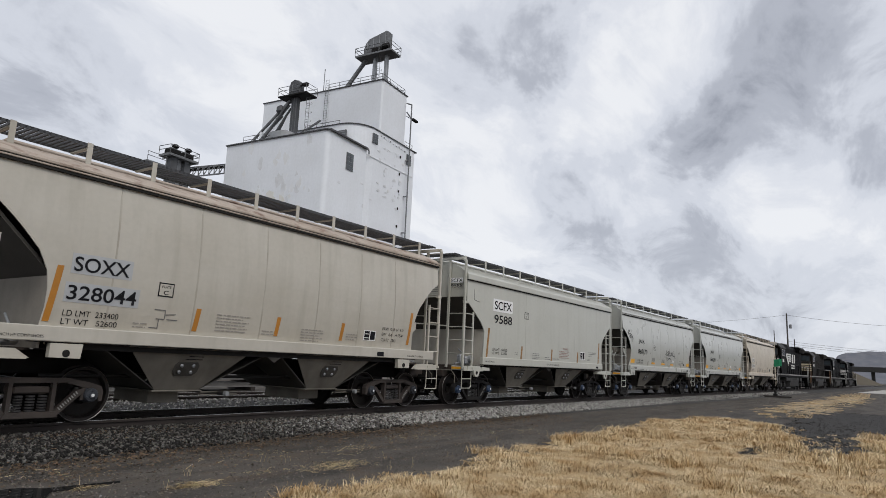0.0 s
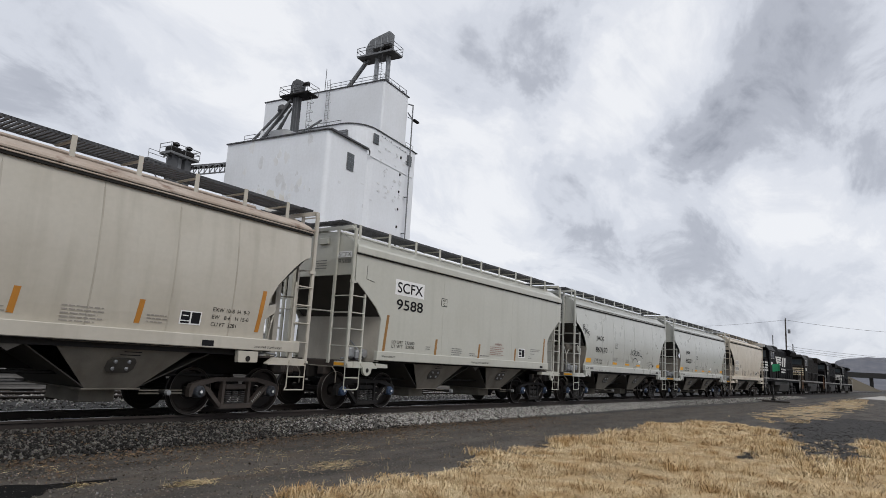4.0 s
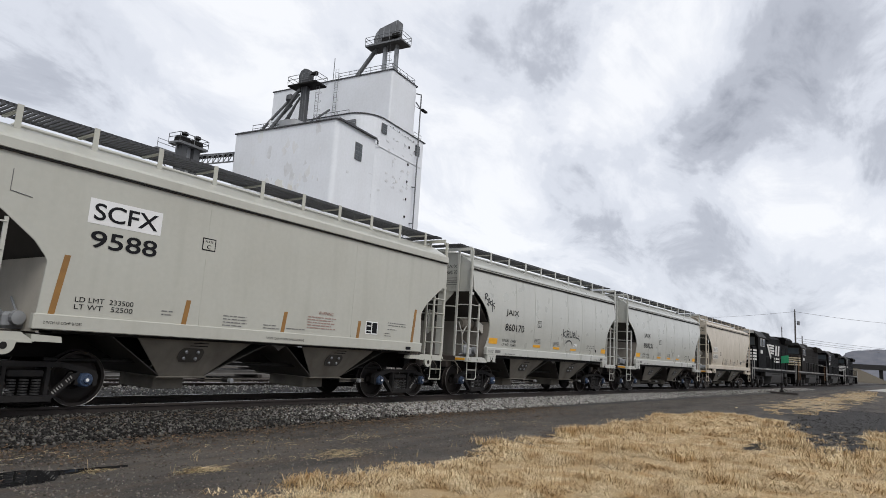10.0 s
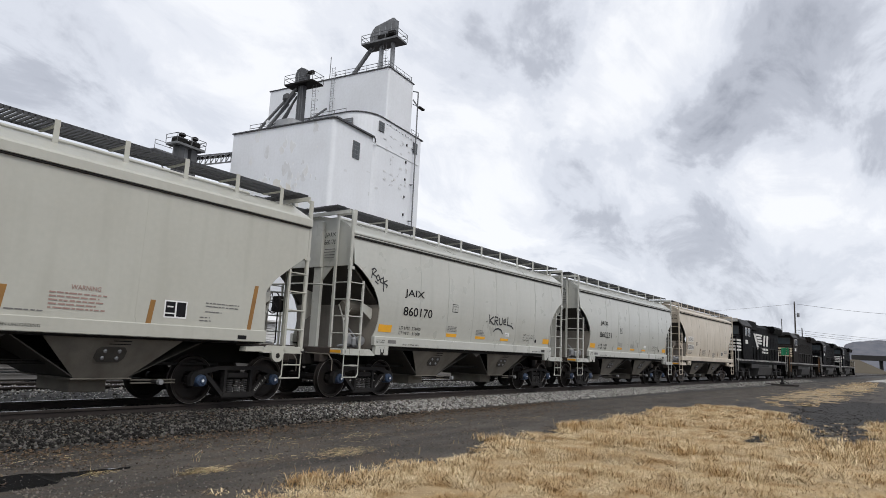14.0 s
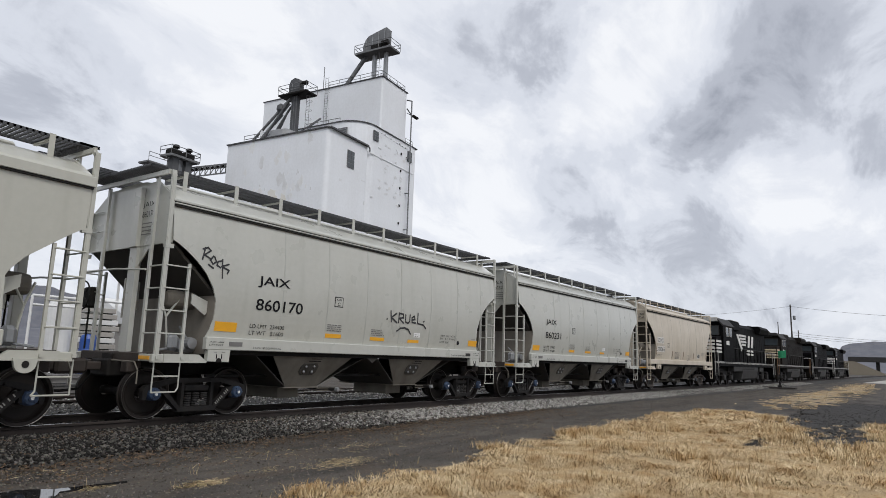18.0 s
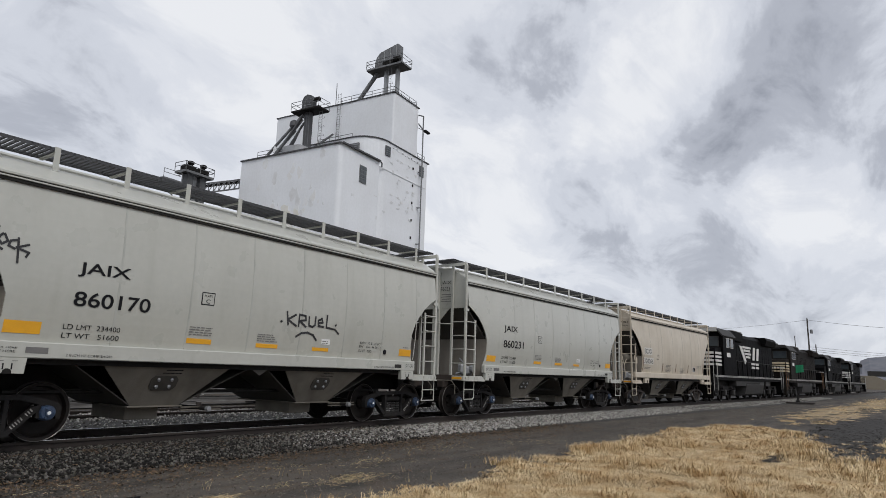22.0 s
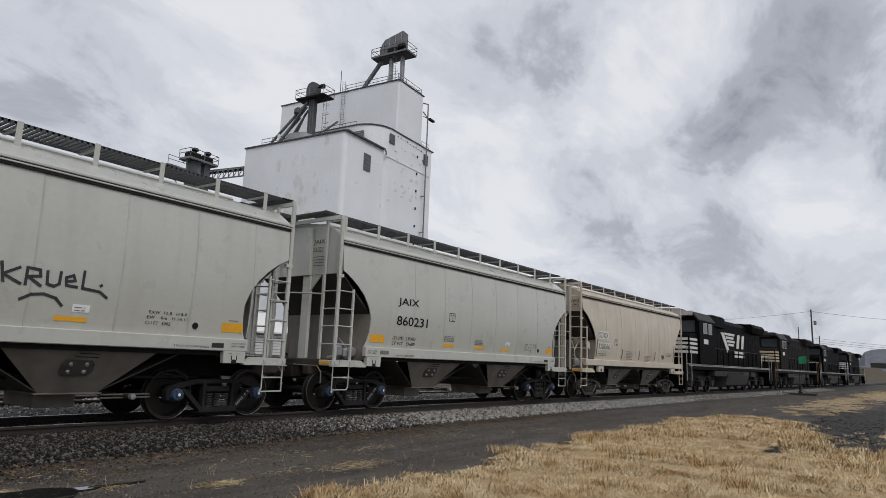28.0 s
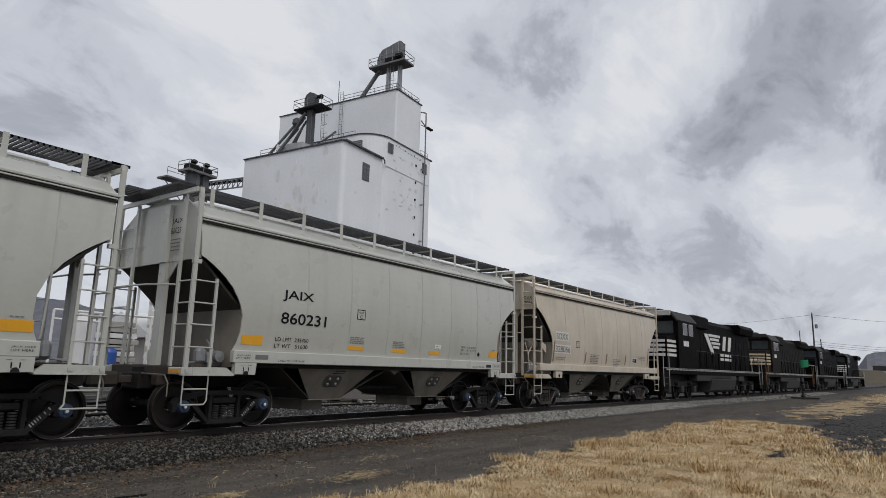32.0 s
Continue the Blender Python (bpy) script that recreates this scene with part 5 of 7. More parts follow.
    for x0, x1, zt, n, sd in ((-1.5, -0.95, 1.60, 4, 1), (-0.55, -0.1, 1.50, 2, 2), (0.05, 0.6, 1.47, 1, 8), (-2.75, -2.5, 1.58, 2, 5), (3.3, 4.1, 1.80, 2, 7), (3.3, 3.7, 1.65, 1, 9), (3.2, 3.45, 1.55, 2, 10)):
        bars(st, x0, x1, zt, n, 0.055, 0.017, GREYINK, c2, seed=sd)
    sill_text(c2, "VENT CAR WHEN UNLOADING", -0.46, 0.55, 1.23, 1.275)
    sill_text(c2, "2 INCH HF COMP SHOES", -4.6, -4.05, 1.24, 1.28)
    part("sill_plate", box(4.05, 4.25, -1.637, -1.631, 1.20, 1.27), BLACKINK, c2)
    part("door_outline", rods([((-5.3, -1.606, 3.0), (-5.3, -1.606, 3.3)), ((-5.3, -1.606, 3.0), (-5.0, -1.606, 2.96))], 0.006, 4), GREYINK, c2)
    end_letters(c2, st, "SCFX", "9588", patch=True)
    # pale grey pair
    st = "round"
    for c, num, lim, lt in ((c3, "860170", "234400", "51600"), (c4, "860231", "235400", "51600")):
        letter("reporting_mark", st, "JAIX", -3.69, -2.86, 2.39, 2.61, BLACKINK, c, bold=0.012)
        letter("car_number", st, num, -3.69, -2.46, 1.96, 2.18, BLACKINK, c, bold=0.012)
        letter("load_limit", st, "LD LMT  " + lim, -3.77, -2.90, 1.625, 1.70, BLACKINK, c, bold=0.0)
        letter("light_weight", st, "LT WT   " + lt, -3.77, -2.90, 1.50, 1.575, BLACKINK, c, bold=0.0)
        small_plate(st, c, -1.52, -1.25, 2.19, 2.41)
        for x0, x1, z1 in ((-4.56, -4.07, 1.70), (-1.70, -1.20, 1.615), (-0.20, 0.33, 1.605), (1.27, 1.74, 1.60), (4.17, 4.63, 1.69)):
            decal("reflector_sheet", st, x0, x1, 1.53, z1, YELLOW, c, "amber reflective sheet")
        for x0, x1, zt, n, sd in ((-1.68, -1.2, 1.81, 4, 1), (-0.2, 0.3, 1.78, 4, 2), (4.3, 4.5, 1.74, 1, 4)):
            bars(st, x0, x1, zt, n, 0.04, 0.016, GREYINK, c, seed=sd)
        decal("white_sticker", st, 1.5, 1.76, 1.67, 1.78, PATCH, c, "white paper sticker")
        bars(st, 1.53, 1.73, 1.74, 2, 0.04, 0.012, GREYINK, c, seed=6)
        letter("dimension_line", st, "EXW  10-8   H 8-9", 2.72, 3.42, 1.74, 1.79, BLACKINK, c, bold=0.0)
        letter("dimension_line", st, "EW    6-6   H 14-11", 2.70, 3.44, 1.66, 1.71, BLACKINK, c, bold=0.0)
        letter("dimension_line", st, "CU FT  3282", 2.68, 3.14, 1.57, 1.62, BLACKINK, c, bold=0.0)
        sp = lathe([(0.0, -0.012), (0.055, -0.012), (0.06, 0.0)], 12)
        part("round_stencil", sp, BLACKINK, c, "round black stencil").matrix_basis = pose(3.62, -half_width(st, 1.6), 1.60)
        for x in (-4.52, 4.52):
            q = x if x < 0 else x
            sill_text(c, "JACK HERE", q - 0.16, q + 0.16, 1.315, 1.345)
            sill_text(c, "LIFT HERE", q - 0.16, q + 0.14, 1.27, 1.30)
        sill_text(c, "2 INCH HF COMP SHOES", 3.2, 3.9, 1.24, 1.275)
        sill_text(c, "2 INCH HF COMP SHOES", -3.7, -3.0, 1.24, 1.275)
        part("sill_plate", box(3.95, 4.2, -1.637, -1.631, 1.25, 1.33), LOCOGREY, c)
        part("sill_plate", box(-4.25, -3.95, -1.637, -1.631, 1.27, 1.35), GREYINK, c)
        end_letters(c, st, "JAIX", num)
    scribble("graffiti_tag", st, ROCK, -5.0, -4.40, 2.47, 2.97, SPRAY, c3, "black sprayed graffiti tag", 0.016)
    scribble("graffiti_tag", st, KRUEL, 0.30, 1.98, 1.72, 2.26, SPRAY, c3, "black sprayed graffiti tag", 0.021)
    # beige car
    st = "arched"
    decal("mark_patch", st, -4.36, -3.38, 2.22, 2.52, PALEPATCH, c5, "pale overpainted patch", 0.004)
    letter("reporting_mark", st, "SOXX", -4.32, -3.43, 2.255, 2.475, GREYINK, c5)
    decal("number_patch", st, -4.40, -3.20, 1.80, 2.09, PALEPATCH, c5, "pale overpainted patch", 0.004)
    letter("car_number", st, "328066", -4.36, -3.25, 1.835, 2.05, GREYINK, c5)
    for x, z1 in ((-4.46, 2.2), (-1.96, 1.9), (-0.06, 1.9), (1.86, 1.9), (4.40, 2.3)):
        decal("reflector_tape", st, x - 0.06, x + 0.01, 1.52, z1, DULLTAPE, c5, "dull slanted tape", lean=0.06)
    lube_box(st, c5, 2.62, 3.06, 1.59, 1.82)
    small_plate(st, c5, -2.79, -2.50, 2.03, 2.26)
    for x0, x1, zt, n, sd in ((-4.3, -3.5, 1.68, 2, 4), (-1.55, -0.75, 1.84, 6, 1), (0.6, 1.3, 1.72, 5, 3), (3.3, 4.1, 1.9, 3, 7)):
        bars(st, x0, x1, zt, n, 0.06, 0.022, GREYINK, c5, seed=sd)
    end_letters(c5, st, "SOXX", "328066")


# ---- the grain elevator behind the tracks ----
def railing(parent, pts, h=1.1, r=0.035, name="guard_rail", mat=None):
    bm = bmesh.new()
    for a, b in zip(pts, pts[1:]):
        a, b = Vector(a), Vector(b)
        n = max(1, int((b - a).length / 1.8))
        for z in (h, h * 0.55):
            add_rod(bm, a + Vector((0, 0, z)), b + Vector((0, 0, z)), r, 4)
        for k in range(n + 1):
            p = a.lerp(b, k / n)
            add_rod(bm, p, p + Vector((0, 0, h)), r, 4)
    return part(name, bm, mat or STEELGREY, parent, "thin steel guard rail")


def cage_ladder(parent, p, z0, z1, d, mat):
    """A caged ladder whose stiles stand 0.5 m apart along d."""
    bm = bmesh.new()
    p, d = Vector(p), Vector(d)
    for s in (-0.28, 0.28):
        add_rod(bm, p + d * s + Vector((0, 0, z0)), p + d * s + Vector((0, 0, z1)), 0.04, 4)
    z = z0
    while z < z1:
        add_rod(bm, p - d * 0.28 + Vector((0, 0, z)), p + d * 0.28 + Vector((0, 0, z)), 0.02, 4)
        z += 0.4
    side = Vector((-d.y, d.x, 0))
    z = z0 + 2.2
    while z < z1:
        ring = [p + d * 0.42 * math.cos(a) - side * (0.1 + 0.6 * math.sin(a)) + Vector((0, 0, z)) for a in [k * math.pi / 6 for k in range(7)]]
        for a, b in zip(ring, ring[1:]):
            add_rod(bm, a, b, 0.025, 4)
        z += 1.3
    return part("caged_ladder", bm, mat, parent, "steel ladder in a hoop cage")


def silo():
    m = pose(54.1, 55.2, 0, 0, 0, 5.5)
    el = thing("grain_elevator", m, "tall whitewashed concrete grain elevator with stained walls", "building")

    def blk(name, x0, x1, y0, y1, z0, z1, material, label="", r=0.0, parent=el):
        bm = bmesh.new()
        if r:
            poly = []
            for cx, cy, a0 in ((x0 + r, y0 + r, 180), (x1 - 0.05, y0 + 0.05, 270), (x1 - 0.05, y1 - 0.05, 0), (x0 + 0.05, y1 - 0.05, 90)):
                q = r if a0 == 180 else 0.05
                for k in range(13):
                    a = radians(a0 + k * 90 / 12)
                    poly.append((cx + q * math.cos(a), cy + q * math.sin(a)))
            add_prism(bm, poly, z0, z1, "z")
        else:
            add_box(bm, x0, x1, y0, y1, z0, z1)
        return part(name, bm, material, parent, label)

    H1, H2, H3 = 29.65, 33.15, 41.2
    front = blk("bin_block", 0, 8.2, 0, 17.8, -0.2, H1, SILO, "broad white bin block", r=0.6)
    blk("roof_flashing", -0.18, 8.2, -0.18, 17.95, H1, H1 + 0.16, SILOTRIM, parent=front, r=0.6)
    rear = blk("tall_bin_block", 6.4, 20.5, 0.02, 18.3, -0.2, H2, SILO, "white bin block with a rounded corner", r=3.6)
    blk("roof_flashing", 6.3, 21.0, -0.10, 18.4, H2, H2 + 0.14, SILOTRIM, r=3.6, parent=rear)
    head = blk("headhouse", 11.25, 17.7, 0.2, 23.2, H2, H3, SILO, "white head house", r=0.3)
    blk("roof_flashing", 11.13, 17.95, 0.08, 23.35, H3, H3 + 0.15, SILOTRIM, parent=head)
    blk("wall_step", 8.2, 20.0, -0.05, 0.02, H2 - 4.2, H2 - 4.08, FLAKE, parent=rear)
    # windows: frame, panes and bars
    for x, z, w, h in ((4.58, 26.8, 1.45, 2.3), (9.95, 31.8, 1.2, 1.4), (18.85, 31.4, 1.15, 1.6)):
        fr = blk("window", x - w / 2, x + w / 2, -0.1, 0.02, z - h / 2, z + h / 2, STEELGREY, "steel-framed window", parent=el)
        for i in range(2):
            for j in range(4):
                px, pz = x - w / 2 + 0.08 + i * (w - 0.1) / 2, z - h / 2 + 0.08 + j * (h - 0.1) / 4
                blk("pane", px, px + (w - 0.22) / 2, -0.13, -0.10, pz, pz + (h - 0.34) / 4, GLASSDARK, parent=fr)
    # louvre between the two blocks
    fr = blk("louvre", 6.15, 6.39, 2.2, 4.0, H1 + 1.2, H1 + 2.5, STEELGREY, "small dark louvre in the wall", parent=rear)
    for k in range(4):
        blk("louvre_slat", 6.1, 6.16, 2.25, 3.95, H1 + 1.3 + k * 0.3, H1 + 1.42 + k * 0.3, DUCT, parent=fr)
    # stained, flaked patches on the side wall
    rnd = random.Random(8)
    for k in range(54):
        y, z = rnd.gauss(8.2, 3.0), rnd.gauss(22.0, 3.6)
        bm = bmesh.new()
        n = 13
        q = rnd.uniform(0.12, 0.7)
        ring = [(y + q * rnd.uniform(0.35, 1.15) * math.cos(a), z + q * rnd.uniform(0.5, 2.0) * math.sin(a)) for a in [i * 2 * math.pi / n for i in range(n)]]
        add_prism(bm, ring, -0.012 - 0.0004 * k, -0.002, "x")
        part("flaked_patch", bm, FLAKE if k % 3 == 0 else STAIN, front, "yellowed flaking patch")
    # larger worn field low on the side wall, in ragged lobes
    for k in range(26):
        y, z = rnd.gauss(8.6, 1.5), rnd.gauss(19.6, 1.3)
        bm = bmesh.new()
        q = rnd.uniform(0.25, 0.85)
        add_prism(bm, [(y + q * rnd.uniform(0.4, 1.2) * math.cos(a), z + q * rnd.uniform(0.4, 1.2) * math.sin(a)) for a in [i * 0.5236 for i in range(12)]], -0.036 - 0.0004 * k, -0.002, "x")
        part("flaked_patch", bm, YELLOWED, front, "ochre-stained bare patch")
    # tie-rod plates down the front and the gutter pipe
    for k in range(6):
        z = 31.0 - k * 2.62
        blk("tie_plate", 16.4, 16.62, -0.12, 0.0, z, z + 0.34, BLACKSTEEL, parent=rear)
    gut = blk("gutter", 0, 8.1, -0.34, -0.19, H1 - 0.05, H1 + 0.16, SILOTRIM, parent=front)
    part("gutter_spout", rods([((8.05, -0.27, H1), (8.35, -0.27, H1 - 0.2)), ((8.35, -0.27, H1 - 0.2), (8.38, -0.27, H1 - 0.65))], 0.09, 6), SILOTRIM, gut)
    for x, z, w, h in ((2.5, 23.4, 0.5, 0.3), (7.2, 24.6, 0.7, 0.12), (11.2, 28.9, 0.5, 0.5), (7.9, 21.5, 0.2, 0.5), (12.9, 28.3, 0.5, 0.16), (9.4, 22.9, 0.6, 0.2)):
        blk("wall_patch", x, x + w, -0.02, 0.0, z, z + h, FLAKE, parent=el)
    for k in range(34):
        x, z = rnd.uniform(11.0, 17.6), rnd.uniform(23.0, 32.4)
        q = rnd.uniform(0.06, 0.26)
        bm = bmesh.new()
        add_prism(bm, [(x + q * rnd.uniform(0.5, 2.4) * math.cos(a), z + q * rnd.uniform(0.4, 1.2) * math.sin(a)) for a in [i * 0.785 for i in range(8)]], -0.022 - 0.0003 * k, 0.0)
        part("flaked_patch", bm, FLAKE if k % 4 else STAIN, rear, "bare flaked plaster")
    # weathered brick course showing where the plaster fell under the roof edge
    for k in range(26):
        x = 11.3 + k * 0.26
        z = H2 - 0.55 - 0.06 * math.sin(k * 1.7) - 0.012 * k
        if rnd.random() < 0.72:
            blk("fallen_plaster", x, x + rnd.uniform(0.12, 0.24), -0.03, 0.0, z, z + rnd.uniform(0.08, 0.3), STEELGREY if k % 3 == 0 else FLAKE, parent=rear)
    # vent pipe with its elbow and flood lamp
    mast = part("vent_mast", rods([((18.2, -0.6, 0), (18.0, -0.6, 39.9)), ((18.0, -0.6, 39.9), (17.3, -0.1, 39.9)), ((17.4, -0.1, 38.6), (18.0, -0.6, 37.7))], 0.10, 8), STEELGREY, el, "tall vent pipe with an elbow")
    part("flood_lamp", box(18.1, 19.5, -1.0, -0.5, 37.45, 37.75, 0.05), BLACKSTEEL, mast, "dark flood lamp on an arm")
    part("lamp_arm", rods([((17.4, -0.1, 37.9), (18.6, -0.7, 37.6))], 0.05, 5), BLACKSTEEL, mast)
    for z in (20, 25.5, 31):
        part("pipe_clamp", rods([((18.1, -0.6, z), (18.1, 0, z)), ((17.8, -0.05, z), (18.1, -0.6, z))], 0.07, 5), STEELGREY, mast)
    # railings
    railing(el, [(11.4, 0.5, H3), (17.6, 0.5, H3), (17.6, 12, H3)], 1.1, 0.045)
    railing(el, [(11.4, 0.5, H3), (11.4, 10.2, H3)], 1.1, 0.045)
    railing(el, [(0.3, 15.1, H1), (0.3, 11.2, H1), (2.6, 11.2, H1)], 1.1, 0.045)
    railing(el, [(18.2, 0.4, H2), (20.3, 0.4, H2)], 1.1, 0.04)
    railing(el, [(7.4, 4.4, H2), (7.4, 10.6, H2)], 1.1, 0.045)
    cage_ladder(el, (11.0, 10.25, 0), H2, H3 + 1.7, Vector((0, 1, 0)), STEELGREY)
    part("lightning_rod", rods([((11.1, 11.0, H3), (11.1, 11.0, H3 + 3.6))], 0.06, 5), STEELGREY, el)
    # top elevator head on its platform
    hx, z0 = 14.77, 47.3
    plat = part("head_platform", box(hx - 1.35, hx + 1.35, 0.7, 7.3, z0 - 0.3, z0, 0.02), STEELGREY, el, "high service platform")
    railing(plat, [(hx - 1.35, 0.7, z0), (hx - 1.35, 7.3, z0), (hx + 1.35, 7.3, z0), (hx + 1.35, 0.7, z0), (hx - 1.35, 0.7, z0)], 1.2, 0.05)
    bm = bmesh.new()
    add_prism(bm, [(6.2, z0), (6.25, z0 + 1.2), (5.9, z0 + 2.1), (5.3, z0 + 2.7), (2.2, z0 + 3.45), (1.95, z0 + 3.4), (1.95, z0 + 0.4), (2.4, z0)], hx - 0.65, hx + 0.65, "x")
    hd = part("elevator_head", bm, STEELGREY, el, "hooded steel bucket elevator head")
    for y in (2.3, 3.4, 4.5, 5.6):
        part("head_rib", box(hx - 0.70, hx - 0.65, y - 0.05, y + 0.05, z0 + 0.1, z0 + 3.25 - 0.27 * (y - 2.2), 0.01), DUCT, hd)
    part("head_band", box(hx - 0.69, hx - 0.655, 2.0, 6.1, z0 + 1.15, z0 + 1.3), STEELGREY, hd)
    part("motor", lathe([(0.02, 0), (0.4, 0.05), (0.4, 1.1), (0.02, 1.15)], 14, "y"), BLACKSTEEL, hd).matrix_basis = pose(hx - 1.0, 1.3, z0 + 0.75)
    part("drive_guard", box(hx - 1.0, hx - 0.68, 2.6, 4.6, z0 + 0.15, z0 + 0.95, 0.08), BLACKSTEEL, hd)
    for y in (4.4, 2.3):
        part("elevator_leg", box(hx - 0.27, hx + 0.27, y - 0.26, y + 0.26, H3, z0 - 0.25, 0.03), DUCT, el, "square steel elevator leg")
    cage_ladder(el, (hx - 0.7, 3.3, 0), H3, z0, (0, 1, 0), STEELGREY)
    part("spout", rods([((hx, 5.8, z0 + 0.1), (hx - 0.6, 9.4, H3 + 1.2)), ((hx - 0.6, 9.4, H3 + 1.2), (hx - 0.7, 9.9, H3))], 0.33, 12), STEELGREY, el, "sloping grain spout")
    # lower elevator head on the bins
    hx, z0 = 3.2, 36.75
    plat = part("head_platform", box(hx - 1.15, hx + 1.15, 6.2, 11.2, z0 - 0.22, z0, 0.02), BLACKSTEEL, el, "high service platform")
    railing(plat, [(hx - 1.15, 6.2, z0), (hx - 1.15, 11.2, z0), (hx + 1.15, 11.2, z0), (hx + 1.15, 6.2, z0), (hx - 1.15, 6.2, z0)], 1.2, 0.045)
    bm = bmesh.new()
    add_prism(bm, [(9.9, z0), (9.95, z0 + 1.5), (9.65, z0 + 2.15), (9.0, z0 + 2.4), (8.25, z0 + 2.1), (8.05, z0 + 1.5), (8.05, z0)], hx - 0.45, hx + 0.45, "x")
    hd = part("elevator_head", bm, HEADSTEEL, el, "dark bucket elevator head")
    part("head_rib", box(hx - 0.5, hx - 0.45, 8.2, 9.8, z0 + 0.7, z0 + 0.82), STEELGREY, hd)
    part("motor", lathe([(0.02, 0), (0.32, 0.05), (0.3, 0.8), (0.02, 0.85)], 12, "y"), BLACKSTEEL, hd).matrix_basis = pose(hx - 0.2, 6.9, z0 + 1.45)
    part("motor_arm", rods([((hx - 0.2, 7.6, z0 + 1.45), (hx - 0.2, 8.1, z0 + 1.4))], 0.09, 6), BLACKSTEEL, hd)
    part("elevator_leg", box(hx - 0.36, hx + 0.36, 8.42, 9.36, H1 - 0.1, z0 - 0.2, 0.05), HEADSTEEL, el, "dark square elevator leg")
    for y in (8.46, 8.9, 9.32):
        part("leg_seam", box(hx - 0.39, hx - 0.36, y - 0.03, y + 0.03, H1, z0 - 0.25), STEELGREY, el)
    cage_ladder(el, (hx + 0.2, 6.9, 0), H1, z0, (0, 1, 0), STEELGREY)
    for a, b, r in (((hx - 0.4, 9.6, 36.2), (1.4, 15.6, H1), 0.19), ((hx - 0.3, 9.7, 35.6), (1.6, 14.3, H1), 0.17), ((hx - 0.6, 9.6, 35.9), (1.3, 13.2, H1), 0.15), ((hx, 9.7, 35.2), (2.0, 12.5, H1), 0.15),
                    ((hx - 0.2, 10.0, 34.6), (hx - 0.4, 11.4, 31.6), 0.14), ((hx - 0.3, 10.9, 34.2), (1.6, 14.0, H1 + 0.3), 0.2), ((hx + 0.1, 9.3, 32.6), (hx - 0.3, 7.8, H1 + 0.2), 0.13), ((10.4, 10.6, 36.2), (5.4, 9.9, H2 - 1.0), 0.16)):
        part("spout", rods([(a, b)], r, 10), STEELGREY if r > 0.16 else HEADSTEEL, el, "sloping distributor spout")
    part("distributor", lathe([(0.2, 35.6), (0.55, 35.3), (0.6, 34.7), (0.25, 34.2)], 14, "z"), HEADSTEEL, el, "round grain distributor").matrix_basis = pose(2.6, 11.0, 0)
    part("bin_roof_cone", lathe([(0.25, H1 + 2.5), (2.3, H1 + 1.6), (2.4, H1 - 0.1)], 24, "z"), DUCT, el, "pale cone roof of a small bin").matrix_basis = pose(3.3, 10.4, 0)
    # conveyor head and truss beside it
    hd = thing("conveyor_tower", m, "dark twin-legged conveyor tower with a truss bridge", "machine")
    for x, dz in ((-6.75, 0.0), (-4.75, 0.05)):
        part("elevator_leg", box(x - 0.5, x + 0.45, 19.4, 20.6, 0, 26.2 + dz, 0.03), HEADSTEEL, hd, "dark square elevator leg")
        part("pulley_hood", box(x - 0.9, x + 0.85, 19.3, 20.7, 26.45 + dz, 27.3 + dz, 0.2), BLACKSTEEL, hd, "boxy dark pulley hood")
        cap = part("hood_cap", lathe([(0.1, 0.0), (0.26, 0.05), (0.26, 0.55), (0.44, 0.6), (0.46, 0.85), (0.3, 0.98), (0.02, 1.0)], 14, "z"), BLACKSTEEL, hd, "round motor on the hood")
        cap.matrix_basis = pose(x + 0.1, 19.8, 27.0 + dz)
    part("ladder_gap", box(-6.0, -5.4, 19.9, 20.1, 20, 26.2), DUCT, hd)
    pl = part("head_platform", box(-8.0, -3.5, 18.9, 21.1, 26.15, 26.45), STEELGREY, hd, "service platform round the pulley hoods")
    railing(pl, [(-8.0, 21.1, 26.45), (-8.0, 18.9, 26.45), (-3.5, 18.9, 26.45), (-3.5, 21.1, 26.45)], 1.1, 0.05)
    bm = bmesh.new()
    a, b = Vector((-4.2, 20, 24.3)), Vector((2.2, 19.4, 26.7))
    for dz in (0, 1.3):
        add_beam(bm, a + Vector((0, 0, dz)), b + Vector((0, 0, dz)), 0.14, 0.18)
        add_beam(bm, a + Vector((0, 1, dz)), b + Vector((0, 1, dz)), 0.14, 0.18)
    for k in range(8):
        p, q = a.lerp(b, k / 8), a.lerp(b, (k + 1) / 8)
        add_beam(bm, p, q + Vector((0, 0, 1.3)), 0.09, 0.09)
        add_beam(bm, p, p + Vector((0, 0, 1.3)), 0.09, 0.09)
    part("truss_bridge", bm, STEELGREY, hd, "steel conveyor truss")
    bm = bmesh.new()
    add_beam(bm, (-4.2, 20.5, 25.25), (2.2, 19.9, 27.65), 0.7, 0.35)
    part("conveyor_trough", bm, BLACKSTEEL, hd, "dark conveyor trough in the truss")
    pl = part("side_platform", box(-11.0, -8.3, 19.0, 21.0, 24.4, 24.6), STEELGREY, hd)
    railing(pl, [(-11.0, 19.0, 24.6), (-8.3, 19.0, 24.6)], 1.1, 0.04)
    part("platform_strut", rods([((-10.8, 20, 24.4), (-7.2, 20, 21.5)), ((-8.2, 20, 25.6), (-7.2, 20, 26.2))], 0.07, 6), STEELGREY, hd)
    return el


FLAG = []




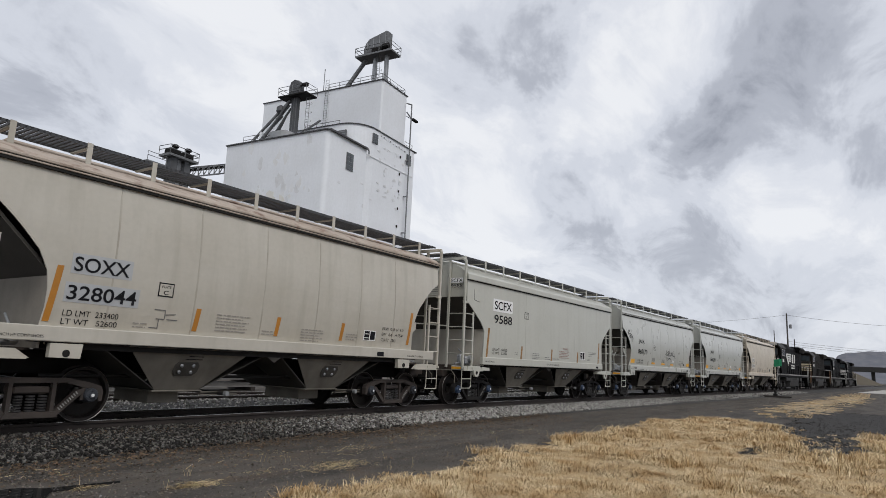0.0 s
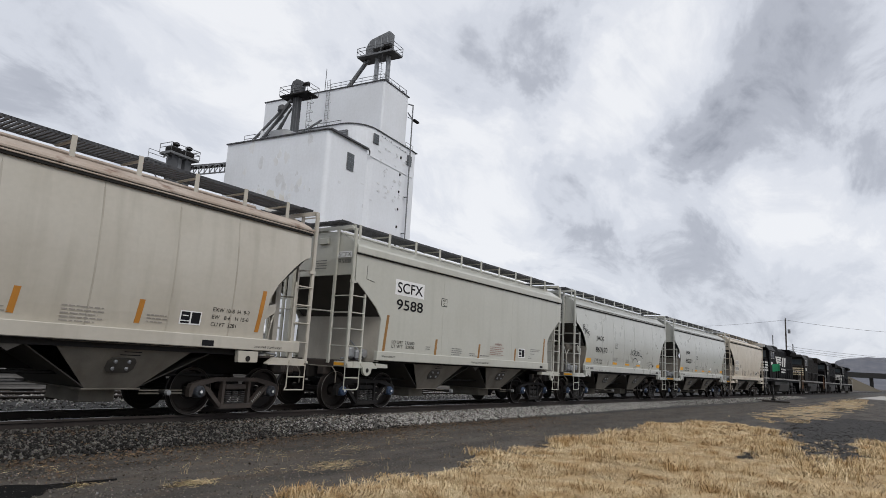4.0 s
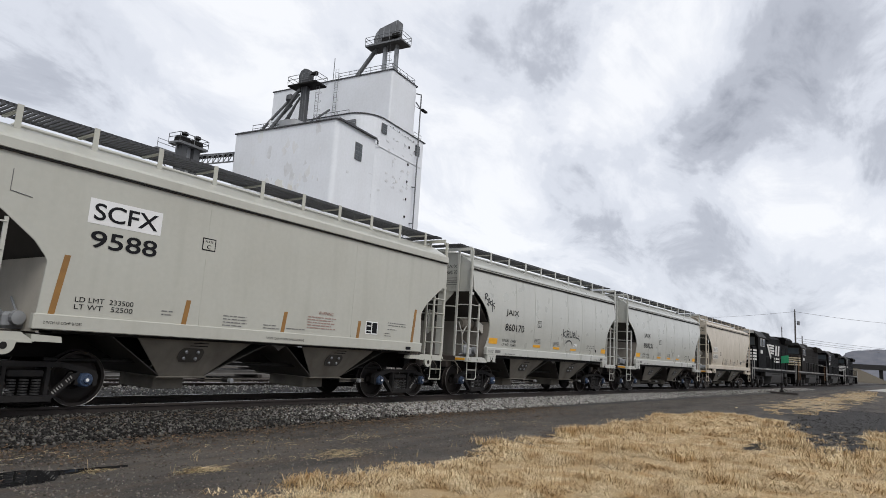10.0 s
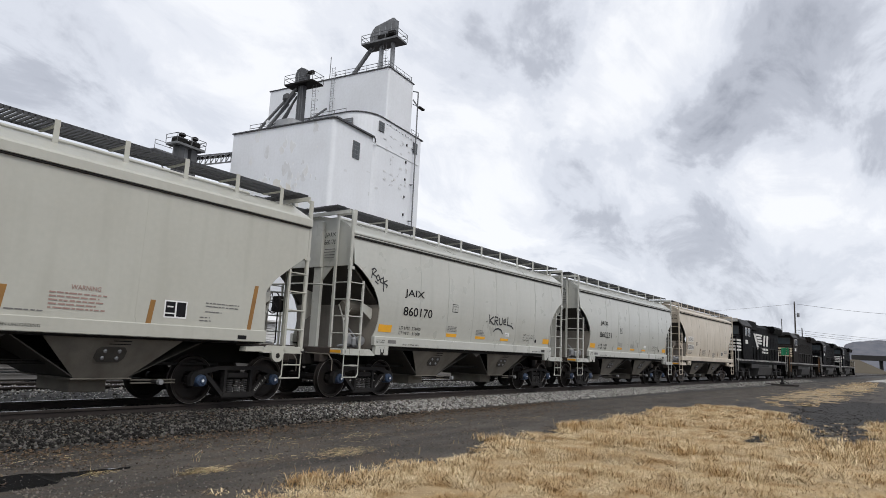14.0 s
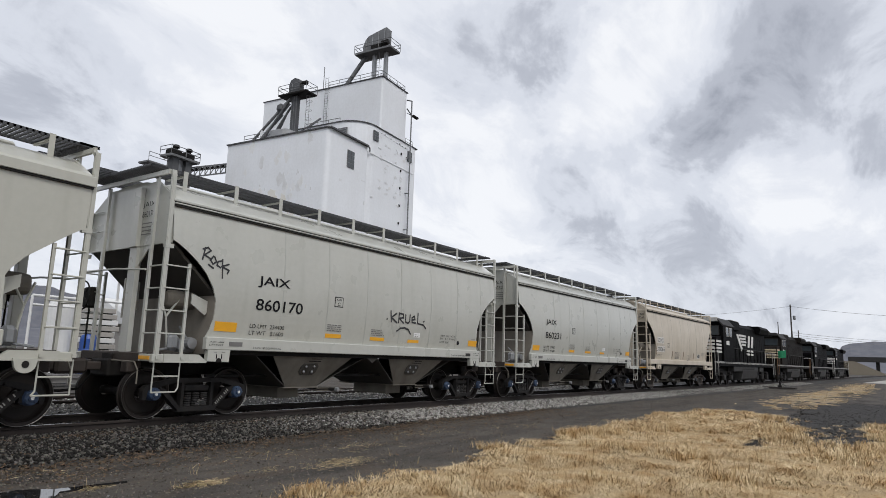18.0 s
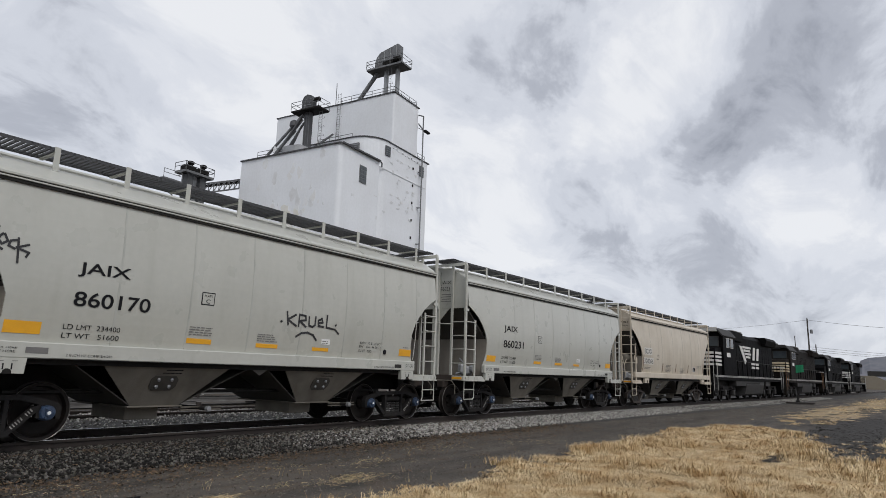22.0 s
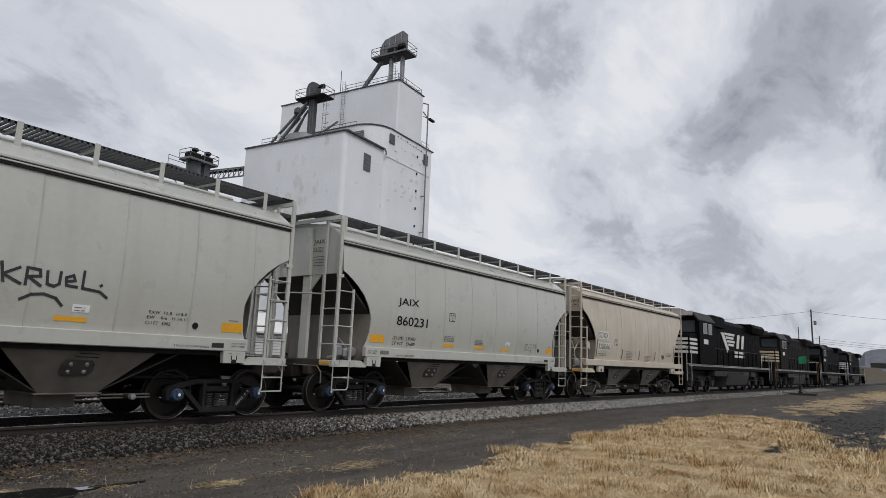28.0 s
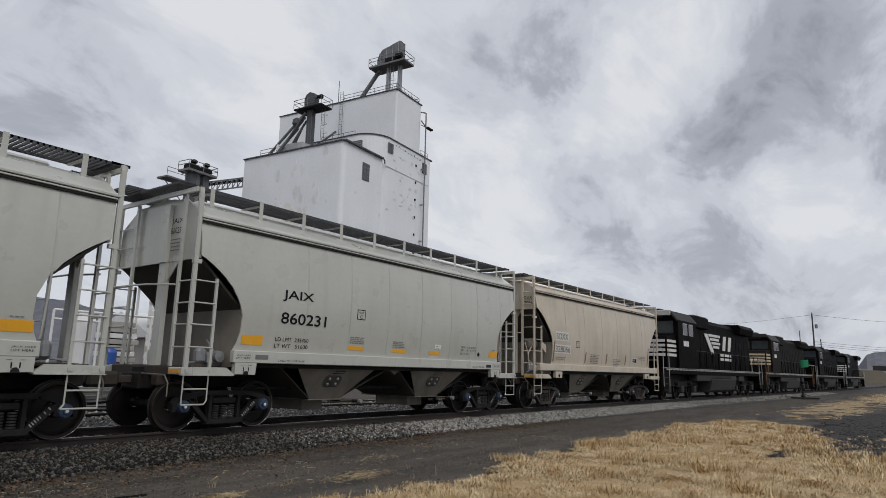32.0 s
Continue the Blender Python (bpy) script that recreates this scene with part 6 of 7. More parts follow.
# ---- ground, track and what lies beside it ----
def ground_mat():
    """Wet dark gravel and cinders: broad damp patches, pebbles, fine grit."""
    m = surf("wet_dark_gravel", (0.085, 0.074, 0.062), (0.034, 0.030, 0.026), 0.45, 0.85, bump=1.0, bscale=30, rvar=0.15, spec=0.3)
    nt = m.node_tree
    n, l = nt.nodes.new, nt.links.new
    b = nt.nodes["Principled BSDF"]
    old = b.inputs["Base Color"].links[0].from_socket
    co = n("ShaderNodeTexCoord")

    def drift(stretch, sc, lo, hi, colour, amount, src):
        mp = n("ShaderNodeMapping")
        mp.inputs["Scale"].default_value = stretch
        l(co.outputs["Object"], mp.inputs[0])
        t = n("ShaderNodeTexNoise")
        t.inputs["Scale"].default_value, t.inputs["Detail"].default_value = sc, 9
        l(mp.outputs[0], t.inputs["Vector"])
        r = n("ShaderNodeMapRange")
        r.inputs[1].default_value, r.inputs[2].default_value, r.inputs[4].default_value = lo, hi, amount
        l(t.outputs["Fac"], r.inputs[0])
        x = n("ShaderNodeMix")
        x.data_type = "RGBA"
        l(r.outputs[0], x.inputs[0])
        l(src, x.inputs[6])
        x.inputs[7].default_value = (*colour, 1)
        return x.outputs[2]

    # damp wheel tracks along the line, brown litter and pale grit
    c = drift((0.28, 1.5, 1), 0.9, 0.46, 0.66, (0.020, 0.018, 0.016), 0.85, old)
    c = drift((0.6, 1.6, 1), 1.7, 0.52, 0.72, (0.085, 0.056, 0.034), 0.6, c)
    c = drift((1, 1, 1), 55, 0.60, 0.75, (0.19, 0.17, 0.15), 0.7, c)
    l(c, b.inputs["Base Color"])
    return m


def pebble_mat(name, dark, light, rough=0.85, patchy=None, start=0.1):
    """Stones that differ one from the next."""
    m = bpy.data.materials.new(name)
    m.use_nodes = True
    nt = m.node_tree
    n, l = nt.nodes.new, nt.links.new
    b = nt.nodes["Principled BSDF"]
    b.inputs["Roughness"].default_value = rough
    b.inputs["Specular IOR Level"].default_value = 0.35
    g = n("ShaderNodeNewGeometry")
    r = n("ShaderNodeValToRGB")
    r.color_ramp.elements[0].color, r.color_ramp.elements[1].color = (*dark, 1), (*light, 1)
    r.color_ramp.elements[0].position, r.color_ramp.elements[1].position = start, 0.98
    l(g.outputs["Random Per Island"], r.inputs[0])
    co = n("ShaderNodeTexCoord")
    t = n("ShaderNodeTexNoise")
    t.inputs["Scale"].default_value = 60
    l(co.outputs["Object"], t.inputs["Vector"])
    x = n("ShaderNodeMix")
    x.data_type, x.blend_type = "RGBA", "MULTIPLY"
    x.inputs[0].default_value = 0.15 if patchy else 0.5
    l(r.outputs[0], x.inputs[6])
    l(t.outputs["Color"], x.inputs[7])
    out = x.outputs[2]
    if patchy:
        # broad dull and pale drifts
        t2 = n("ShaderNodeTexNoise")
        t2.inputs["Scale"].default_value, t2.inputs["Detail"].default_value = 2.2, 6
        l(co.outputs["Object"], t2.inputs["Vector"])
        r2 = n("ShaderNodeValToRGB")
        r2.color_ramp.elements[0].position, r2.color_ramp.elements[0].color = 0.34, (*patchy, 1)
        r2.color_ramp.elements[1].position, r2.color_ramp.elements[1].color = 0.62, (1, 1, 1, 1)
        l(t2.outputs["Fac"], r2.inputs[0])
        y = n("ShaderNodeMix")
        y.data_type, y.blend_type = "RGBA", "MULTIPLY"
        y.inputs[0].default_value = 1.0
        l(out, y.inputs[6])
        l(r2.outputs[0], y.inputs[7])
        out = y.outputs[2]
    l(out, b.inputs["Base Color"])
    return m


GROUND = ground_mat()
BALLAST = surf("grey_ballast", (0.035, 0.032, 0.029), (0.02, 0.019, 0.017), 1.1, 0.9, bump=1.0, bscale=16)
STONES = pebble_mat("crushed_grey_stone", (0.085, 0.078, 0.07), (0.56, 0.54, 0.50), start=0.15)
DIRTYSTONES = pebble_mat("grimy_dark_stone", (0.009, 0.0075, 0.006), (0.175, 0.163, 0.145), start=0.5)
GRIT = pebble_mat("brown_grey_grit", (0.075, 0.065, 0.055), (0.23, 0.20, 0.17))
STRAW = pebble_mat("dry_straw_grass", (0.50, 0.375, 0.205), (0.88, 0.725, 0.47), 0.8, (0.66, 0.53, 0.38))
BROWNSTALK = pebble_mat("brown_weed_stalk", (0.10, 0.066, 0.036), (0.36, 0.25, 0.13), 0.8)
ROADSTRAW = pebble_mat("dull_road_straw", (0.30, 0.215, 0.11), (0.80, 0.64, 0.37), 0.8)
THATCH = surf("matted_dead_grass", (0.46, 0.335, 0.18), (0.24, 0.165, 0.088), 2.2, 0.95, bump=1.0, bscale=60)
DULLTHATCH = surf("trodden_dead_grass", (0.34, 0.26, 0.155), (0.13, 0.10, 0.068), 2.5, 0.95, bump=1.0, bscale=40)
SOIL = surf("black_cinder_soil", (0.014, 0.012, 0.0105), (0.030, 0.026, 0.022), 2.0, 0.9, bump=1.0, bscale=30)
LEAF = pebble_mat("fallen_leaf_litter", (0.05, 0.034, 0.022), (0.22, 0.145, 0.085))
WATER = surf("puddle_water", (0.02, 0.02, 0.02), None, 3, 0.02, spec=0.5)
OLDRAIL = surf("weathered_grey_rail", (0.17, 0.165, 0.16), (0.09, 0.082, 0.075), 1.5, 0.6, metal=0.2, bump=0.1)
CONCRETE = surf("pale_concrete", (0.40, 0.38, 0.35), (0.30, 0.285, 0.265), 0.8, 0.9, bump=0.2)
BEIGETANK = surf("beige_plastic", (0.55, 0.48, 0.37), (0.44, 0.37, 0.28), 1.2, 0.6)
SHEDWHITE = surf("white_sheet_metal", (0.72, 0.72, 0.71), (0.62, 0.62, 0.61), 0.6, 0.6)
BLUEPLASTIC = surf("blue_plastic", (0.03, 0.09, 0.34), None, 2, 0.4)
# the ridge's distance haze is mixed into this base colour
WOODS = surf("hazy_winter_woods", (0.10, 0.105, 0.125), (0.16, 0.16, 0.175), 0.06, 0.95)
HAYFIELD = surf("pale_winter_field", (0.22, 0.19, 0.145), (0.16, 0.145, 0.115), 0.05, 0.95)


def raw_mesh(name, verts, tris, material, label, category, kind="stuff", smooth=False):
    me = bpy.data.meshes.new(name)
    me.vertices.add(len(verts))
    me.vertices.foreach_set("co", np.ascontiguousarray(verts, dtype=np.float32).ravel())
    nf, k = tris.shape
    me.loops.add(nf * k)
    me.loops.foreach_set("vertex_index", tris.astype(np.int32).ravel())
    me.polygons.add(nf)
    me.polygons.foreach_set("loop_start", np.arange(0, nf * k, k, dtype=np.int32))
    me.polygons.foreach_set("loop_total", np.full(nf, k, dtype=np.int32))
    me.update(calc_edges=True)
    me.validate()
    me.materials.append(material)
    return tagged(new(name, me), label, category, kind=kind)


def bumps(x, y):
    return 0.03 * noise.noise((x * 0.35, y * 0.35, 0.0)) + 0.012 * noise.noise((x * 1.7, y * 1.7, 3.0))


def ground_h(x, y):
    """Level lot with soft wheel ruts; it dips a little under the ballast."""
    near = max(0.0, 1 - max(0, abs(x - 20) - 25) / 30) * max(0.0, 1 - max(0, abs(y - 4) - 7) / 6)
    return near * bumps(x, y) + 0.02


def ground_sheet():
    xs = [-3500, -900, -300, -100, -40, -15, -5] + [i * 0.5 for i in range(0, 90)] + [46, 48, 50, 54, 60, 70, 90, 130, 200, 350, 800, 1800, 4500]
    ys = [-3500, -900, -200, -60, -25, -12, -8] + [i * 0.5 for i in range(-12, 25)] + [14, 16, 20, 26, 35, 50, 80, 150, 400, 1000, 4500]
    bm = bmesh.new()
    g = [[bm.verts.new((x, y, ground_h(x, y))) for y in ys] for x in xs]
    for a, b in zip(g, g[1:]):
        for i in range(len(ys) - 1):
            bm.faces.new((a[i], b[i], b[i + 1], a[i + 1]))
    return tagged(part("ground", bm, GROUND), "dark wet gravel lot and ground", "ground", kind="structure")


def bed_h(o):
    return float(np.interp(o, [-2.75, -2.4, -1.7, -1.3, 1.3, 1.9, 2.6, 3.0], [0.0, 0.10, 0.18, 0.195, 0.195, 0.16, 0.06, 0.0]))


def track_strip(name, offs, material, x0, x1, step, label, centre=track_y, parent=None):
    """A section of (offset across, height) swept along the track."""
    bm = bmesh.new()
    rows = []
    x = x0
    while x <= x1 + 1e-6:
        y = centre(x)
        rows.append([bm.verts.new((x, y + o, z)) for o, z in offs])
        x += step
    for a, b in zip(rows, rows[1:]):
        for i in range(len(offs) - 1):
            bm.faces.new((a[i], b[i], b[i + 1], a[i + 1]))
    return part(name, bm, material, parent, label)


def rails(parent, centre, zr, x0, x1, step):
    for s in (-1, 1):
        c = s * 0.7525
        rail = track_strip("rail", [(c - 0.075, zr - 0.172), (c - 0.07, zr - 0.16), (c - 0.012, zr - 0.135), (c - 0.010, zr - 0.05), (c - 0.036, zr - 0.038), (c + 0.036, zr - 0.038), (c + 0.010, zr - 0.05), (c + 0.012, zr - 0.135), (c + 0.07, zr - 0.16), (c + 0.075, zr - 0.172)], RAILWEB, x0, x1, step, "rusty brown running rail", centre, parent)
        track_strip("rail_head", [(c - 0.037, zr - 0.04), (c - 0.037, zr - 0.012), (c - 0.028, zr), (c + 0.028, zr), (c + 0.037, zr - 0.012), (c + 0.037, zr - 0.04)], RAILWEB, x0, x1, step, "rail head", centre, rail)
        track_strip("running_band", [(c - 0.026, zr + 0.001), (c + 0.026, zr + 0.001)], RAILHEAD, x0, x1, step, "polished running band", centre, rail)


def yard_y(x):
    return track_y(x) + 5.6


def tracks():
    offs = [(-2.75, 0.0), (-2.4, 0.09), (-1.7, 0.17), (-1.3, 0.185), (1.3, 0.185), (1.9, 0.15), (2.6, 0.06), (3.0, 0.0)]
    for name, centre, zr, x1, lab in (("main_track", track_y, RAIL, 330, "main railway track of worn rails on dark ties"), ("yard_track", yard_y, RAIL - 0.06, 120, "second yard track beyond the train")):
        tr = thing(name, pose(0, 0, 0), lab, "railway track", kind="structure")
        track_strip("ballast_bed", offs, BALLAST, -40, x1, 3, "grey crushed stone bed", centre, tr)
        rails(tr, centre, zr, -40, x1, 3)
        tie = box(-0.115, 0.115, -1.3, 1.3, zr - 0.30, zr - 0.155, 0.012)
        first = part("tie", tie, TIE, tr)
        first.matrix_basis = pose(-4, centre(-4), 0)
        rnd = random.Random(3)
        for k in range(1, 130 if name == "main_track" else 60):
            x = -4 + k * 0.54
            o = new("tie", first.data)
            o.parent = tr
            o.matrix_basis = pose(x, centre(x) + rnd.uniform(-0.05, 0.05), rnd.uniform(-0.008, 0.004), 0, 0, rnd.uniform(-1.5, 1.5))


OCT = np.array([(1, 0, 0), (-1, 0, 0), (0, 1, 0), (0, -1, 0), (0, 0, 1), (0, 0, -1)], float)
OCTF = np.array([(0, 2, 4), (2, 1, 4), (1, 3, 4), (3, 0, 4), (2, 0, 5), (1, 2, 5), (3, 1, 5), (0, 3, 5)])


def stones(name, pts, size, material, label, rng):
    n = len(pts)
    s = size * rng.uniform(0.55, 1.35, (n, 1, 1)) * rng.uniform(0.6, 1.3, (n, 1, 3)) * rng.uniform(0.75, 1.2, (n, 6, 1))
    v = OCT[None] * s
    a = rng.uniform(0, 6.283, (n, 3))
    for i, (p, q) in enumerate(((0, 1), (1, 2), (0, 2))):
        c, d = np.cos(a[:, i, None]), np.sin(a[:, i, None])
        v[:, :, p], v[:, :, q] = v[:, :, p] * c - v[:, :, q] * d, v[:, :, p] * d + v[:, :, q] * c
    v += pts[:, None, :]
    f = OCTF[None] + (np.arange(n) * 6)[:, None, None]
    return raw_mesh(name, v.reshape(-1, 3), f.reshape(-1, 3), material, label, "gravel")


def ballast():
    rng = np.random.default_rng(5)

    def spread(n, x0, x1, o0, o1, centre, lift=0.005):
        x, o = rng.uniform(x0, x1, n), rng.uniform(o0, o1, n)
        return np.array([(a, centre(a) + b, bed_h(b) + lift + rng.uniform(-0.012, 0.012)) for a, b in zip(x, o)])

    a = spread(17000, 8.6, 34, -2.5, -1.2, track_y)
    keep = rng.uniform(0, 1, len(a)) < np.clip((a[:, 0] - 7.6) / 4.0 + (a[:, 1] - 9.9) * 0.3, 0, 1)
    b = spread(7000, 34, 80, -2.5, -1.2, track_y, 0.01)
    stones("ballast_stones", np.concatenate([a[keep], b]), 0.034, STONES, "fresh pale grey crushed stone along the track", rng)
    c = spread(24000, 1.5, 13, -2.6, -0.8, track_y)
    d = spread(6000, 1.5, 40, -0.7, 0.7, track_y)
    e = c[rng.uniform(0, 1, len(c)) < np.clip((14 - c[:, 0]) / 4, 0, 1)]
    stones("grimy_ballast_stones", np.concatenate([e, d]), 0.030, DIRTYSTONES, "dark oily ballast stone beside the rail", rng)
    f = spread(14000, 3, 42, -2.4, 2.4, yard_y, 0.0)
    stones("yard_ballast_stones", f, 0.034, STONES, "grey ballast stone of the second track", rng)
    # loose pebbles on the lot
    n = 26000
    x = 3 + 52 * rng.uniform(0, 1, n) ** 1.6
    y = rng.uniform(5.2, 9.7, n)
    far = rng.uniform(0, 1, n) < 0.25
    y[far] = rng.uniform(-3, 9, far.sum())
    x[far] = rng.uniform(16, 60, far.sum())
    pts = np.array([(p, q, ground_h(p, q) + 0.003) for p, q in zip(x, y)])
    stones("loose_pebbles", pts, 0.014, GRIT, "loose brown-grey grit on the lot", rng)
    n = 260
    x, y = 3 + 45 * rng.uniform(0, 1, n) ** 1.4, rng.uniform(4, 9.8, n)
    stones("pale_pebbles", np.array([(p, q, ground_h(p, q) + 0.008) for p, q in zip(x, y)]), 0.012, STONES, "scattered pale pebbles on the lot", rng)
    # turned black clods where the turf is worn away
    pts = []
    for cx, cy, rx, ry in BARE:
        for k in range(900):
            a, q = rng.uniform(0, 6.283), rng.uniform(0, 1) ** 0.6
            p = (cx + rx * q * math.cos(a), cy + ry * q * math.sin(a))
            if turf(*p) < 0.45:
                pts.append((*p, ground_h(*p) + 0.012))
    stones("soil_clods", np.array(pts), 0.022, SOIL, "turned black soil clods", rng)
    # the churned soil itself, an uneven dark skin on the ground
    bm, vs = bmesh.new(), {}

    def corner(i, j):
        if (i, j) not in vs:
            x, y = 12 + i * 0.2, -4 + j * 0.1
            vs[i, j] = bm.verts.new((x, y, ground_h(x, y) + 0.006 + 0.05 * abs(noise.noise((x * 3, y * 5, 8.0)))))
        return vs[i, j]

    for i in range(130):
        for j in range(90):
            x, y = 12.1 + i * 0.2, -3.95 + j * 0.1
            if worn(x, y) < 0.35:
                bm.faces.new((corner(i, j), corner(i + 1, j), corner(i + 1, j + 1), corner(i, j + 1)))
    tagged(part("churned_soil", bm, SOIL, smooth=True), "churned wet black soil among the dead grass", "soil", kind="stuff")


BARE = ((18.0, 1.0, 3.4, 0.95), (23.0, 1.6, 5.6, 1.35), (30, 0.7, 8.0, 2.2), (20.5, -0.9, 2.6, 0.6), (26, -1.8, 4.5, 0.9), (15.2, 2.3, 0.9, 0.22))


def worn(x, y):
    """How whole the turf is: near 0 where wheels have churned it up."""
    bare = 1.0
    n3 = noise.noise((x * 1.5, y * 1.5, 4.0)) + 0.5 * noise.noise((x * 3.4, y * 4.5, 6.0))
    for cx, cy, rx, ry in BARE:
        bare = min(bare, max(0.08, (math.hypot((x - cx) / rx, (y - cy) / ry) + 0.5 * n3 - 0.75) * 2))
    return bare


def turf(x, y):
    """How much dead grass grows at a place, 0 to 1."""
    bare = worn(x, y)
    k = 1 + 0.00229 * x - 0.00483 * y
    x, y = (1.0169 * x + 0.0828 * y - 0.057) / k, (0.0311 * x + 0.9735 * y - 0.024) / k
    n1 = noise.noise((x * 0.5, y * 0.5, 1.0))
    n2 = noise.noise((x * 1.6, y * 1.6, 7.0))
    edge = 5.8 + 0.045 * (x - 6) + 0.5 * n1 + 0.45 * n2
    if x > 22:
        edge -= (x - 22) * 0.42
    g = min(1.0, max(0.0, (edge - y) * 1.1))
    # far limit of the patch towards the open lot
    far = 21.5 + 0.9 * y + 1.5 * n1
    g *= min(1.0, max(0.0, (far - x) * 0.6))
    g *= min(1.0, max(0.0, (x - 3.4 - 0.6 * n1 - 0.4 * n2) * 1.3))
    # thin strips further along the lot
    s = 0.0
    for cx, cy, rx, ry in ((44, 4.5, 13, 1.2), (64, 3.6, 20, 1.6), (36, 3.4, 6, 0.8), (84, 2.2, 25, 1.8)):
        d = math.hypot((x - cx) / rx, (y - cy) / ry) + 0.9 * n2 + 0.5 * n1
        s = max(s, min(1.0, max(0.0, (1.0 - d) * 2.5)))
    return max(g * bare, s * 0.3)


def grass():
    rng = np.random.default_rng(11)
    # matted base, a raised uneven sheet cut to the patch
    xs, ys = np.arange(2.0, 34, 0.25), np.arange(-7.0, 7.6, 0.25)
    bm = bmesh.new()
    vs = {}
    for i, x in enumerate(xs[:-1]):
        for j, y in enumerate(ys[:-1]):
            if turf(x + 0.12, y + 0.12) > 0.78:
                q = []
                for a, b in ((i, j), (i + 1, j), (i + 1, j + 1), (i, j + 1)):
                    if (a, b) not in vs:
                        px = xs[a] + 0.16 * noise.noise((xs[a] * 3.1, ys[b] * 3.1, 12.0))
                        py = ys[b] + 0.16 * noise.noise((xs[a] * 3.1, ys[b] * 3.1, 17.0))
                        vs[a, b] = bm.verts.new((px, py, ground_h(px, py) + 0.012 + 0.03 * min(1, turf(px, py)) * (0.5 + noise.noise((px * 2, py * 2, 5)))))
                    q.append(vs[a, b])
                bm.faces.new(q)
    tagged(part("turf", bm, THATCH), "matted dead straw-coloured turf", "grass", kind="stuff")
    # thin mats further along the lot
    bm, vs = bmesh.new(), {}
    for i in range(150):
        for j in range(64):
            x, y = 30 + i * 0.3, 0.4 + j * 0.1
            if turf(x, y) > 0.2 + 0.16 * noise.noise((x * 1.5, y * 3, 3.0)):
                q = []
                for a, b in ((i, j), (i + 1, j), (i + 1, j + 1), (i, j + 1)):
                    if (a, b) not in vs:
                        px, py = 29.85 + a * 0.3, 0.35 + b * 0.1
                        vs[a, b] = bm.verts.new((px, py, ground_h(px, py) + 0.012 + 0.02 * abs(noise.noise((px * 2, py * 2, 5)))))
                    q.append(vs[a, b])
                bm.faces.new(q)
    tagged(part("grass_strip", bm, DULLTHATCH), "flattened straw-coloured grass strip on the lot", "grass", kind="stuff")
    P, H = [], []

    def sow(n, x0, x1, y0, y1, h):
        x, y = rng.uniform(x0, x1, n), rng.uniform(y0, y1, n)
        for a, b in zip(x, y):
            g = turf(a, b)
            if g > rng.uniform(0.05, 0.9):
                clump = 0.42 + 1.3 * max(0, noise.noise((a * 0.75, b * 0.75, 2.0)) + 0.05) + 1.9 * max(0, noise.noise((a * 1.9, b * 1.9, 9.0)) - 0.2)
                P.append((a, b, ground_h(a, b) + 0.01))
                H.append(h * clump * rng.uniform(0.5, 1.3))

    sow(38000, 3.2, 14, 1.0, 6.8, 0.097)
    sow(26000, 14, 32, -1, 7.5, 0.125)
    sow(22000, 28, 100, 1, 7, 0.045)
    sow(9000, 3, 14, -7, 1.5, 0.12)
    # taller upright tussocks, thickest along the far edge of the patch
    low = len(P)
    for i in range(2600):
        a, b = rng.uniform(5, 24), rng.uniform(-1, 7)
        g = turf(a, b)
        rise = noise.noise((a * 0.8, b * 0.8, 21.0)) + (0.25 if 0.15 < g < 0.8 and a > 14 else 0)
        if g > 0.15 and rise > 0.26:
            for j in range(10):
                p, q = a + rng.normal(0, 0.10), b + rng.normal(0, 0.10)
                P.append((p, q, ground_h(p, q) + 0.01))
                H.append(0.165 * min(1.25, 0.55 + rise) * rng.uniform(0.5, 1.25))
    P, H = np.array(P), np.array(H)
    # every sown point is a tuft of blades
    k = 8
    n = len(P) * k
    base = np.repeat(P, k, 0) + np.concatenate([rng.normal(0, 0.045, (n, 2)), np.zeros((n, 1))], 1)
    h = np.repeat(H, k) * rng.uniform(0.5, 1.25, n)
    ang = rng.uniform(0, 6.283, n)
    lean = np.where(np.arange(n) < low * k, rng.uniform(0.6, 3.4, n), rng.uniform(0.2, 1.5, n))
    d = np.stack([np.cos(ang), np.sin(ang), np.zeros(n)], 1)
    w = np.stack([-np.sin(ang), np.cos(ang), np.zeros(n)], 1) * (rng.uniform(0.0018, 0.0045, n) * (1 + base[:, 0] / 12))[:, None]
    up = np.array([0, 0, 1.0])
    mid = base + d * (h * lean * 0.35)[:, None] + up * (h * 0.6)[:, None]
    tip = base + d * (h * lean * 0.9)[:, None] + up * (h * np.clip(1.0 - 0.36 * lean, 0.2, 1))[:, None]
    v = np.stack([base - w, base + w, mid - w * 0.7, mid + w * 0.7, tip], 1)
    f = np.array([(0, 1, 3), (0, 3, 2), (2, 3, 4)])[None] + (np.arange(n) * 5)[:, None, None]
    raw_mesh("dead_grass", v.reshape(-1, 3), f.reshape(-1, 3), STRAW, "dry straw-coloured winter grass", "grass")
    # darker weed clumps standing in the turf and at its edge
    V, F = [], []
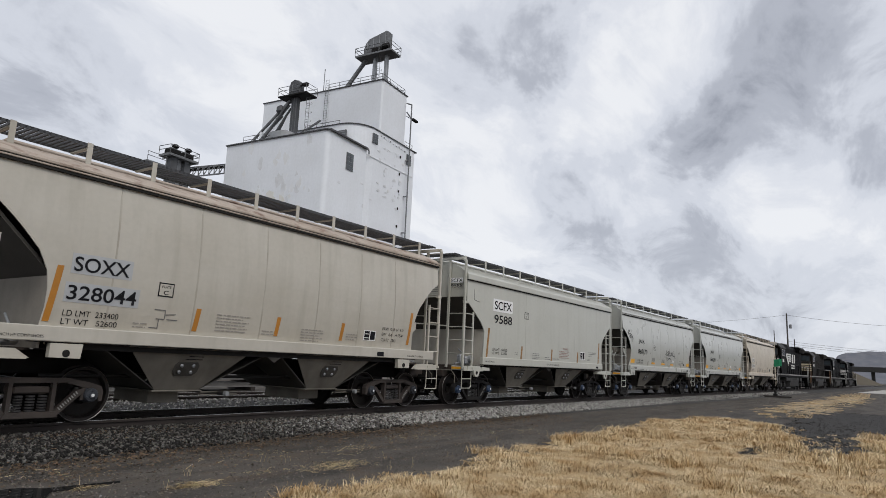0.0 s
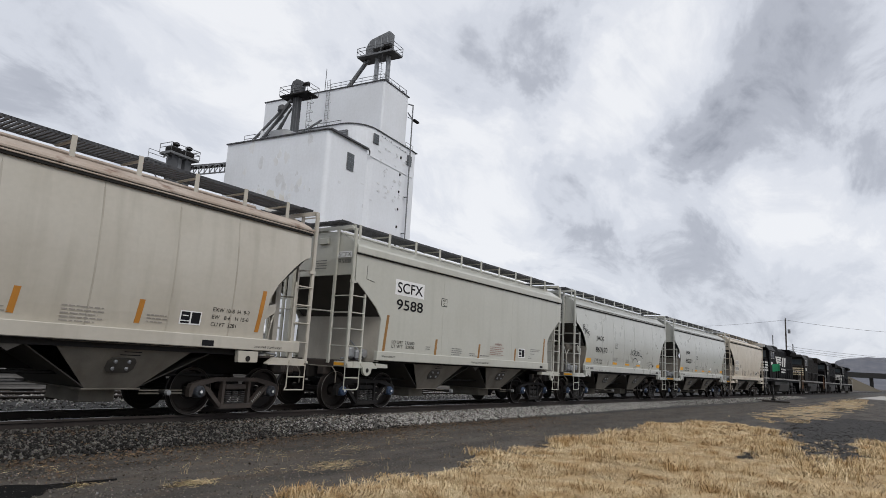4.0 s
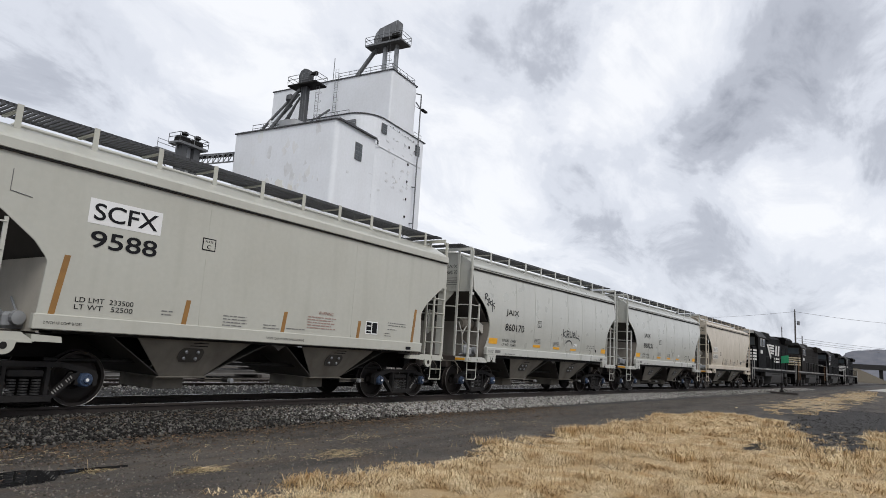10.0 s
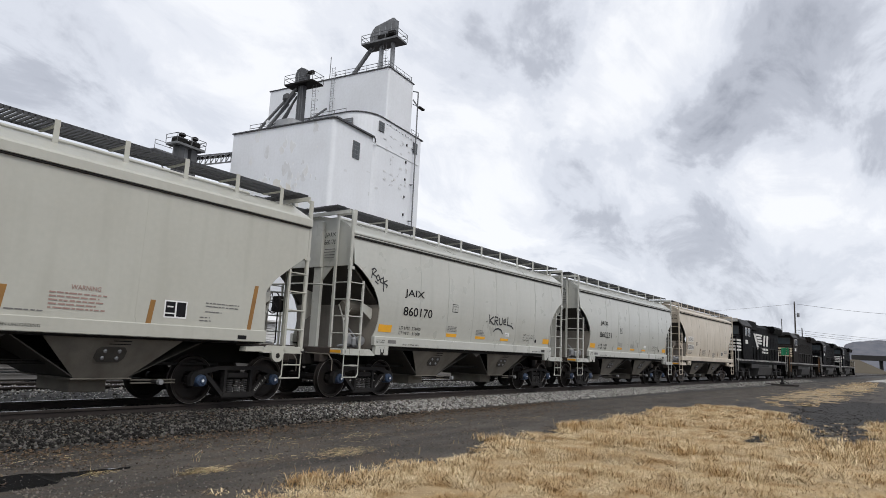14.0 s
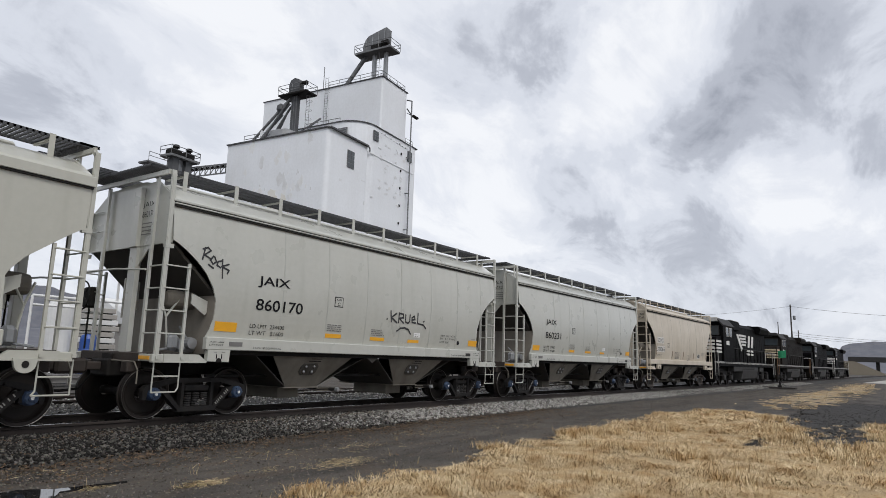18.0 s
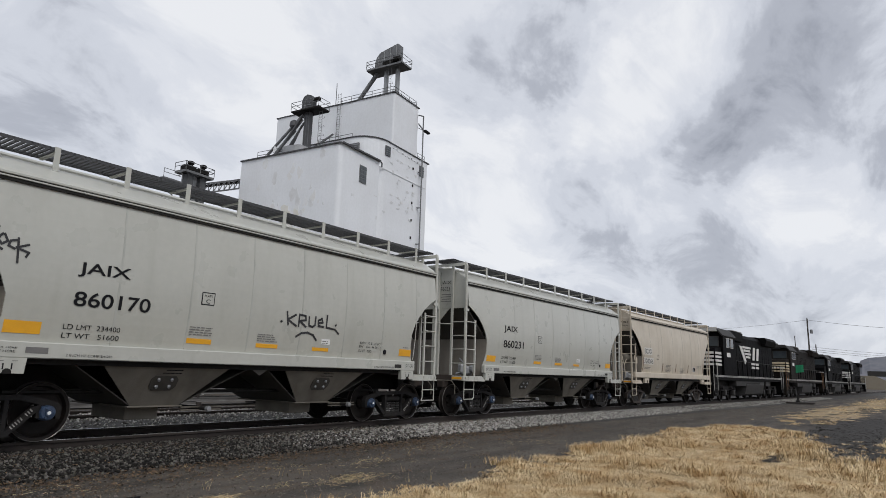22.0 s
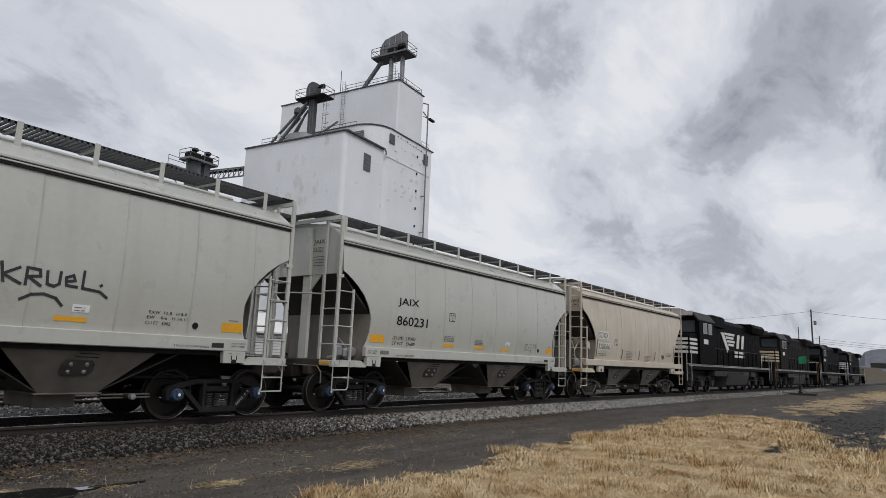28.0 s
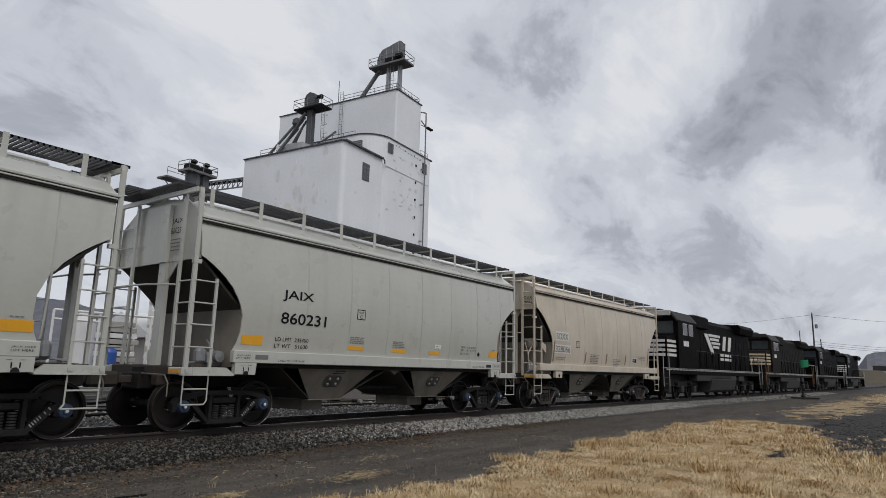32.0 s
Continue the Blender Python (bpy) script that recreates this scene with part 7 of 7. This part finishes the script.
    while len(F) < 3000:
        x = 4.5 + 24 * rng.uniform(0, 1) ** 1.4
        y = rng.uniform(-1, 7.2)
        g = turf(x, y)
        if g < 0.12 or noise.noise((x * 1.1, y * 1.1, 14.0)) < 0.08 + rng.uniform(-0.2, 0.2):
            continue
        z, hh = ground_h(x, y), rng.uniform(0.05, 0.13) * (1.25 if g < 0.6 else 1.0)
        for i in range(int(rng.integers(5, 14))):
            o = np.array([x + rng.normal(0, 0.05), y + rng.normal(0, 0.05), z])
            a, le = rng.uniform(0, 6.283), rng.uniform(0.3, 2.2)
            d = np.array([math.cos(a) * le, math.sin(a) * le, 1.0]) * hh * rng.uniform(0.5, 1.2)
            q = np.array([0.55, -0.83, 0]) * (0.0016 + 0.00022 * x)
            k = len(V)
            V += [o - q, o + q, o + d + q * 0.4, o + d - q * 0.4]
            F.append((k, k + 1, k + 2, k + 3))
    raw_mesh("brown_weeds", np.array(V), np.array(F), BROWNSTALK, "dull brown weed stalks among the dead grass", "weeds")


def straw_tufts():
    """A few loose straw heaps and lone stalks on the bare lot."""
    rng = np.random.default_rng(21)
    for cx, cy, r, n in ((4.94, 6.8, 0.16, 420), (3.08, 7.94, 0.12, 90), (3.99, 7.45, 0.1, 90), (7.25, 6.74, 0.33, 420), (6.14, 6.98, 0.25, 50), (8.7, 7.72, 0.45, 110), (7.08, 8.13, 0.5, 60), (11.61, 8.27, 0.7, 90), (4.21, 8.64, 0.5, 60), (14.15, 7.45, 0.8, 90), (5.99, 9.14, 1.6, 160)):
        v, f = [], []
        for i in range(n):
            px, py = cx + rng.normal(0, r), cy + rng.normal(0, r * 0.45)
            o = np.array([px, py, ground_h(px, py) + 0.005 + 0.03 * rng.uniform(0, 1) * max(0, 1 - math.hypot(px - cx, py - cy) / r)])
            a, ln = rng.uniform(0, 6.283), rng.uniform(0.02, 0.11)
            turn, rise = rng.uniform(-0.7, 0.7), abs(rng.normal(0, 0.16))
            k = len(v)
            for j in range(4):
                w = np.array([-math.sin(a), math.cos(a), 0.4]) * 0.0028 * (1 - 0.2 * j)
                v += [o - w, o + w]
                if j:
                    f.append((k + 2 * j - 2, k + 2 * j - 1, k + 2 * j + 1, k + 2 * j))
                o = o + np.array([math.cos(a), math.sin(a) * 0.8, rise]) * ln * 0.6
                a, rise = a + turn, rise - 0.12
        raw_mesh("straw_heap", np.array(v), np.array(f), ROADSTRAW, "small heap of loose dry straw on gravel", "straw")
    v, f = [], []
    for px, py, h in ((5.22, 7.38, 0.42), (5.3, 7.47, 0.3), (4.59, 6.9, 0.34), (6.75, 7.65, 0.4), (7.05, 7.55, 0.3), (9.98, 7.8, 0.34), (8.26, 6.56, 0.36), (7.63, 6.07, 0.34), (10.72, 6.81, 0.34), (3.93, 7.59, 0.3), (8.05, 5.87, 0.4), (9.41, 6.14, 0.36), (4.83, 5.53, 0.36), (11.87, 6.5, 0.4), (5.9, 5.61, 0.4), (6.57, 5.8, 0.35)):
        for i in range(3):
            o = np.array([px + rng.normal(0, 0.05), py + rng.normal(0, 0.05), ground_h(px, py)])
            a = rng.uniform(0, 6.28)
            d = np.array([0.35 * math.cos(a), 0.35 * math.sin(a), 1]) * h * rng.uniform(0.15, 0.4)
            w = np.array([0.55, -0.83, 0]) * 0.0022
            k = len(v)
            v += [o - w, o + w, o + d + w * 0.4, o + d - w * 0.4]
            f.append((k, k + 1, k + 2, k + 3))
    raw_mesh("lone_stalks", np.array(v), np.array(f), ROADSTRAW, "single dry weed stalks on the lot", "weeds")
    # leaf litter along the foot of the ballast
    n = 5200
    x = rng.uniform(2.5, 20, n)
    y = 9.3 + np.where(rng.uniform(0, 1, n) < 0.6, rng.normal(0, 0.22, n), -abs(rng.normal(0, 0.75, n))) + 0.1 * np.sin(x)
    s = rng.uniform(0.012, 0.04, n)
    a = rng.uniform(0, 6.28, n)
    z = np.array([ground_h(p, q) for p, q in zip(x, y)]) + 0.02 + np.clip(y - 9.2, 0, 1) * 0.12
    c, d = np.cos(a) * s, np.sin(a) * s
    v = np.stack([np.stack([x + c, y + d, z + rng.uniform(0, .03, n)], 1), np.stack([x - d * 0.6, y + c * 0.6, z], 1), np.stack([x - c, y - d, z + rng.uniform(0, .03, n)], 1), np.stack([x + d * 0.6, y - c * 0.6, z], 1)], 1)
    f = np.arange(n * 4).reshape(n, 4)
    raw_mesh("leaf_litter", v.reshape(-1, 3), f, LEAF, "brown leaf litter at the foot of the ballast", "leaves")
    # dead leaves and bark caught between the stones and along the tie ends
    n = 2400
    x = 1.8 + 16 * rng.uniform(0, 1, n) ** 1.2
    o = np.where(rng.uniform(0, 1, n) < 0.45, rng.uniform(-2.4, -1.3, n), rng.normal(-1.38, 0.09, n))
    s, a = rng.uniform(0.01, 0.03, n), rng.uniform(0, 6.28, n)
    y = np.array([track_y(p) for p in x]) + o
    z = np.array([bed_h(q) for q in o]) + 0.028
    c, d = np.cos(a) * s, np.sin(a) * s
    v = np.stack([np.stack([x + c, y + d, z + rng.uniform(0, .02, n)], 1), np.stack([x - d * 0.5, y + c * 0.5, z], 1), np.stack([x - c, y - d, z + rng.uniform(0, .02, n)], 1), np.stack([x + d * 0.5, y - c * 0.5, z], 1)], 1)
    raw_mesh("ballast_leaves", v.reshape(-1, 3), np.arange(n * 4).reshape(n, 4), LEAF, "dead brown leaves caught in the ballast", "leaves")


def puddle():
    """Shallow water in a wheel rut: a broad end and a long thin tongue."""
    rnd = random.Random(4)
    up, down = [], []
    for i in range(29):
        x = 2.0 + 2.45 * i / 28
        mid = 7.55 - 0.02 * math.sin(3 * x)
        wide = 0.34 if x < 3.45 else max(0.012, 0.34 - (x - 3.45) * 1.15) if x < 3.66 else 0.09 * (4.46 - x) / 0.8
        up.append((x, mid + wide * 0.85 + rnd.uniform(-0.015, 0.015) * min(1, wide * 8)))
        down.append((x, mid - wide * 1.1 + rnd.uniform(-0.02, 0.02) * min(1, wide * 8)))
    bm = bmesh.new()
    add_prism(bm, down + up[::-1], 0.0, 0.046, "z")
    tagged(part("puddle", bm, WATER), "still rain puddle on the gravel lot", "puddle", kind="structure")


def switch_stand():
    st = thing("switch_stand", pose(0.2, -1.3, 0.06), "railway switch stand with a green target flag", "switch stand")
    for x in (56.2, 56.9):
        part("head_tie", box(x - 0.13, x + 0.13, 7.0, 10.2, 0.0, 0.12, 0.01), TIE, st, "long dark head tie")
    part("stand_base", box(56.4, 56.7, 7.95, 8.25, 0.12, 0.26, 0.03), BLACKSTEEL, st)
    part("stand_body", lathe([(0.09, 0.26), (0.07, 0.5), (0.04, 0.6), (0.03, 0.65)], 12, "z"), BLACKSTEEL, st).matrix_basis = pose(56.55, 8.1, 0)
    part("mast", rods([((56.55, 8.1, 0.6), (56.55, 8.1, 2.95))], 0.013, 8), BLACKSTEEL, st, "thin dark mast")
    part("throw_lever", rods([((56.55, 8.05, 0.4), (56.0, 7.6, 0.22))], 0.025, 6), BLACKSTEEL, st)
    for k in range(4):
        bm = box(-0.01, 0.01, -0.15, 0.0, -0.28, 0.28, 0.003)
        ob = part("green_flag_panel", bm, GREENFLAG, st, "green cloth panel of the target")
        FLAG.append((ob, 56.55, 8.1 - 0.13 * k, 2.62 + 0.02 * k, k))
        ob.matrix_basis = pose(56.55, 8.1 - 0.13 * k, 2.40)


def poles():
    for x, y, h, top in ((113.3, 11.5, 11.5, True), (128.9, 15.2, 9.9, False), (112.3, 10.5, 7.5, False)):
        p = thing("utility_pole", pose(x, y, 0), "weathered timber utility pole" if top else "thin bare timber pole", "utility pole", "poles")
        part("shaft", lathe([(0.15, 0.0), (0.10, h)] if top else [(0.10, 0.0), (0.07, h)], 10, "z"), TIMBER, p)
        if top:
            part("transformer", lathe([(0.05, 0), (0.2, 0.02), (0.2, 0.6), (0.05, 0.65)], 12, "z"), STEELGREY, p).matrix_basis = pose(0.1, -0.45, h - 2.3)
            part("insulator", lathe([(0.05, h - 0.02), (0.07, h + 0.1), (0.02, h + 0.2)], 8, "z"), STEELGREY, p)

    def wire(a, b, sag, r, lab):
        bm = bmesh.new()
        a, b = Vector(a), Vector(b)
        pts = [a.lerp(b, i / 24) - Vector((0, 0, sag * 4 * (i / 24) * (1 - i / 24))) for i in range(25)]
        for p, q in zip(pts, pts[1:]):
            add_rod(bm, p, q, r, 4)
        tagged(part("overhead_wire", bm, WIRE), lab, "wire", "overhead wires")

    wire((113.3, 11.5, 11.3), (215.5, 70.5, 18.7), 1.2, 0.02, "thin grey overhead wire from the pole")
    wire((113.3, 11.5, 11.3), (171, -22.2, 13.9), 1.1, 0.024, "thin grey overhead wire from the pole")
    for z, d in ((7.2, 0.0), (6.8, 0.4), (6.45, 0.9)):
        wire((113.3, 11.5 - d, z), (184, -24.5, z + 1.3), 0.8, 0.022, "low grey overhead cable beyond the track")


def beyond():
    """What shows behind the train through its gaps."""
    # stacked old rails between the yard tracks
    for k, (x0, x1, y, z, n) in enumerate(((1.2, 14.0, 21.5, 0.03, 5), (7.2, 19.7, 23.2, 0.03, 6), (0.2, 11.4, 24.4, 0.03, 6))):
        st = thing("rail_stack", pose(0, 0, 0), "stack of pale weathered steel rails on timbers", "rail stack", "rail stacks")
        for i in range(4):
            x = x0 + 1 + i * (x1 - x0 - 2) / 3
            part("dunnage", box(x - 0.1, x + 0.1, y - 0.8, y + 0.8, z, z + 0.15), TIE, st)
            part("dunnage", box(x - 0.05, x + 0.05, y - 0.7, y + 0.7, z + 0.325, z + 0.45), TIE, st)
        for layer in range(2):
            for i in range(n - layer):
                yy = y - 0.65 + i * 1.3 / n + layer * 0.1
                zz = z + 0.15 + layer * 0.30
                part("stacked_rail", prism([(yy - 0.07, zz), (yy + 0.07, zz), (yy + 0.07, zz + 0.02), (yy + 0.012, zz + 0.04), (yy + 0.012, zz + 0.13), (yy + 0.036, zz + 0.14), (yy + 0.034, zz + 0.175), (yy - 0.034, zz + 0.175), (yy - 0.036, zz + 0.14), (yy - 0.012, zz + 0.13), (yy - 0.012, zz + 0.04), (yy - 0.07, zz + 0.02)], x0 + 0.2 * ((i * 7) % 3), x1 - 0.3 * ((i * 5) % 3), "x"), OLDRAIL, st)
    # tanks, frames and sheds
    for x, y, r, h, mt, lab in ((15.5, 30.8, 0.36, 2.2, BLUEPLASTIC, "tall blue plastic drum beside the sheds"), (14.5, 31.6, 0.6, 3.75, SHEDWHITE, "white upright storage tank"), (20.05, 30.4, 0.46, 3.2, DUCT, "slim galvanised tank under the bin"), (18.55, 30.9, 0.54, 2.65, BEIGETANK, "squat beige plastic tank")):
        t = thing("storage_tank" if mt is not BLUEPLASTIC else "plastic_drum", pose(x, y, 0), lab, "tank" if mt is not BLUEPLASTIC else "drum")
        part("shell", lathe([(r * 0.98, 0), (r, 0.05), (r, h * 0.9), (r * 0.8, h * 0.98), (0.1, h)], 24, "z"), mt, t)
        part("lid", lathe([(0.2, h - 0.02), (0.2, h + 0.08), (0.02, h + 0.1)], 12, "z"), mt, t)
        for z in (0.33, 0.66):
            part("hoop", lathe([(r + 0.004, h * z), (r + 0.015, h * z + 0.02), (r + 0.004, h * z + 0.05)], 24, "z"), mt, t)
    fr = thing("pipe_frame", pose(-2.3, 1.2, 0), "white-painted pipe gantry behind the tracks", "gantry")
    for x in (14.9, 16.9, 19.4):
        part("upright", rods([((x, 29.0, 0), (x, 29.0, 3.75))], 0.06, 8), SHEDWHITE, fr)
    part("top_beam", rods([((14.9, 29.0, 3.75), (19.4, 29.0, 3.75))], 0.06, 8), SHEDWHITE, fr)
    part("top_beam", rods([((14.9, 29.0, 3.35), (16.9, 29.0, 3.35))], 0.05, 8), SHEDWHITE, fr)
    # cone-bottomed bin on legs
    bn = thing("hopper_bin", pose(20.45, 31.9, 0), "white cone-bottomed grain bin on steel legs", "bin")
    part("shell", lathe([(1.14, 3.9), (1.15, 3.95), (1.15, 6.2), (1.1, 6.25), (0.3, 6.85), (0.02, 6.9)], 28, "z"), SHEDWHITE, bn)
    part("cone", lathe([(1.13, 3.84), (0.16, 2.5), (0.15, 2.3)], 28, "z"), SHEDWHITE, bn, "tapering hopper bottom")
    part("ring_beam", lathe([(1.13, 3.83), (1.2, 3.83), (1.2, 3.9), (1.13, 3.9)], 28, "z", True), STEELGREY, bn, "dark ring beam")
    for k in range(4):
        a = radians(45 + 90 * k)
        c, d = 1.14 * math.cos(a), 1.14 * math.sin(a)
        part("leg", rods([((c, d, 0), (c, d, 3.84))], 0.055, 8), SHEDWHITE, bn)
        part("brace", rods([((c, d, 3.5), (-d, c, 1.6))], 0.035, 6), SHEDWHITE, bn)
    # open stair tower with pale treads and rails
    tw = thing("stair_tower", pose(18.1, 32.2, 0), "weathered stair tower with pale boards", "tower")
    for x in (0, 0.75, 2.1):
        for y in (0, 1.3):
            part("post", box(x - 0.05, x + 0.05, y - 0.05, y + 0.05, 0, 5.7), TIMBER if x else SHEDWHITE, tw, "dark stained post" if x else "white post")
    for k in range(17):
        part("board", box(-0.12, 2.2, -0.085, -0.055, 0.55 + k * 0.31, 0.72 + k * 0.31 + 0.05 * (k % 3), 0.008), (SHEDWHITE, WEB, SHEDWHITE, PALEPATCH)[k % 4], tw, "pale weathered board")
    part("deck", box(-0.2, 2.3, -0.1, 1.4, 5.7, 5.78), SHEDWHITE, tw)
    part("guard_rail", rods([((-0.2, -0.08, 6.2), (2.3, -0.08, 6.2)), ((-0.2, -0.08, 5.78), (-0.2, -0.08, 6.2)), ((2.3, -0.08, 5.78), (2.3, -0.08, 6.2))], 0.03), SHEDWHITE, tw)
    # pale slabs stacked beside it
    sb = thing("slab_stack", pose(16.05, 32.4, 0), "stack of pale concrete slabs behind the tracks", "slabs")
    for k in range(12):
        part("slab", box(0.06 * (k % 3), 1.75 - 0.08 * (k % 4), 0.03 * (k % 2), 1.2, 0.02 + k * 0.30, 0.26 + k * 0.30, 0.02), CONCRETE if k % 3 else SHEDWHITE, sb)
    for k in range(11):
        part("spacer", box(0.3, 1.4, 0.15, 1.0, 0.26 + k * 0.30, 0.32 + k * 0.30), TIE, sb)
    sh = thing("sheet_metal_shed", pose(-2.2, 1.5, 0), "low white sheet-metal shed with a pale roof", "shed")
    part("wall", box(21.4, 31.0, 32.0, 38.0, 0, 3.0), CONCRETE, sh, "pale beige block wall")
    part("roof", prism([(31.6, 3.0), (35.0, 4.4), (38.4, 3.0), (38.4, 2.9), (31.6, 2.9)], 21.0, 31.4, "x"), SHEDWHITE, sh, "pale ribbed roof")
    for k in range(8):
        part("siding_board", box(21.35, 31.05, 31.93, 31.995, 1.55 + k * 0.18, 1.70 + k * 0.18, 0.01), SHEDWHITE, sh, "white siding board")
    part("door", box(24.6, 25.7, 31.92, 31.99, 0, 2.05), STEELGREY, sh)
    cab = thing("container_office", pose(-2.6, 0.9, 0), "white site container with double doors", "container")
    part("shell", box(9.6, 13.2, 29.5, 32.0, 0.15, 2.75, 0.03), SHEDWHITE, cab)
    for k in range(2):
        d = part("door", box(9.9 + k * 0.85, 10.7 + k * 0.85, 29.45, 29.495, 0.3, 2.5, 0.01), DUCT, cab)
        part("door_bar", rods([((10.3 + k * 0.85, 29.43, 0.3), (10.3 + k * 0.85, 29.43, 2.5))], 0.02, 6), STEELGREY, d)
    part("window", box(11.9, 12.8, 29.45, 29.495, 1.2, 2.1, 0.01), GLASSDARK, cab)
    # long low warehouse towards the hills
    wh = thing("warehouse", pose(-7.9, 1.0, 0), "long low white warehouse far behind the tracks", "warehouse")
    part("wall", box(8, 40, 92, 108, 0, 4.2), SHEDWHITE, wh)
    part("roof", prism([(91.5, 4.2), (100, 5.6), (108.5, 4.2), (108.5, 4.1), (91.5, 4.1)], 7.5, 40.5, "x"), DUCT, wh)
    for k in range(6):
        part("door", box(11 + k * 5, 13.6 + k * 5, 91.9, 91.99, 0, 3.0), STEELGREY, wh)


def hills():
    for r, rows, name, lab in ((1500, [(-26, 1.7), (-7.9, 2.89), (-1.74, 2.28), (0.34, 2.16), (1.91, 2.07), (2.44, 1.87), (2.81, 1.44), (3.08, 0.89), (4.03, 0.77), (7.75, 0.96), (19.7, 1.86), (42.3, 2.77), (60.1, 3.34), (62.9, 3.74), (64.5, 4.05), (67.2, 4.56), (71, 4.72), (85, 4.0), (115, 3.0)], "wooded_hill", "hazy blue-grey wooded ridge"),
                               (900, [(-26, 0.8), (-1.7, 0.85), (2.4, 0.8), (8, 0.6), (53, 1.0), (69, 1.35), (115, 1.0)], "low_ridge", "low hazy tree line before the ridge")):
        bm = bmesh.new()
        top, bot, back = [], [], []
        az = -25.0
        while az <= 110:
            e = float(np.interp(az, [p[0] for p in rows], [p[1] for p in rows]))
            e *= 1 + 0.05 * noise.noise((az * 0.9, r, 0)) + 0.03 * noise.noise((az * 5, r, 1))
            a = radians(az)
            c, s = math.cos(a), math.sin(a)
            h = r * math.tan(radians(e)) + 1.5
            bot.append(bm.verts.new((r * 0.86 * c, r * 0.86 * s, -1)))
            top.append(bm.verts.new((r * c, r * s, h)))
            back.append(bm.verts.new((r * 1.2 * c, r * 1.2 * s, -1)))
            az += 0.5
        for g, k in ((bot, top), (top, back)):
            for i in range(len(g) - 1):
                bm.faces.new((g[i], g[i + 1], k[i + 1], k[i]))
        tagged(part(name, bm, WOODS), lab, "hill", kind="structure")
    # road bridge and bank at the far end of the line
    br = thing("road_bridge", pose(0, 0, 0), "dark concrete road overpass far down the line", "bridge")
    part("deck", box(328, 336, -150, 12.5, 5.5, 7.0, 0.05), LOCOGREY, br)
    part("parapet", box(328, 328.3, -150, 12.5, 7.0, 7.6), LOCOGREY, br)
    for y in (2, -14, -30, -46):
        part("pier", box(331, 333, y - 0.7, y + 0.7, 0, 5.5), LOCOGREY, br)
    bm = bmesh.new()
    add_prism(bm, [(-2, 0.0), (10, 5.6), (60, 5.8), (74, 0)], 326, 338, "x")
    tagged(part("embankment", bm, HAYFIELD), "grassy embankment of the overpass", "embankment", kind="structure")
    tagged(part("far_field", box(150, 224, -70, -5.0, -0.05, 0.06), HAYFIELD), "pale winter field beside the line", "field", kind="structure")
    rb = bmesh.new()
    add_prism(rb, [(104, -60), (150, -60), (150, -0.5), (104, 2.5)], -0.05, 0.05, "z")
    tagged(part("far_road", rb, CONCRETE), "pale wet road across the lot", "road", kind="structure")


ground_sheet()
hills()
silo()
build_train()
switch_stand()
poles()
beyond()
puddle()
tracks()
ballast()
grass()
straw_tufts()
motions()
